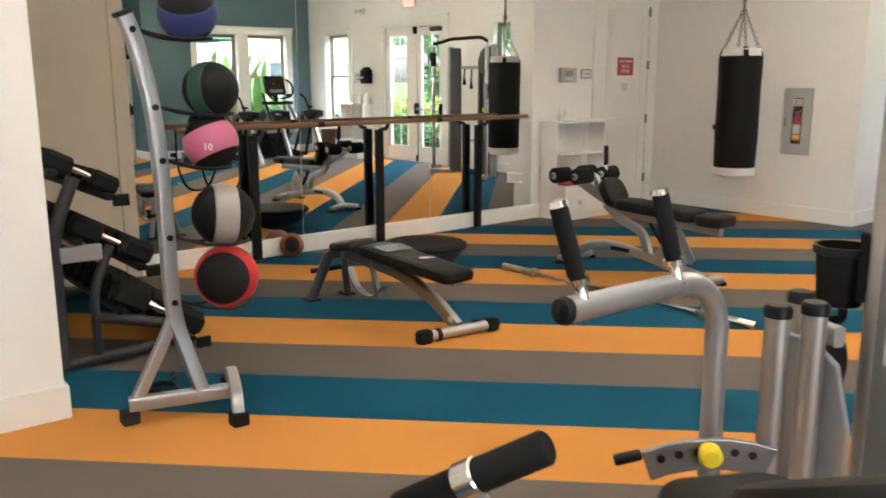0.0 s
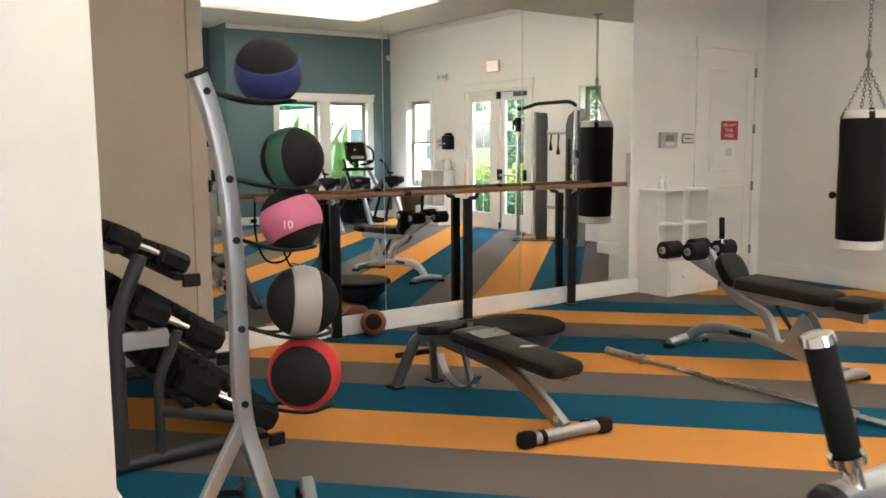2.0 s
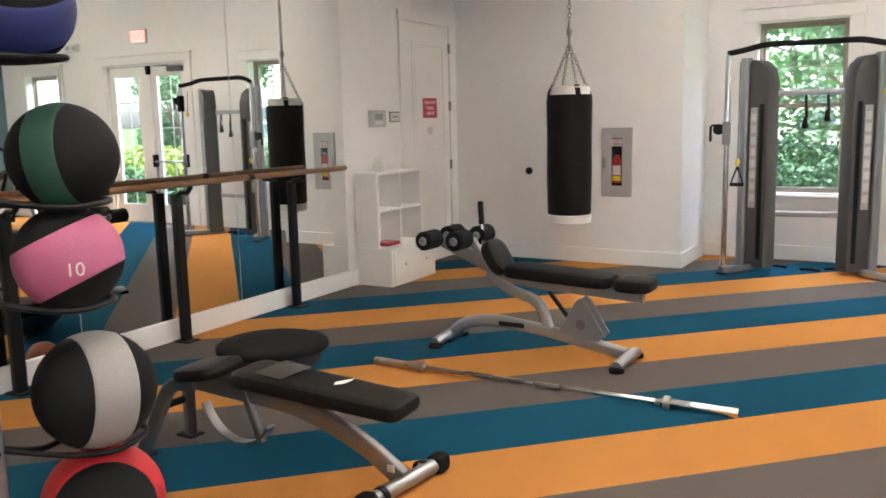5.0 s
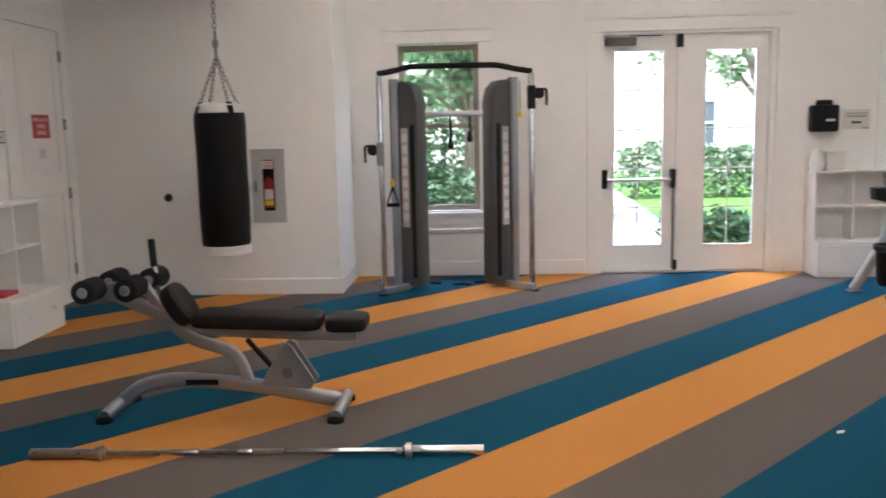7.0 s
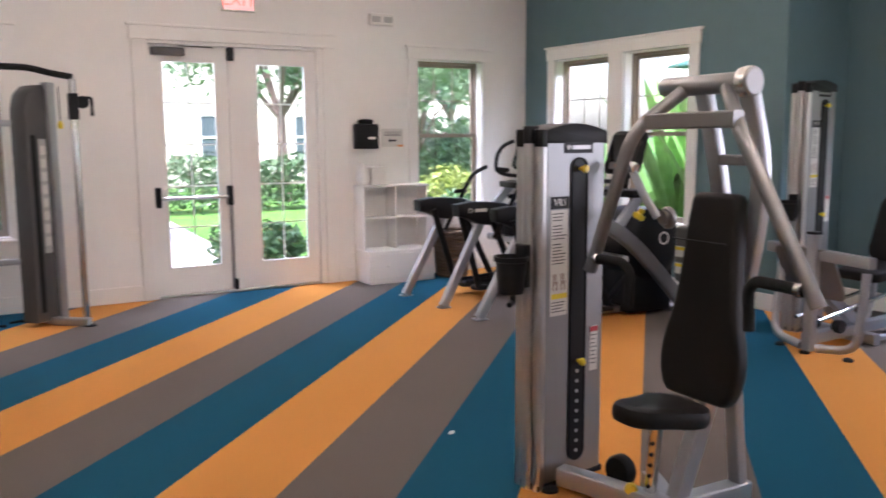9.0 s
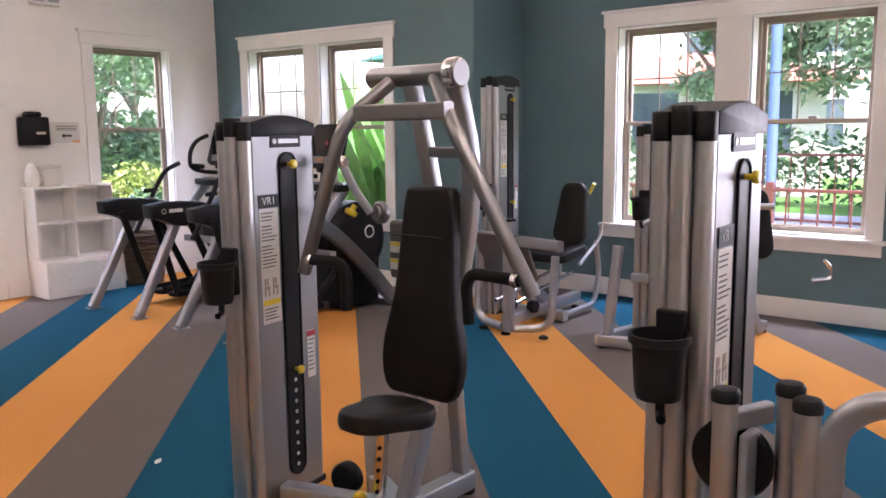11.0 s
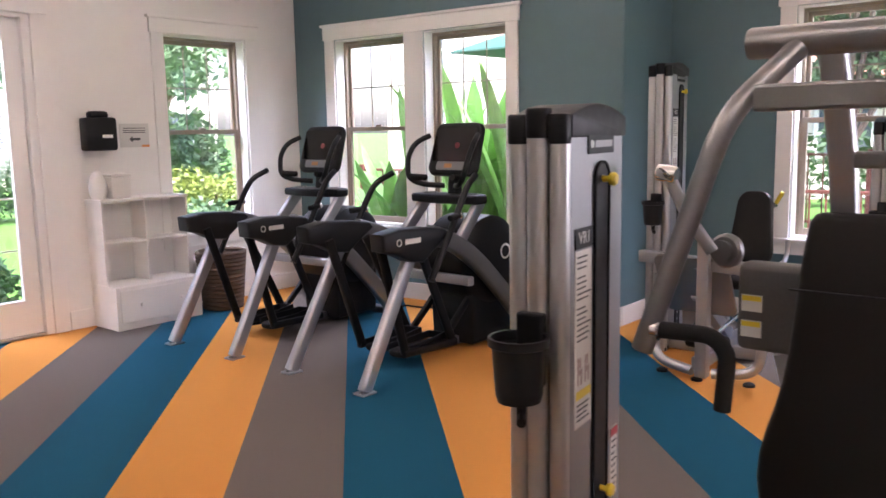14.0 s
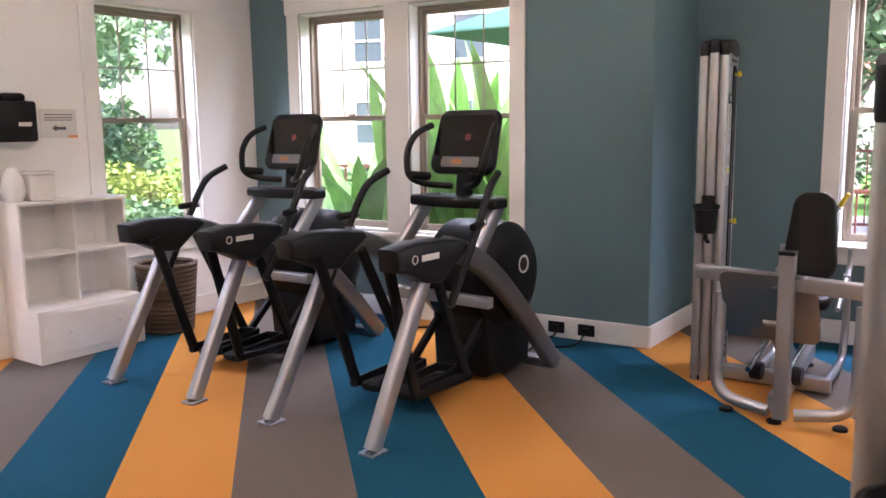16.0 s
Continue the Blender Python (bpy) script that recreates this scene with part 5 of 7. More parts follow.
# grey housing standing in shade, which its dark colour takes on
gear = part("gear_housing", box(*[v for p in zip(cpw(2.86, -0.26, 0.90), cpw(2.94, -0.075, 1.14)) for v in p], 0.02, 3), IRON, cp, "grey housing with shade put into its colour and caution labels", True)
for z in (0.935, 1.005):
    cl = part("caution_label", box(*[v for p in zip(cpw(2.8565, -0.145, z + 0.005), cpw(2.8595, -0.09, z + 0.05)) for v in p]), LABEL, gear, "white and yellow caution label")
    part("caution_strip", box(*[v for p in zip(cpw(2.8550, -0.143, z + 0.034), cpw(2.8563, -0.092, z + 0.048)) for v in p]), YELLOW, cl)
disc = part("range_disc", rod(cpw(2.865, -0.05, 1.17), cpw(2.83, -0.045, 1.17), [(0, 0), (0.042, 0), (0.047, 0.006), (0.047, 0.022), (0.04, 0.03), (0.03, 0.03), (0.03, 0.045), (0, 0.045)], 28), STEEL_D, cp, "grey range disc", True)
part("range_arm", beam([cpw(2.82, -0.02, 1.17), cpw(2.79, 0.035, 1.26), cpw(2.765, 0.085, 1.375)], 0.028, 0.034, 0.03), STEEL, cp, "silver range arm", True)
part("arm_end", rod(cpw(2.765, 0.115, 1.385), cpw(2.765, 0.055, 1.375), [(0, 0), (0.02, 0), (0.024, 0.005), (0.024, 0.05), (0.02, 0.056), (0, 0.056)], 16), CHROME, cp, "", True)
part("range_pin", rod(cpw(2.80, 0.05, 1.20), cpw(2.78, 0.065, 1.155), [(0, 0), (0.012, 0), (0.012, 0.02), (0.026, 0.024), (0.028, 0.04), (0.02, 0.048), (0, 0.048)], 16), YELLOW, cp, "yellow range pin", True)
part("housing_post", beam([cpw(2.90, -0.20, 0.90), cpw(2.90, -0.33, 0.45)], 0.05, 0.06, up=(0, 1, 0)), STEEL, cp, "", True)
part("seat_pad", placed(pad(0.30, 0.37, 0.07, 0.12, 0.72), pose(*cpw(2.45, yc, 0.465), 0, 0, 90) @ pose(0, 0, 0, 6, 0, 0)), VINYL, cp, "black vinyl seat", True)
post_ = part("seat_post", beam([cpw(2.50, yc + 0.05, 0.46), cpw(2.595, -0.245, 0.06)], 0.035, 0.045, up=(0, 1, 0)), CHROME, cp, "chromed seat post with holes", True)
for i in range(5):
    q = Vector(cpw(2.50, yc + 0.05, 0.46)).lerp(Vector(cpw(2.595, -0.245, 0.06)), 0.30 + 0.13 * i)
    part("post_hole", rod(q + Vector((-0.024, -0.008, 0)), q + Vector((-0.020, -0.007, 0)), [(0, 0), (0.008, 0), (0.008, 0.004), (0, 0.004)], 10), BLACK, post_)
part("seat_knob", rod(cpw(2.545, -0.19, 0.11), cpw(2.515, -0.225, 0.10), [(0, 0), (0.010, 0), (0.010, 0.014), (0.024, 0.018), (0.027, 0.034), (0.02, 0.044), (0, 0.046)], 16), YELLOW, cp, "yellow seat knob", True)
part("cam_housing", rod(cpw(2.66, -0.03, 0.10), cpw(2.60, -0.04, 0.10), [(0, 0), (0.058, 0), (0.066, 0.008), (0.066, 0.05), (0.058, 0.06), (0, 0.06)], 24), BLACK, cp, "black pulley housing", True)
for pts in ([cpw(2.44, 0.13, 0.06), cpw(2.47, 0.05, 0.06), cpw(2.58, -0.30, 0.06), cpw(2.62, -0.345, 0.055)], [cpw(2.58, -0.345, 0.055), cpw(3.02, -0.36, 0.055)], [cpw(2.64, -0.30, 0.055), cpw(2.74, -0.10, 0.055)]):
    part("base_beam", beam(pts, 0.075, 0.08, 0.05), STEEL, cp, "", True)
for x, y in ((3.0, -0.36), (2.60, -0.33), (2.73, -0.11), (2.38, 0.13)):
    part("rubber_foot", lathe([(0, 0), (0.04, 0), (0.04, 0.012), (0.015, 0.02), (0, 0.02)], 14, m=Matrix.Translation(cpw(x, y, 0))), RUBBER, cp)

# second tower machine with roller arm
m2 = thing("leg_curl_machine", pose(2.285, -1.645, 0), "silver weight machine with upright black grips, foam roller and tower", "exercise machine")
tower(m2, 1.545, 1.5)
def m2w(x, y, z):
    return (x - 2.285, y + 1.645, z)
part("swing_arm", beam([m2w(2.07, -2.475, 0.985), m2w(2.085, -2.06, 0.985), m2w(2.095, -1.985, 0.91), m2w(2.105, -1.99, 0.12)], 0.049, 0.054, 0.11, r=0.022), STEEL, m2, "silver bent swing arm", True)
part("end_cap", placed(pad(0.055, 0.060, 0.03, 0.026), Matrix.Translation(m2w(2.07, -2.472, 0.985)) @ pose(0, 0, 0, 90, 0, 0)), BLACK, m2, "black rubber end cap", True)
for (x0, y0), (x1, y1) in (((2.068, -2.45), (2.045, -2.485)), ((2.08, -2.15), (2.058, -2.178))):
    g = part("hand_grip", grip(m2w(x0, y0, 1.050), m2w(x1, y1, 1.195), 0.0195), FOAM, m2, "black rubber hand grip", True)
    a, b = Vector(m2w(x0, y0, 1.050)), Vector(m2w(x1, y1, 1.195))
    d = (b - a).normalized()
    part("grip_stem", rod(a - d * 0.06, a, [(0, 0), (0.018, 0), (0.014, 0.01), (0.014, 0.045), (0.024, 0.047), (0.024, 0.059), (0, 0.06)], 18), CHROME, g, "", True)
    part("grip_top", rod(b, b + d * 0.014, [(0, 0), (0.022, 0.0), (0.020, 0.012), (0, 0.014)], 18), CHROME, g, "", True)
for x, y, h in ((2.17, -1.745, 0.93), (2.205, -1.91, 0.93), (2.265, -1.855, 0.94)):
    ps = part("guide_post", rod(m2w(x, y, 0.03), m2w(x, y, h), [(0, 0), (0.028, 0), (0.028, h - 0.061), (0, h - 0.061)], 18), ALU, m2, "", True)
    part("post_cap", lathe([(0.0, h - 0.0305), (0.032, h - 0.0305), (0.033, h - 0.012), (0.026, h - 0.002), (0, h)], 18, m=Matrix.Translation(m2w(x, y, 0))), BLACK, ps, "black post cap", True)
part("guard_plate", prism([(-0.12, 0.15), (0.06, 0.15), (0.06, 0.62), (0.02, 0.78), (-0.05, 0.83), (-0.12, 0.83)], 0, 0.02, "y", 0.006), STEEL, m2, "curved silver guard", m=pose(*m2w(2.28, -1.80, 0), 0, 0, 0))
part("pulley", rod(m2w(2.225, -1.74, 0.74), m2w(2.255, -1.74, 0.74), [(0, 0), (0.09, 0), (0.095, 0.006), (0.085, 0.015), (0.095, 0.024), (0.09, 0.03), (0, 0.03)], 28), BLACK, m2, "black cable pulley", True)
part("yoke", beam([m2w(2.17, -1.745, 0.85), m2w(2.30, -1.80, 0.85)], 0.03, 0.05), STEEL, m2)
arc = [(0.45 * math.cos(radians(a)), 0.45 * math.sin(radians(a))) for a in range(69, 112, 7)]
plate = arc + [(x * 0.83, y * 0.83) for x, y in arc[::-1]]
ra = part("range_plate", prism(plate, 0, 0.016, "x", 0.003), STEEL_D, m2, "silver range-setting arc with holes", m=pose(*m2w(2.14, -2.06, 0.17), 0, 0, -36))
for a in range(76, 108, 6):
    part("setting_hole", lathe([(0, 0), (0.010, 0), (0.010, 0.003), (0, 0.003)], 10, m=pose(0.0165, 0.42 * math.cos(radians(a)), 0.42 * math.sin(radians(a)), 0, 90, 0)), BLACK, ra)
part("range_pin", rod(m2w(2.155, -2.075, 0.59), m2w(2.185, -2.11, 0.59), [(0, 0), (0.026, 0), (0.028, 0.03), (0.02, 0.042), (0, 0.044)], 18), YELLOW, m2, "yellow range pin", True)
part("stub_grip", grip(m2w(2.055, -2.20, 0.585), m2w(2.02, -2.25, 0.572), 0.014), BLACK, m2, "", True)
rl = part("foam_roller", grip(m2w(2.20, -2.66, 0.79), m2w(1.93, -2.80, 0.60), 0.034), FOAM, m2, "black foam roller with a steel ring", True)
part("roller_ring", rod(m2w(2.085, -2.72, 0.709), m2w(2.047, -2.74, 0.682), [(0.035, 0), (0.039, 0.004), (0.039, 0.046), (0.035, 0.05)], 20), CHROME, rl, "", True)
part("roller_stem", beam([m2w(2.07, -2.73, 0.67), m2w(2.16, -2.55, 0.30), m2w(2.20, -2.2, 0.12)], 0.04, 0.05, 0.1), STEEL, m2, "", True)
part("chest_pad", placed(pad(0.30, 0.36, 0.09, 0.12), pose(*m2w(2.70, -2.52, 0.78), -28, 0, 58)), VINYL, m2, "black vinyl pad", True)
part("seat_pad", placed(pad(0.30, 0.46, 0.08, 0.08), pose(*m2w(2.52, -2.42, 0.60), 0, 0, 60)), VINYL, m2, "black vinyl seat", True)
part("pad_post", beam([m2w(2.72, -2.50, 0.80), m2w(2.62, -2.35, 0.08)], 0.06, 0.06), STEEL, m2)
part("seat_post", beam([m2w(2.52, -2.42, 0.60), m2w(2.50, -2.30, 0.06)], 0.06, 0.06), STEEL, m2)
for pts in ([m2w(2.18, -1.6, 0.05), m2w(2.18, -2.3, 0.05)], [m2w(2.18, -2.25, 0.05), m2w(2.75, -2.35, 0.05)], [m2w(2.62, -1.5, 0.05), m2w(2.62, -2.6, 0.05)], [m2w(2.12, -1.72, 0.05), m2w(2.62, -1.72, 0.05)]):
    part("base_beam", beam(pts, 0.075, 0.08), STEEL, m2, "", True)
# leg press
lp = thing("leg_press_machine", pose(5.80, 1.51, 0), "silver seated leg press with a tall tower and black pads", "exercise machine")
tower(lp, 1.905)
def lpw(x, y, z):
    return (x - 5.80, y - 1.51, z)
part("back_pad", placed(pad(0.30, 0.52, 0.07, 0.10, 0.8), Matrix.Translation(lpw(6.36, 1.12, 0.80)) @ Matrix.Rotation(radians(-90), 4, "Z") @ Matrix.Rotation(radians(78), 4, "X") @ pose(0, 0, -0.03)), VINYL, lp, "black vinyl back pad", True)
part("seat_pad", placed(pad(0.36, 0.40, 0.075, 0.06), pose(*lpw(6.13, 1.12, 0.47), 0, 0, 90) @ pose(0, 0, 0, -8, 0, 0)), VINYL, lp, "black vinyl seat", True)
for y in (0.93, 1.31):
    hd = part("side_handle", tube([lpw(6.15, y, 0.42), lpw(6.42, y, 0.56), lpw(6.50, y, 0.62), lpw(6.50, y, 0.72)], 0.016, 12, 0.05), STEEL, lp, "", True)
    part("side_leg", tube([lpw(6.42, y, 0.58), lpw(6.48, y, 0.30), lpw(6.40, y, 0.06), lpw(5.9, y, 0.05)], 0.022, 12, 0.08), STEEL, lp, "", True)
part("adjust_handle", rod(lpw(6.42, 0.99, 0.98), lpw(6.40, 0.94, 1.06), [(0, 0), (0.014, 0), (0.014, 0.09), (0, 0.09)], 12), YELLOW, lp, "yellow seat adjuster", True)
part("adjust_arm", tube([lpw(6.42, 1.10, 0.92), lpw(6.42, 0.99, 0.97)], 0.018, 12), CHROME, lp, "", True)
part("foot_plate", placed(prism(rrect(0.46, 0.42, 0.05, 4), 0, 0.02, "z", 0.004), Matrix.Translation(lpw(5.40, 1.12, 0.55)) @ Matrix.Rotation(radians(90), 4, "Z") @ Matrix.Rotation(radians(62), 4, "X")), STEEL_D, lp, "grey steel foot plate", True)
part("upper_beam", beam([lpw(5.46, 1.50, 0.70), lpw(5.24, 0.55, 0.70)], 0.06, 0.075), STEEL, lp, "", True)
part("centre_post", beam([lpw(5.30, 1.02, 0.03), lpw(5.30, 1.02, 0.84)], 0.07, 0.07, up=(0, 1, 0)), STEEL, lp, "", True)
part("post_cap", box(*[v for p in zip(lpw(5.262, 0.982, 0.841), lpw(5.338, 1.058, 0.86)) for v in p], 0.004), BLACK, lp)
for y0, y1 in ((1.36, 1.08), (0.70, 0.96)):
    part("front_hoop", tube([lpw(5.42, y0, 0.60), lpw(5.36, y0, 0.08), lpw(5.30, y1, 0.055)], 0.03, 14, 0.12), STEEL, lp, "silver bent front tube", True)
for pts in ([lpw(5.30, 1.05, 0.10), lpw(6.45, 1.12, 0.10)], [lpw(5.9, 0.90, 0.05), lpw(5.9, 1.60, 0.05)], [lpw(5.45, 1.12, 0.50), lpw(5.95, 1.12, 0.14)]):
    part("base_beam", beam(pts, 0.07, 0.08), STEEL, lp, "", True)
for y in (1.02, 1.22):
    part("carriage_roller", rod(lpw(5.62, y - 0.03, 0.16), lpw(5.62, y + 0.03, 0.16), [(0, 0), (0.045, 0), (0.05, 0.01), (0.05, 0.05), (0.045, 0.06), (0, 0.06)], 18), BLACK, lp, "", True)
part("guide_rod", tube([lpw(5.4, 1.03, 0.22), lpw(6.2, 1.03, 0.34)], 0.014, 12), CHROME, lp, "", True)
part("guide_rod", tube([lpw(5.4, 1.21, 0.22), lpw(6.2, 1.21, 0.34)], 0.014, 12), CHROME, lp, "", True)
for x, y in ((5.30, 1.05), (5.36, 1.30), (5.36, 0.76), (6.42, 1.12)):
    part("rubber_foot", lathe([(0, 0), (0.035, 0), (0.035, 0.014), (0.015, 0.025), (0, 0.025)], 12, m=Matrix.Translation(lpw(x, y, 0))), RUBBER, lp)

# leg extension
le = thing("leg_extension_machine", pose(5.775, 0.14, 0), "silver leg extension machine with rollers, cam wheel and padded seat", "exercise machine")
tower(le, 1.515)
def lew(x, y, z):
    return (x - 5.74, y - 0.11, z)
part("cam_wheel", rod(lew(5.50, -0.09, 0.72), lew(5.54, -0.12, 0.72), [(0, 0), (0.12, 0), (0.14, 0.004), (0.14, 0.03), (0.12, 0.036), (0.03, 0.036), (0.03, 0.05), (0, 0.05)], 36), STEEL_D, le, "grey cam wheel", True)
part("cam_hub", rod(lew(5.53, -0.115, 0.72), lew(5.55, -0.14, 0.72), [(0, 0), (0.045, 0), (0.04, 0.03), (0, 0.032)], 20), CHROME, le, "", True)
part("back_pad", placed(pad(0.36, 0.48, 0.085, 0.09, 0.85), Matrix.Translation(lew(6.0, -0.44, 0.84)) @ Matrix.Rotation(radians(-55), 4, "Z") @ Matrix.Rotation(radians(80), 4, "X")), VINYL, le, "black vinyl back pad", True)
part("seat_pad", placed(pad(0.36, 0.52, 0.09, 0.07), pose(*lew(5.75, -0.34, 0.55), 0, 0, 60)), VINYL, le, "black vinyl seat", True)
for a, b in (((5.60, -0.20, 0.93), (5.66, -0.36, 0.93)), ((5.72, -0.42, 0.93), (5.80, -0.60, 0.93)), ((5.48, -0.08, 0.37), (5.54, -0.22, 0.37)), ((5.60, -0.36, 0.36), (5.68, -0.54, 0.36))):
    capped(lew(*a), lew(*b), 0.052, le)
part("pad_arm", tube([lew(5.50, 0.05, 0.86), lew(5.56, -0.10, 0.965), lew(5.64, -0.22, 0.985), lew(5.86, -0.68, 0.985)], 0.022, 14, 0.06), STEEL, le, "silver thigh-pad arm", True)
for (x, y), dx in (((5.66, -0.27), 0.06), ((5.75, -0.45), -0.06)):
    part("thigh_grip", grip(lew(x, y, 1.0), lew(x + dx, y - dx * 0.5, 1.12), 0.017), FOAM, le, "", True)
part("lower_arm", beam([lew(5.44, 0.10, 0.50), lew(5.46, -0.08, 0.50), lew(5.62, -0.34, 0.50)], 0.05, 0.06, 0.06), STEEL, le, "", True)
part("roller_drop", beam([lew(5.62, -0.32, 0.66), lew(5.62, -0.32, 0.34)], 0.045, 0.05, up=(0, 1, 0)), STEEL, le)
part("cam_link", tube([lew(5.52, -0.12, 0.60), lew(5.50, -0.20, 0.48), lew(5.50, -0.14, 0.36)], 0.03, 12, 0.06), STEEL, le, "", True)
part("side_grip", tube([lew(6.02, -0.90, 0.50), lew(6.12, -0.98, 0.50), lew(6.12, -0.98, 0.58), lew(6.08, -0.95, 0.63)], 0.015, 12, 0.03), CHROME, le, "", True)
for p0, p1 in (((5.74, -0.38, 0.06), (5.75, -0.34, 0.55)), ((6.10, -0.52, 0.08), (5.98, -0.44, 0.60)), ((5.40, 0.26, 0.05), (5.47, 0.22, 0.70))):
    part("leg_post", beam([lew(*p0), lew(*p1)], 0.06, 0.06, up=(0, 1, 0)), STEEL, le, "", True)
part("brace", beam([lew(5.95, -0.42, 0.52), lew(6.20, -0.50, 0.10)], 0.05, 0.05), STEEL, le)
for pts in ([lew(5.36, 0.30, 0.05), lew(5.44, -0.10, 0.05), lew(5.72, -0.16, 0.05)], [lew(5.70, -0.14, 0.05), lew(6.40, -0.45, 0.07)], [lew(5.74, -0.42, 0.05), lew(6.48, -0.44, 0.05)], [lew(5.36, 0.30, 0.05), lew(5.8, 0.24, 0.05)]):
    part("base_beam", beam(pts, 0.07, 0.075, 0.06), STEEL, le, "", True)
for x, y in ((5.38, 0.28), (5.45, -0.09), (5.76, -0.42), (6.46, -0.44)):
    part("rubber_foot", lathe([(0, 0), (0.035, 0), (0.035, 0.012), (0.015, 0.02), (0, 0.02)], 12, m=Matrix.Translation(lew(x, y, 0))), RUBBER, le)
part("adjust_knob", rod(lew(5.60, -0.30, 0.45), lew(5.57, -0.35, 0.45), [(0, 0), (0.018, 0), (0.02, 0.04), (0, 0.045)], 14), YELLOW, le, "yellow adjuster", True)

# ---- elliptical arc trainers ----
HIP = mat("charcoal_plastic", (0.013, 0.0135, 0.015), 0.40, scale=150, vary=0.2, spec=0.28)
def arc_trainer(m, label):
    """Local x forward, y to its left, origin between the rear feet on the floor."""
    ob = thing("arc_trainer", m, label, "exercise machine", "arc trainers by the window")
    for s in (-1, 1):
        leg = part("rear_leg", beam([(0.0, s * 0.345, 0.014), (0.43, s * 0.325, 0.78)], 0.062, 0.085, up=(-1, 0, 0.2), r=0.02), STEEL, ob, "silver slanted rear leg", True)
        part("foot_plate", box(-0.05, 0.06, s * 0.345 - 0.045, s * 0.345 + 0.045, 0.0, 0.013, 0.004), STEEL, leg)
        part("foot_bolt", lathe([(0, 0), (0.012, 0), (0.012, 0.008), (0, 0.01)], 8, m=pose(-0.03, s * 0.345, 0.0132)), STEEL_D, leg)
        hip = prism([(0.125, 0.92), (0.135, 0.815), (0.24, 0.79), (0.36, 0.735), (0.47, 0.72), (0.585, 0.80), (0.70, 0.87), (0.66, 0.91), (0.50, 0.93), (0.28, 0.94)], s * 0.345 - 0.065, s * 0.345 + 0.065, "y", 0.022, seg=3)
        h = part("hip_cover", hip, HIP, ob, "dark moulded hip cover with a white maker's mark", True)
        yo = s * 0.412
        mk = part("maker_mark", box(0.30, 0.43, yo - 0.001, yo + 0.001, 0.848, 0.878), WHITE_P, h)
        part("maker_ring", rod((0.25, yo - 0.001, 0.863), (0.25, yo + 0.001, 0.863), [(0.016, 0), (0.022, 0), (0.022, 0.002), (0.016, 0.002)], 18), WHITE_P, h)
        part("arch_rail", beam([(0.58, s * 0.335, 0.875), (0.80, s * 0.325, 0.81), (1.05, s * 0.315, 0.66), (1.38, s * 0.31, 0.36), (1.70, s * 0.31, 0.015)], 0.07, 0.12, 0.28, up=(0, 0, 1), r=0.02), STEEL_D, ob, "gunmetal arched rail", True)
        part("front_upright", beam([(0.90, s * 0.27, 0.74), (1.18, s * 0.25, 1.03)], 0.05, 0.085, up=(-1, 0, 1), r=0.015), STEEL, ob, "", True)
        part("rear_link", beam([(0.26, s * 0.235, 0.83), (0.48, s * 0.205, 0.12)], 0.035, 0.06, up=(-1, 0, 0), r=0.012), BLACK, ob, "black pedal link", True)
        part("front_link", beam([(0.58, s * 0.235, 0.82), (0.92, s * 0.205, 0.12)], 0.035, 0.06, up=(-1, 0, 0), r=0.012), BLACK, ob, "black pedal link", True)
        part("pedal_beam", beam([(0.46, s * 0.205, 0.115), (0.95, s * 0.205, 0.105)], 0.05, 0.05, r=0.015), BLACK, ob, "", True)
        pedal = placed(pad(0.16, 0.42, 0.045, 0.06, 0.85), pose(0.68, s * 0.110, 0.075, 0, 0, -90))
        pd_ = part("pedal", pedal, RUBBER, ob, "black ribbed foot pedal", True)
        lip = sweep([(0.49, s * 0.110 + 0.075, 0.125), (0.73, s * 0.110 + 0.075, 0.135), (0.86, s * 0.110 + 0.055, 0.15), (0.89, s * 0.110 - 0.055, 0.15), (0.73, s * 0.110 - 0.075, 0.135), (0.49, s * 0.110 - 0.075, 0.125)], rrect(0.016, 0.05, 0.006))
        part("pedal_lip", lip, BLACK, pd_, "", True)
        part("drive_rod", beam([(0.90, s * 0.16, 0.13), (1.25, s * 0.15, 0.44)], 0.035, 0.045), BLACK, ob, "", True)
        arm = part("moving_arm", tube([(0.50, s * 0.42, 0.60), (0.66, s * 0.43, 0.86), (0.78, s * 0.43, 1.06), (0.85, s * 0.42, 1.16), (0.98, s * 0.38, 1.22)], 0.021, 14, 0.08), BLACK, ob, "black swinging arm", True)
        part("arm_stub", grip((0.76, s * 0.43, 0.985), (0.64, s * 0.46, 0.975), 0.02), FOAM, arm, "", True)
        part("stub_ring", rod((0.77, s * 0.43, 0.985), (0.75, s * 0.434, 0.984), [(0.021, 0), (0.026, 0.003), (0.026, 0.016), (0.021, 0.02)], 14), CHROME, arm, "", True)
        bar = part("fixed_handle", tube([(1.16, s * 0.05, 1.13), (1.06, s * 0.16, 1.14), (1.00, s * 0.25, 1.18), (1.03, s * 0.28, 1.33), (1.10, s * 0.27, 1.43), (1.20, s * 0.22, 1.475)], 0.019, 14, 0.08), BLACK, ob, "black looped handlebar", True)
        part("pulse_grip", grip((1.10, s * 0.17, 1.185), (0.96, s * 0.20, 1.20), 0.022), FOAM, bar, "", True)
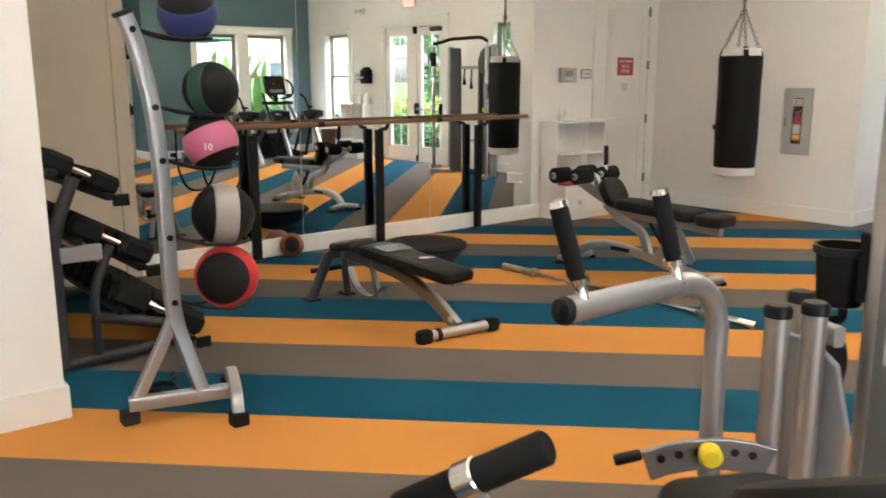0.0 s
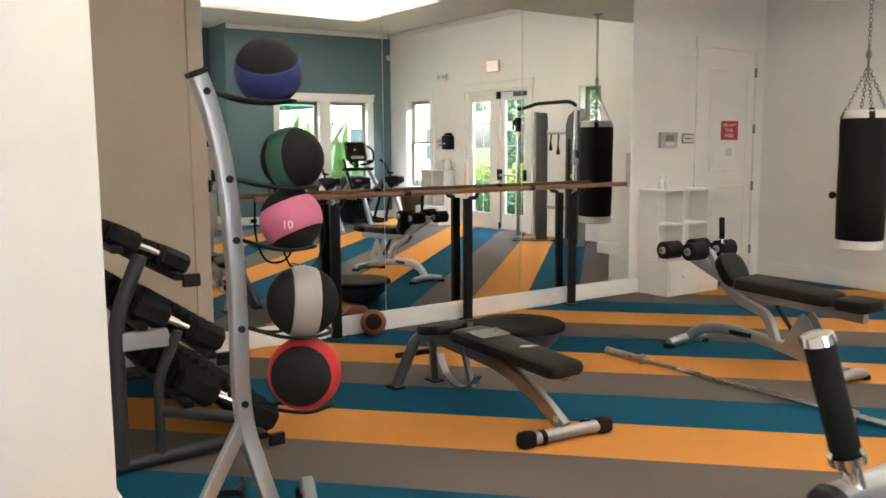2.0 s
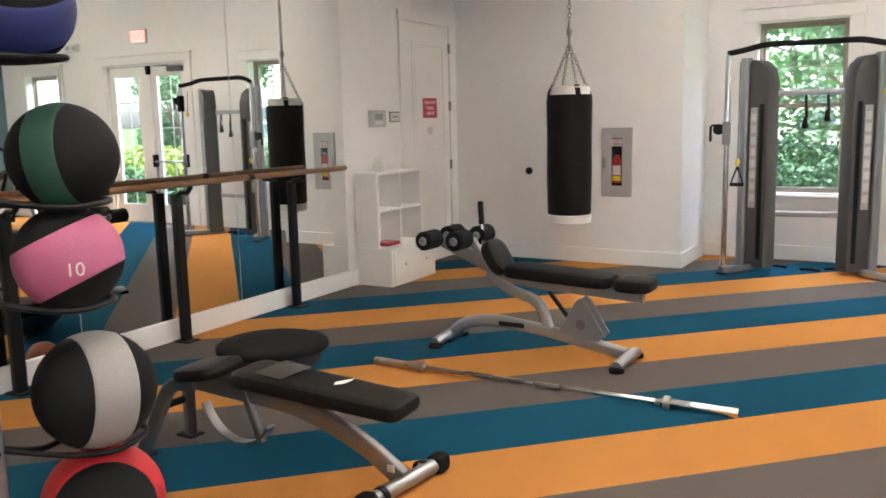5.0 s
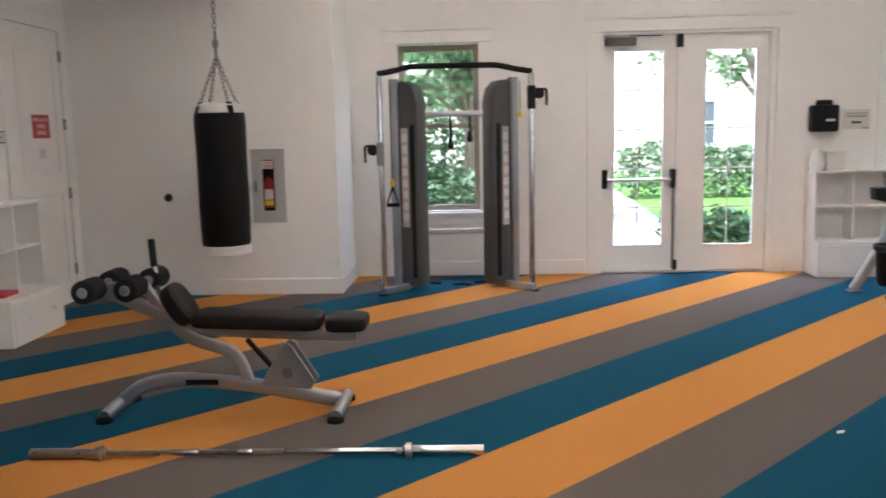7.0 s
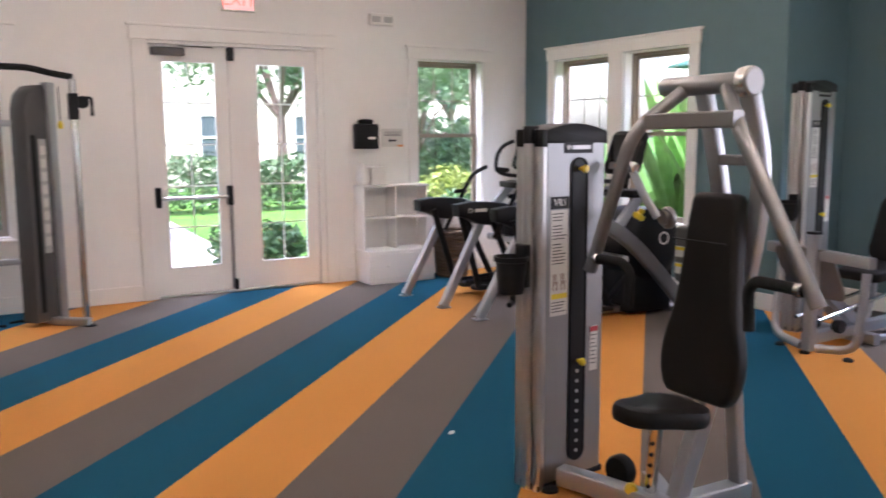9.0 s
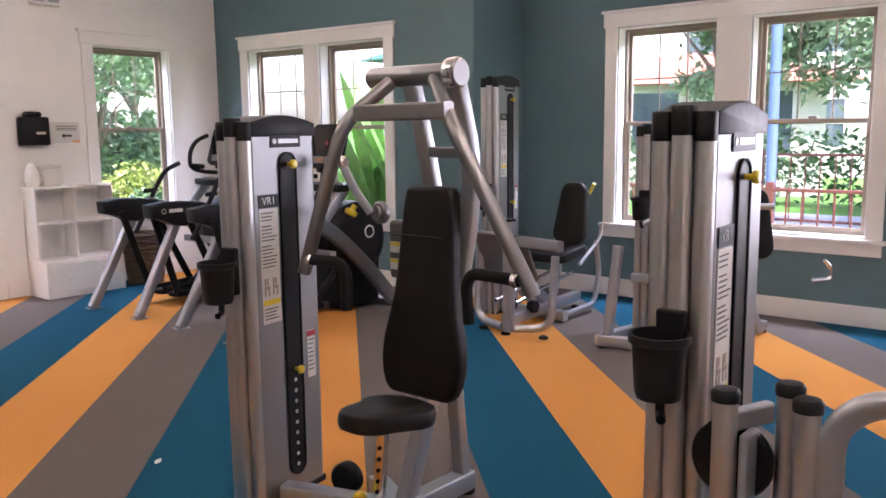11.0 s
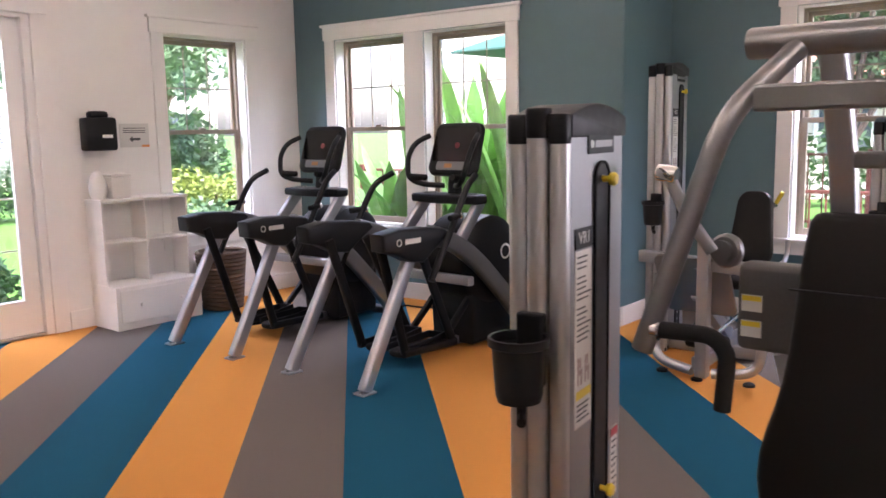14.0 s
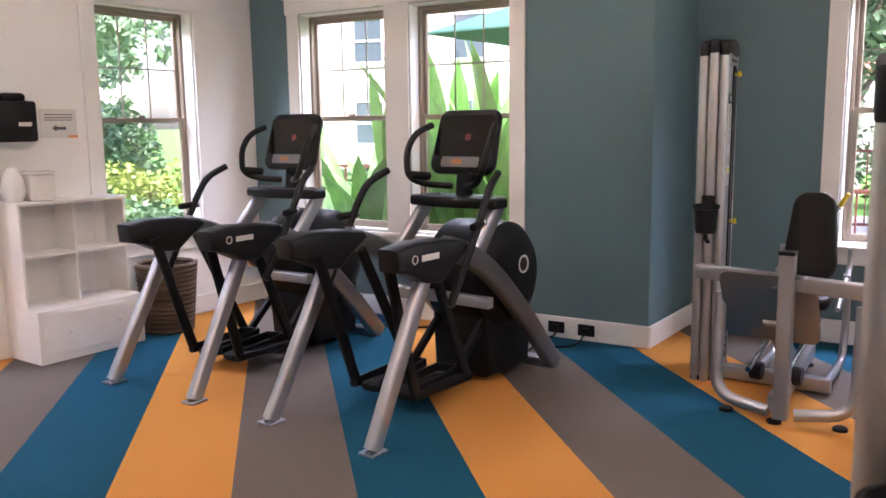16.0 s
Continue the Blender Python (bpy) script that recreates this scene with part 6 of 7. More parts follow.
    part("flywheel_cover", rod((1.37, 0.24, 0.60), (1.37, -0.24, 0.60), [(0, 0), (0.20, 0.0), (0.27, 0.015), (0.315, 0.06), (0.32, 0.12), (0.32, 0.36), (0.315, 0.42), (0.27, 0.465), (0.20, 0.48), (0, 0.48)], 40), BLACK, ob, "glossy black flywheel cover", True)
    for y in (-0.243, 0.243):
        part("cover_mark", rod((1.46, y - 0.001, 0.66), (1.46, y + 0.001, 0.66), [(0.042, 0), (0.055, 0), (0.055, 0.002), (0.042, 0.002)], 22), WHITE_P, ob)
    part("lower_shroud", prism([(1.16, 0.03), (1.60, 0.03), (1.62, 0.42), (1.52, 0.60), (1.20, 0.60), (1.14, 0.36)], -0.20, 0.20, "y", 0.03, seg=3), BLACK, ob, "", True)
    part("floor_beam", beam([(0.95, 0, 0.05), (1.68, 0, 0.04)], 0.12, 0.06), STEEL_D, ob, "", True)
    part("front_foot", beam([(1.66, -0.34, 0.028), (1.66, 0.34, 0.028)], 0.08, 0.055), STEEL_D, ob, "", True)
    part("cross_tube", beam([(0.98, -0.33, 0.52), (0.98, 0.33, 0.52)], 0.06, 0.06), STEEL, ob, "", True)
    part("accessory_tray", prism([(1.08, 0.30), (1.18, 0.31), (1.26, 0.24), (1.30, 0.10), (1.30, -0.10), (1.26, -0.24), (1.18, -0.31), (1.08, -0.30), (1.05, -0.16), (1.03, -0.06), (1.03, 0.06), (1.05, 0.16)], 1.015, 1.075, "z", 0.016, seg=3), BLACK, ob, "black tray with two wells", True)
    for s in (-1, 1):
        part("tray_well", lathe([(0.040, 0.0), (0.052, 0.0), (0.052, 0.008), (0.040, 0.008)], 20, m=pose(1.16, s * 0.19, 1.0755)), STEEL_D, ob, "", True)
    part("console_mast", beam([(1.20, 0, 1.05), (1.22, 0, 1.22)], 0.09, 0.07, up=(1, 0, 0), r=0.02), BLACK, ob, "", True)
    tilt = Matrix.Translation((1.235, 0, 1.375)) @ Matrix.Rotation(radians(-90), 4, "Z") @ Matrix.Rotation(radians(72), 4, "X")
    scr = part("console", placed(pad(0.44, 0.38, 0.06, 0.06, 0.95), tilt @ Matrix.Translation((0, 0, -0.03))), BLACK, ob, "black display console", True)
    part("display", placed(prism(rrect(0.38, 0.24, 0.02, 4), 0.0345, 0.037, "z"), tilt @ Matrix.Translation((0, 0.03, 0))), plain("console_screen_" + str(len(bpy.data.materials)), (0.012, 0.011, 0.011), 0.12), scr, "dark glossy display")
    part("display_badge", placed(lathe([(0, 0.0375), (0.022, 0.0375), (0.022, 0.039), (0, 0.039)], 20), tilt @ Matrix.Translation((0.03, 0.02, 0))), plain("badge_red_" + str(len(bpy.data.materials)), (0.30, 0.06, 0.06), 0.4), scr)
    part("key_panel", placed(prism(rrect(0.26, 0.06, 0.012, 4), 0.0345, 0.038, "z"), tilt @ Matrix.Translation((0, -0.125, 0))), STEEL_D, scr)
    part("warning_tag", placed(prism(rrect(0.07, 0.03, 0.004, 2), 0.0385, 0.040, "z"), tilt @ Matrix.Translation((-0.02, -0.125, 0))), plain("tag_orange_" + str(len(bpy.data.materials)), (0.5, 0.22, 0.08), 0.5), scr)
    return ob


tr = arc_trainer(pose(3.927, 2.81, 0, 0, 0, -2.5), "black and silver arc trainer with console facing the twin window")
arc_trainer(pose(3.919, 4.083, 0, 0, 0, 2.0), "black and silver arc trainer beside the cubby shelf")

# ---- functional trainer ----
ft = thing("functional_trainer", pose(0.386, 4.70, 0, 0, 0, 6), "silver dual-tower cable trainer standing before the window", "exercise machine")
for s in (-1, 1):
    # local: each tower is turned towards the middle
    tm = Matrix.Translation((s * 0.525, 0.10, 0)) @ Matrix.Rotation(radians(s * 32), 4, "Z")
    prof = [(0.0, 0.04), (0.0, 1.91), (0.02, 1.95), (0.10, 1.935), (0.17, 1.87), (0.205, 1.75), (0.21, 0.04)]
    shroud = prism([(-s * x, z) for x, z in prof], 0.0, 0.17, "y", 0.01)
    sh = part("shroud", placed(shroud, tm), IRON, ft, "dark grey curved tower shroud", True)
    part("stack_slot", placed(box(-s * 0.15 - 0.022, -s * 0.15 + 0.022, -0.005, -0.0005, 0.12, 1.55), tm), BLACK, sh)
    lb = part("exercise_chart", placed(box(-s * 0.065 - 0.036, -s * 0.065 + 0.036, -0.004, -0.0005, 0.60, 1.52), tm), GREY_L, sh, "printed exercise chart strip")
    for i in range(8):
        part("chart_box", placed(box(-s * 0.065 - 0.028, -s * 0.065 + 0.028, -0.0055, -0.0045, 0.66 + i * 0.105, 0.73 + i * 0.105), tm), LABEL, lb)
    part("edge_column", placed(sweep([(s * 0.045, 0.02, 0.03), (s * 0.045, 0.02, 1.97)], rrect(0.082, 0.085, 0.02, 4), up=(0, 1, 0)), tm), STEEL, ft, "silver edge column", True)
    part("rear_column", placed(sweep([(s * 0.03, 0.13, 0.03), (s * 0.03, 0.13, 1.90)], rrect(0.05, 0.07, 0.015, 3), up=(0, 1, 0)), tm), BLACK, ft, "", True)
    gx, gy = s * 0.69, -0.10
    part("guide_column", rod((gx, gy, 0.03), (gx, gy, 1.99), [(0, 0), (0.027, 0), (0.027, 1.96), (0, 1.96)], 16), CHROME, ft, "chromed pulley column", True)
    zc = 1.30 if s < 0 else 1.78
    car = part("pulley_carriage", box(gx - 0.035, gx + 0.035, gy - 0.035, gy + 0.035, zc - 0.11, zc + 0.10, 0.008), BLACK if s > 0 else STEEL_D, ft, "sliding pulley carriage")
    part("pulley", rod((gx + s * 0.07, gy - 0.012, zc + 0.03), (gx + s * 0.07, gy + 0.012, zc + 0.03), [(0, 0), (0.048, 0), (0.05, 0.004), (0.042, 0.012), (0.05, 0.02), (0.048, 0.024), (0, 0.024)], 20), BLACK, car, "", True)
    part("carriage_handle", tube([(gx + s * 0.03, gy, zc + 0.06), (gx + s * 0.14, gy, zc + 0.07), (gx + s * 0.14, gy, zc - 0.08)], 0.012, 10, 0.03), BLACK, car, "", True)
    cx = gx - s * 0.10
    part("cable", tube([(cx, gy + 0.02, 1.05 if s < 0 else 1.65), (cx, gy + 0.04, 1.93)], 0.004, 6), BLACK, ft)
    part("cable_stop", rod((cx, gy + 0.02, 1.00 if s < 0 else 1.60), (cx, gy + 0.02, 1.06 if s < 0 else 1.66), [(0, 0), (0.018, 0), (0.022, 0.03), (0.012, 0.06), (0, 0.06)], 12), YELLOW, ft, "yellow and black cable stop", True)
    if s < 0:
        part("strap_handle", tube([(cx, gy + 0.02, 0.99), (cx - 0.055, gy + 0.02, 0.83), (cx + 0.055, gy + 0.02, 0.83), (cx, gy + 0.02, 0.99)], 0.009, 8), BLACK, ft, "black strap handle")
        part("strap_grip", grip((cx - 0.06, gy + 0.02, 0.825), (cx + 0.06, gy + 0.02, 0.825), 0.017), FOAM, ft, "", True)
    part("base_arm", beam([(s * 0.70, -0.16, 0.035), (s * 0.50, 0.02, 0.035), (s * 0.42, 0.28, 0.035)], 0.07, 0.06, 0.06), STEEL, ft, "", True)
    part("rubber_foot", lathe([(0, 0), (0.045, 0), (0.045, 0.012), (0, 0.014)], 14, m=pose(s * 0.70, -0.16, 0)), RUBBER, ft)
part("pull_up_bar", tube([(-0.69, -0.11, 2.005), (-0.55, -0.02, 2.035), (-0.40, 0.0, 2.075), (0.40, 0.0, 2.075), (0.55, -0.02, 2.035), (0.69, -0.11, 2.005)], 0.026, 14, 0.10), FOAM, ft, "black arched pull-up bar", True)
part("cross_member", beam([(-0.42, 0.14, 1.645), (0.42, 0.14, 1.645)], 0.04, 0.05), STEEL, ft, "", True)
part("cross_member", beam([(-0.42, 0.14, 0.54), (0.42, 0.14, 0.54)], 0.04, 0.05), STEEL, ft, "", True)
for x, z in ((-0.04, 1.38), (0.14, 1.44)):
    part("hanging_rope", tube([(x, 0.11, 1.62), (x + 0.01, 0.10, z + 0.04), (x, 0.10, z)], 0.012, 8), BLACK, ft, "", True)
    part("rope_end", rod((x, 0.10, z + 0.05), (x, 0.10, z - 0.06), [(0, 0), (0.016, 0.004), (0.022, 0.05), (0.03, 0.085), (0.022, 0.108), (0, 0.11)], 14), BLACK, ft, "black rubber rope end", True)
for x, y in ((0.12, 4.98), (0.42, 4.92), (0.62, 5.02)):
    st = part("floor_strap", tube([(x - 0.09, y, 0.012), (x, y + 0.04, 0.012), (x + 0.08, y - 0.02, 0.012)], 0.012, 8, 0.03), RUBBER, smooth=True)
    tagged(st, "black strap lying on the carpet under the cable trainer", "strap", "straps on the carpet")

# ---- adjustable bench ----
be = thing("adjustable_bench", pose(-0.355, -0.775, 0) @ Matrix.Diagonal((1.05, 1, 1, 1)), "adjustable weight bench with torn black vinyl pads", "bench")
part("front_foot", rod((-0.01, -0.23, 0.04), (0.03, 0.23, 0.04), [(0, 0), (0.031, 0.0), (0.031, 0.46), (0, 0.46)], 18), STEEL, be, "silver foot tube", True)
for y in (-0.23, 0.23):
    x = -0.01 + 0.02 * (y + 0.23) / 0.23
    part("rubber_foot", placed(pad(0.075, 0.10, 0.08, 0.03), pose(x, y, 0.0)), RUBBER, be, "black rubber foot", True)
for y in (-0.16, 0.13):
    part("foot_ring", rod((0.0, y, 0.04), (0.002, y + 0.03, 0.04), [(0.032, 0), (0.037, 0.003), (0.037, 0.027), (0.032, 0.03)], 18), BLACK, be, "", True)
part("main_beam", beam([(0.0, 0.0, 0.06), (-0.16, -0.02, 0.18), (-0.42, -0.06, 0.30), (-0.95, -0.11, 0.345)], 0.05, 0.075, 0.14, r=0.01), STEEL_D, be, "grey bowed spine", True)
part("flag_sticker", box(-0.055, -0.015, -0.031, -0.0265, 0.085, 0.115), LABEL, be)
for s in (-1, 1):
    part("rear_leg", beam([(-0.95, -0.11 + s * 0.03, 0.34), (-1.08, -0.11 + s * 0.05, 0.33), (-1.18, -0.11 + s * 0.14, 0.012)], 0.045, 0.06, 0.09, r=0.01), STEEL_D, be, "grey bent rear leg", True)
    part("rear_foot", box(-1.235, -1.135, -0.11 + s * 0.14 - 0.04, -0.11 + s * 0.14 + 0.04, 0.0, 0.012, 0.003), RUBBER, be)
part("transport_grip", grip((-1.16, -0.26, 0.205), (-1.12, -0.05, 0.215), 0.017), FOAM, be, "", True)
arc_pts = [(-0.74 + 0.20 * math.cos(radians(a)), -0.10, 0.30 + 0.20 * math.sin(radians(a))) for a in range(195, 331, 15)]
part("adjust_arc", beam(arc_pts, 0.012, 0.05, up=(0, 1, 0), r=0.004), STEEL_D, be, "curved angle-setting plate", True)
part("support_strut", beam([(-0.72, -0.10, 0.38), (-0.62, -0.10, 0.12)], 0.03, 0.035), STEEL_D, be)
part("back_frame", beam([(-0.94, -0.10, 0.385), (0.02, -0.02, 0.32)], 0.06, 0.03), STEEL_D, be)
part("back_pad", placed(pad(0.26, 0.78, 0.065, 0.05, 0.92), Matrix.Translation((-0.33, -0.05, 0.355)) @ Matrix.Rotation(radians(-85.5), 4, "Z") @ Matrix.Rotation(radians(-4.0), 4, "X")), VINYL, be, "worn black vinyl back pad", True)
part("seat_pad", placed(pad(0.26, 0.23, 0.06, 0.06), Matrix.Translation((-0.90, -0.10, 0.375)) @ Matrix.Rotation(radians(-85.5), 4, "Z") @ Matrix.Rotation(radians(10), 4, "X")), VINYL, be, "black vinyl seat pad", True)
tear = prism([(-0.05, -0.012), (-0.01, -0.022), (0.03, -0.01), (0.06, 0.004), (0.02, 0.010), (-0.03, 0.012)], 0, 0.0015, "z")
part("tear", placed(tear, Matrix.Translation((-0.24, -0.03, 0.4275)) @ Matrix.Rotation(radians(4), 4, "Y") @ Matrix.Rotation(radians(70), 4, "Z")), LABEL, be, "pale tear in the vinyl")
part("patch_tape", placed(box(-0.07, 0.07, -0.1, 0.1, 0, 0.0015), Matrix.Translation((-0.52, -0.06, 0.4445)) @ Matrix.Rotation(radians(4), 4, "Y")), mat("worn_vinyl_patch", (0.05, 0.045, 0.04), 0.3, scale=60, vary=0.3), be)

# ---- decline ab bench ----
ab = thing("ab_bench", pose(-0.645, 1.295, 0), "silver decline sit-up bench with black pads and rollers", "bench")
def abw(x, y, z):
    return (x + 0.62, y - 1.27, z)
part("base_beam", beam([abw(-1.33, 1.27, 0.03), abw(-1.22, 1.27, 0.14), abw(-1.02, 1.27, 0.185), abw(-0.6, 1.27, 0.15), abw(-0.10, 1.27, 0.06)], 0.06, 0.075, 0.12, r=0.02), STEEL, ab, "silver bowed base beam", True)
part("base_mark", box(*[v for p in zip(abw(-0.94, 1.237, 0.155), abw(-0.76, 1.2385, 0.185)) for v in p]), BLACK, ab)
for xa, ya, yb in ((-1.335, 1.09, 1.45), (-0.10, 1.09, 1.45)):
    part("foot_tube", tube([abw(xa, ya, 0.03), abw(xa + 0.02, (ya + yb) / 2, 0.06), abw(xa, yb, 0.03)], 0.034, 14, 0.08), STEEL, ab, "", True)
    for y in (ya, yb):
        part("rubber_foot", lathe([(0, 0), (0.045, 0), (0.045, 0.02), (0.03, 0.028), (0, 0.028)], 16, m=Matrix.Translation(abw(xa, y, 0))), RUBBER, ab, "", True)
tri_ = [(-0.15, 0.0), (-0.03, 0.215), (0.0, 0.235), (0.03, 0.215), (0.15, 0.02), (0.12, -0.02), (-0.12, -0.0)]
for y in (1.225, 1.315):
    g = part("gusset_plate", prism(tri_, 0, 0.012, "y", 0.003), STEEL, ab, "triangular silver gusset", m=pose(*abw(-0.375, y - 0.006, 0.155)))
    part("gusset_hole", rod((0.0, -0.0005 if y < 1.27 else 0.0125, 0.07), (0.0, -0.002 if y < 1.27 else 0.014, 0.07), [(0, 0), (0.03, 0), (0.03, 0.0015), (0, 0.0015)], 18), STEEL_D, g)
part("top_beam", beam([abw(-1.38, 1.27, 0.685), abw(-1.05, 1.27, 0.54), abw(-0.80, 1.27, 0.455), abw(0.0, 1.27, 0.42)], 0.055, 0.07, 0.16, r=0.015), STEEL, ab, "silver upper beam", True)
part("strut", beam([abw(-1.02, 1.27, 0.50), abw(-0.90, 1.27, 0.40), abw(-0.66, 1.27, 0.33), abw(-0.60, 1.27, 0.16)], 0.05, 0.06, 0.08), STEEL, ab, "", True)
part("gas_spring", tube([abw(-0.60, 1.27, 0.40), abw(-0.45, 1.27, 0.22)], 0.014, 10), BLACK, ab, "", True)
part("back_pad", placed(pad(0.26, 0.70, 0.075, 0.07), Matrix.Translation(abw(-0.53, 1.27, 0.475)) @ Matrix.Rotation(radians(-90), 4, "Z") @ Matrix.Rotation(radians(-2), 4, "X")), VINYL, ab, "long black vinyl pad", True)
part("head_pad", placed(pad(0.25, 0.22, 0.075, 0.06), Matrix.Translation(abw(-0.05, 1.27, 0.455)) @ Matrix.Rotation(radians(-90), 4, "Z")), VINYL, ab, "black vinyl head pad", True)
part("seat_pad", placed(pad(0.24, 0.24, 0.08, 0.09), Matrix.Translation(abw(-0.99, 1.27, 0.575)) @ Matrix.Rotation(radians(-90), 4, "Z") @ Matrix.Rotation(radians(-58), 4, "X")), VINYL, ab, "black vinyl hip pad", True)
for x, z in ((-1.375, 0.705), (-1.15, 0.715)):
    part("roller_pin", tube([abw(x, 1.02, z), abw(x, 1.52, z)], 0.012, 10), CHROME, ab)
    capped(abw(x, 1.04, z), abw(x, 1.20, z), 0.062, ab)
    capped(abw(x, 1.34, z), abw(x, 1.50, z), 0.062, ab)
part("roller_beam", beam([abw(-1.37, 1.27, 0.69), abw(-1.15, 1.27, 0.71), abw(-1.05, 1.27, 0.55)], 0.045, 0.05, 0.04), STEEL, ab, "", True)
part("hand_post", tube([abw(-1.10, 1.35, 0.62), abw(-1.12, 1.36, 0.80)], 0.014, 12), CHROME, ab, "", True)
part("hand_grip", grip(abw(-1.12, 1.36, 0.79), abw(-1.13, 1.365, 0.94), 0.019), FOAM, ab, "black hand grip", True)

# ---- medicine ball rack ----
rk = thing("ball_rack", pose(-0.33, -2.45, 0), "silver upright medicine ball rack with black wire cradles", "rack")
def rkw(x, y, z):
    return (x + 0.33, y + 2.45, z)
SPINE = ((-0.27, -2.555, 1.70), (-0.275, -2.52, 1.61), (-0.28, -2.465, 1.36), (-0.28, -2.447, 1.10), (-0.28, -2.44, 0.84), (-0.28, -2.442, 0.55), (-0.275, -2.43, 0.40), (-0.215, -2.37, 0.14), (-0.205, -2.355, 0.085))


def spine_y(z):
    for (_, y0, z0), (_, y1, z1) in zip(SPINE, SPINE[1:]):
        if z1 <= z <= z0:
            return y1 + (y0 - y1) * (z - z1) / (z0 - z1)
    return SPINE[0][1]


part("spine", beam([rkw(*q) for q in SPINE], 0.06, 0.06, 0.15, up=(1, 0, 0), r=0.008), STEEL, rk, "curved silver spine", True)
part("spine_cap", placed(box(-0.034, 0.034, -0.034, 0.034, 0, 0.02, 0.006), pose(*rkw(-0.269, -2.557, 1.698), 22, 0, 0)), BLACK, rk)
part("brace", beam([rkw(-0.272, -2.44, 0.43), rkw(-0.278, -2.62, 0.10)], 0.045, 0.05), STEEL, rk, "", True)
part("base_bar", beam([rkw(-0.28, -2.655, 0.085), rkw(-0.165, -2.22, 0.085)], 0.055, 0.06), STEEL, rk, "", True)
part("cross_foot", beam([rkw(0.025, -2.295, 0.03), rkw(-0.005, -2.285, 0.10), rkw(-0.10, -2.25, 0.125), rkw(-0.25, -2.195, 0.125), rkw(-0.36, -2.155, 0.10), rkw(-0.39, -2.145, 0.03)], 0.05, 0.055, 0.06), STEEL, rk, "", True)
for x, y in ((0.025, -2.295), (-0.39, -2.145), (-0.28, -2.655)):
    part("rubber_foot", box(*[v for p in zip(rkw(x - 0.035, y - 0.035, 0.0), rkw(x + 0.035, y + 0.035, 0.06)) for v in p], 0.006), RUBBER, rk)
BALLS = (((-0.215, -2.318, 1.718), 0.120, (0.018, 0.028, 0.14), "blue", (0.50, -0.25, 0.83)), ((-0.215, -2.236, 1.407), 0.116, (0.02, 0.075, 0.05), "green", (0.8, 0.45, 0.1)),
         ((-0.205, -2.252, 1.186), 0.115, (0.50, 0.13, 0.24), "pink", (-0.35, -0.25, 0.9)), ((-0.205, -2.215, 0.875), 0.134, (0.33, 0.31, 0.29), "grey", (0.25, 1.0, -0.08)), ((-0.220, -2.209, 0.595), 0.139, (0.50, 0.02, 0.025), "red", (0.82, -0.55, 0.12)))
for c, r, col, cn, ax in BALLS:
    med_ball("medicine_ball", c, r, mat(cn + "_rubber", col, 0.5, scale=200, vary=0.12, bump=0.25, bump_scale=260), "black and " + cn + " rubber medicine ball on the rack", ax, {"blue": 0.42, "green": 0.32, "pink": 0.52, "grey": 0.38, "red": 0.58}[cn])
    zz = c[2] - r * 0.86
    sy = spine_y(zz + 0.03)
    k = r / 0.135
    cr = part("cradle", tube([rkw(-0.28, sy + 0.025, zz + 0.03), rkw(c[0] - 0.05 * k, c[1] - 0.12 * k, zz), rkw(c[0] - 0.10 * k, c[1] + 0.02, zz - 0.006), rkw(c[0] - 0.03, c[1] + 0.11 * k, zz), rkw(c[0] + 0.07 * k, c[1] + 0.09 * k, zz), rkw(c[0] + 0.10 * k, c[1] - 0.03, zz - 0.006), rkw(c[0] + 0.03, c[1] - 0.11 * k, zz), rkw(-0.26, sy + 0.025, zz + 0.03)], 0.007, 8, 0.04), BLACK, rk, "black wire ball cradle", True)
    part("bolt", rod(rkw(-0.249, sy, zz + 0.03), rkw(-0.237, sy, zz + 0.03), [(0, 0), (0.014, 0), (0.013, 0.009), (0, 0.011)], 12), BLACK, rk, "", True)
pinkball = [o for o in bpy.data.objects if o.name == "medicine_ball.002"][0]
wm = pinkball.matrix_world.inverted() @ Matrix.Translation((-0.205 + 0.1005, -2.252 - 0.0565, 1.186 - 0.011)) @ Matrix.Rotation(radians(61), 4, "Z") @ Matrix.Rotation(radians(85), 4, "X")
writing("weight_number", "10", 0.04, wm, WHITE_P, pinkball, 0.002)

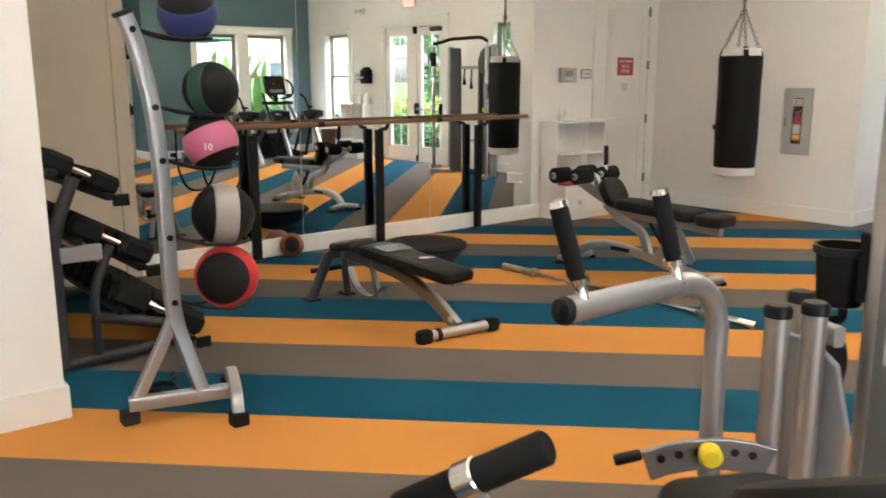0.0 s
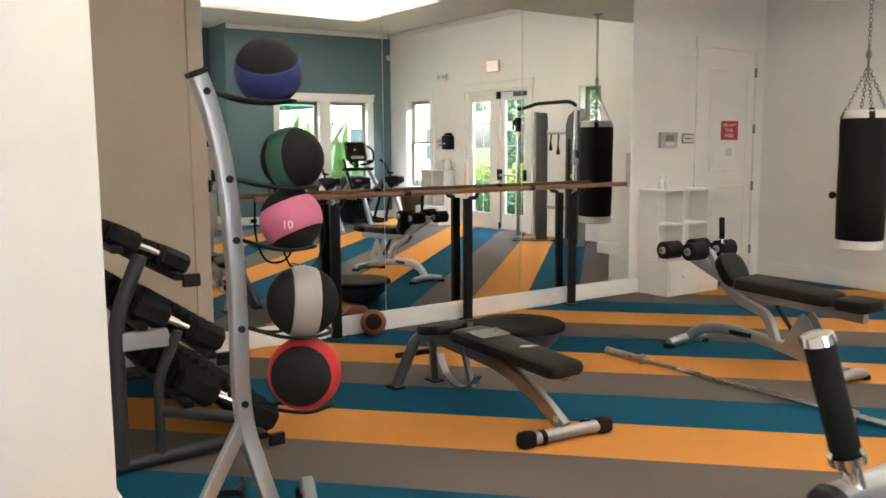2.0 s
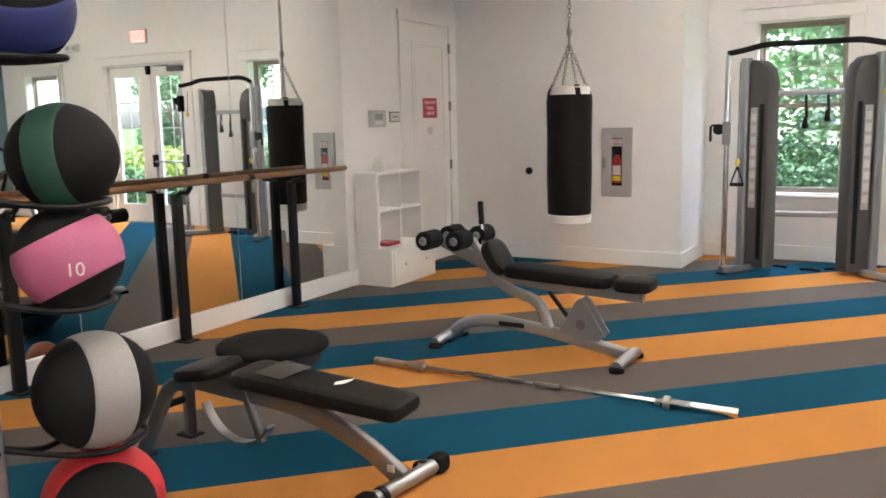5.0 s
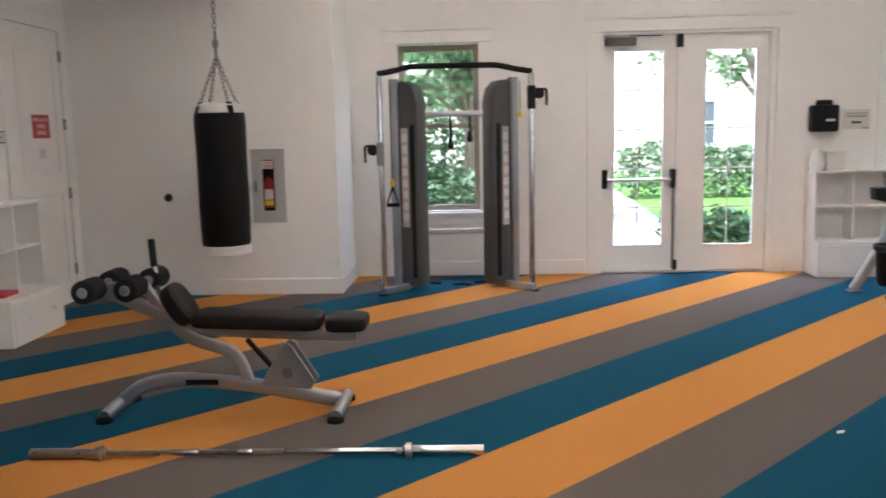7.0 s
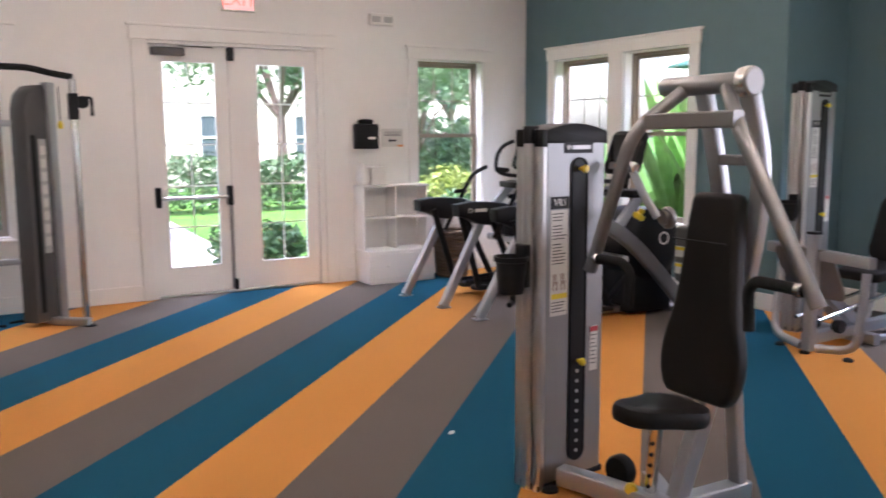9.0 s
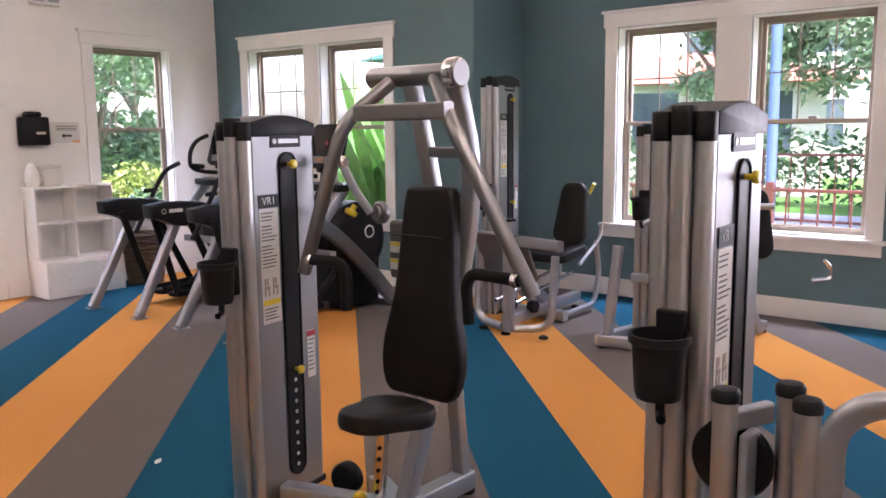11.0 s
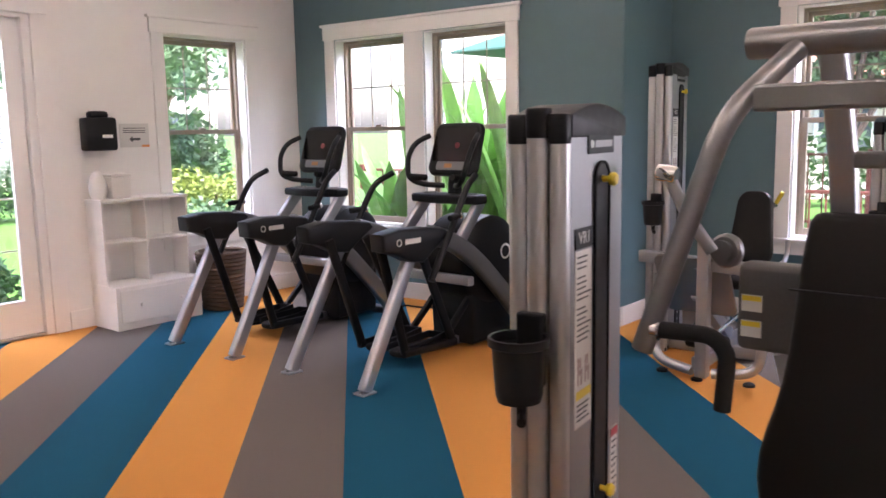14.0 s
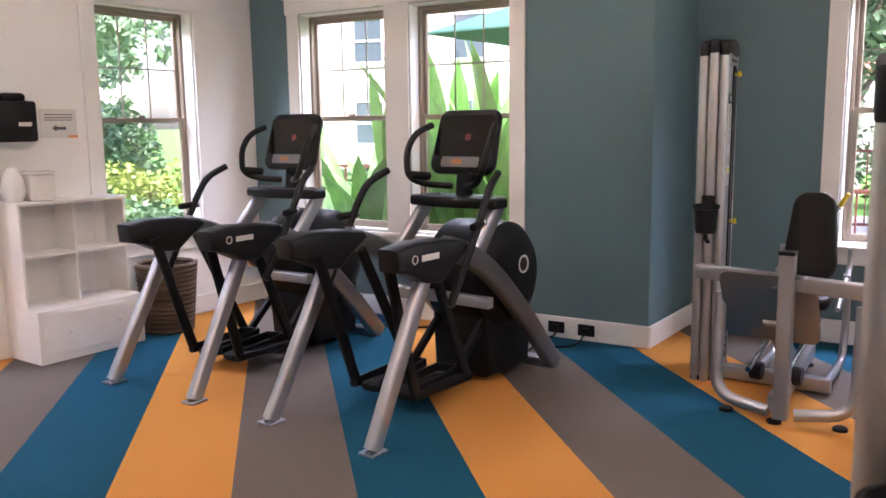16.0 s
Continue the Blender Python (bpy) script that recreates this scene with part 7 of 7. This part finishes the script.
# ---- dumbbell rack ----
dr = thing("dumbbell_rack", pose(-1.15, -2.75, 0), "dark three-tier rack for dumbbells along the wall", "rack")
def drw(x, y, z):
    return (x + 1.15, y + 2.75, z)
TIERS = (((-2.70, 1.085), (-2.36, 0.90)), ((-2.62, 0.74), (-2.22, 0.515)), ((-2.44, 0.36), (-1.975, 0.075)))
# charcoal is the dark frame plus painted-in shade from the projecting wall
for x in (-1.14, -2.60):
    part("back_post", tube([drw(x, -2.70, 0.03), drw(x, -2.70, 0.70), drw(x, -2.58, 0.98)], 0.034, 14, 0.12), CHARCOAL, dr, "dark back post", True)
    part("mid_post", tube([drw(x, -2.53, 0.05), drw(x, -2.53, 0.40), drw(x, -2.43, 0.62)], 0.024, 12, 0.08), CHARCOAL, dr, "", True)
    part("foot_rail", tube([drw(x, -2.74, 0.03), drw(x, -2.05, 0.06)], 0.03, 12), CHARCOAL, dr, "", True)
    part("front_strut", tube([drw(x, -2.53, 0.26), drw(x, -2.10, 0.14)], 0.03, 12), CHARCOAL, dr, "", True)
    part("name_plate", box(*[v for p in zip(drw(x - 0.012, -2.68, 0.56), drw(x + 0.036, -2.48, 0.64)) for v in p], 0.006), STEEL, dr, "silver name plate")
for (y0, z0), (y1, z1) in TIERS:
    d = Vector((0, y1 - y0, z1 - z0)).normalized()
    nrm = Vector((0, -d.z, d.y))
    for f in (0.12, 0.88):
        c = Vector((0, y0 + (y1 - y0) * f, z0 + (z1 - z0) * f)) - nrm * 0.055
        part("tier_rail", beam([drw(-1.08, c.y, c.z), drw(-2.72, c.y, c.z)], 0.05, 0.03), BLACK, dr)
    e = Vector((0, y1, z1)) - nrm * 0.05
    part("rail_end", box(*[v for p in zip(drw(-1.10, e.y - 0.03, e.z - 0.03), drw(-1.07, e.y + 0.05, e.z + 0.03)) for v in p], 0.006), BLACK, dr)


def dumbbell(r, L):
    ob = thing("dumbbell", Matrix.Identity(4), "black rubber hexagonal dumbbell with chromed handle", "dumbbell", "dumbbells on the rack")
    hl = L * 0.36
    for s in (-1, 1):
        hd = rod((0, 0, s * (L / 2 - hl)), (0, 0, s * L / 2), [(0, 0), (r * 0.8, 0), (r, 0.012), (r, hl - 0.012), (r * 0.8, hl), (0, hl)], 6)
        part("head", hd, RUBBER, ob, "black rubber head")
    part("handle", lathe([(0, -L / 2 + hl), (0.0145, -L / 2 + hl), (0.017, 0), (0.0145, L / 2 - hl), (0, L / 2 - hl)], 14), CHROME, ob, "chromed handle", True)
    return ob


for ti, ((y0, z0), (y1, z1)) in enumerate(TIERS):
    d = Vector((0, y1 - y0, z1 - z0))
    L = d.length * 0.97
    r = (0.050, 0.062, 0.072)[ti]
    q = d.normalized()
    nrm = Vector((0, -q.z, q.y))
    base = None
    step = (0.125, 0.15, 0.165)[ti]
    for i in range(int(1.5 / step)):
        c = Vector((-1.185 - i * step, (y0 + y1) / 2, (z0 + z1) / 2)) + nrm * (r * 0.87 - 0.040)
        m = Matrix.Translation(c) @ q.to_track_quat("Z", "Y").to_matrix().to_4x4() @ Matrix.Rotation(radians(30), 4, "Z")
        if base is None:
            base = dumbbell(r, L)
            base.matrix_world = m
        else:
            copy_thing(base, m)
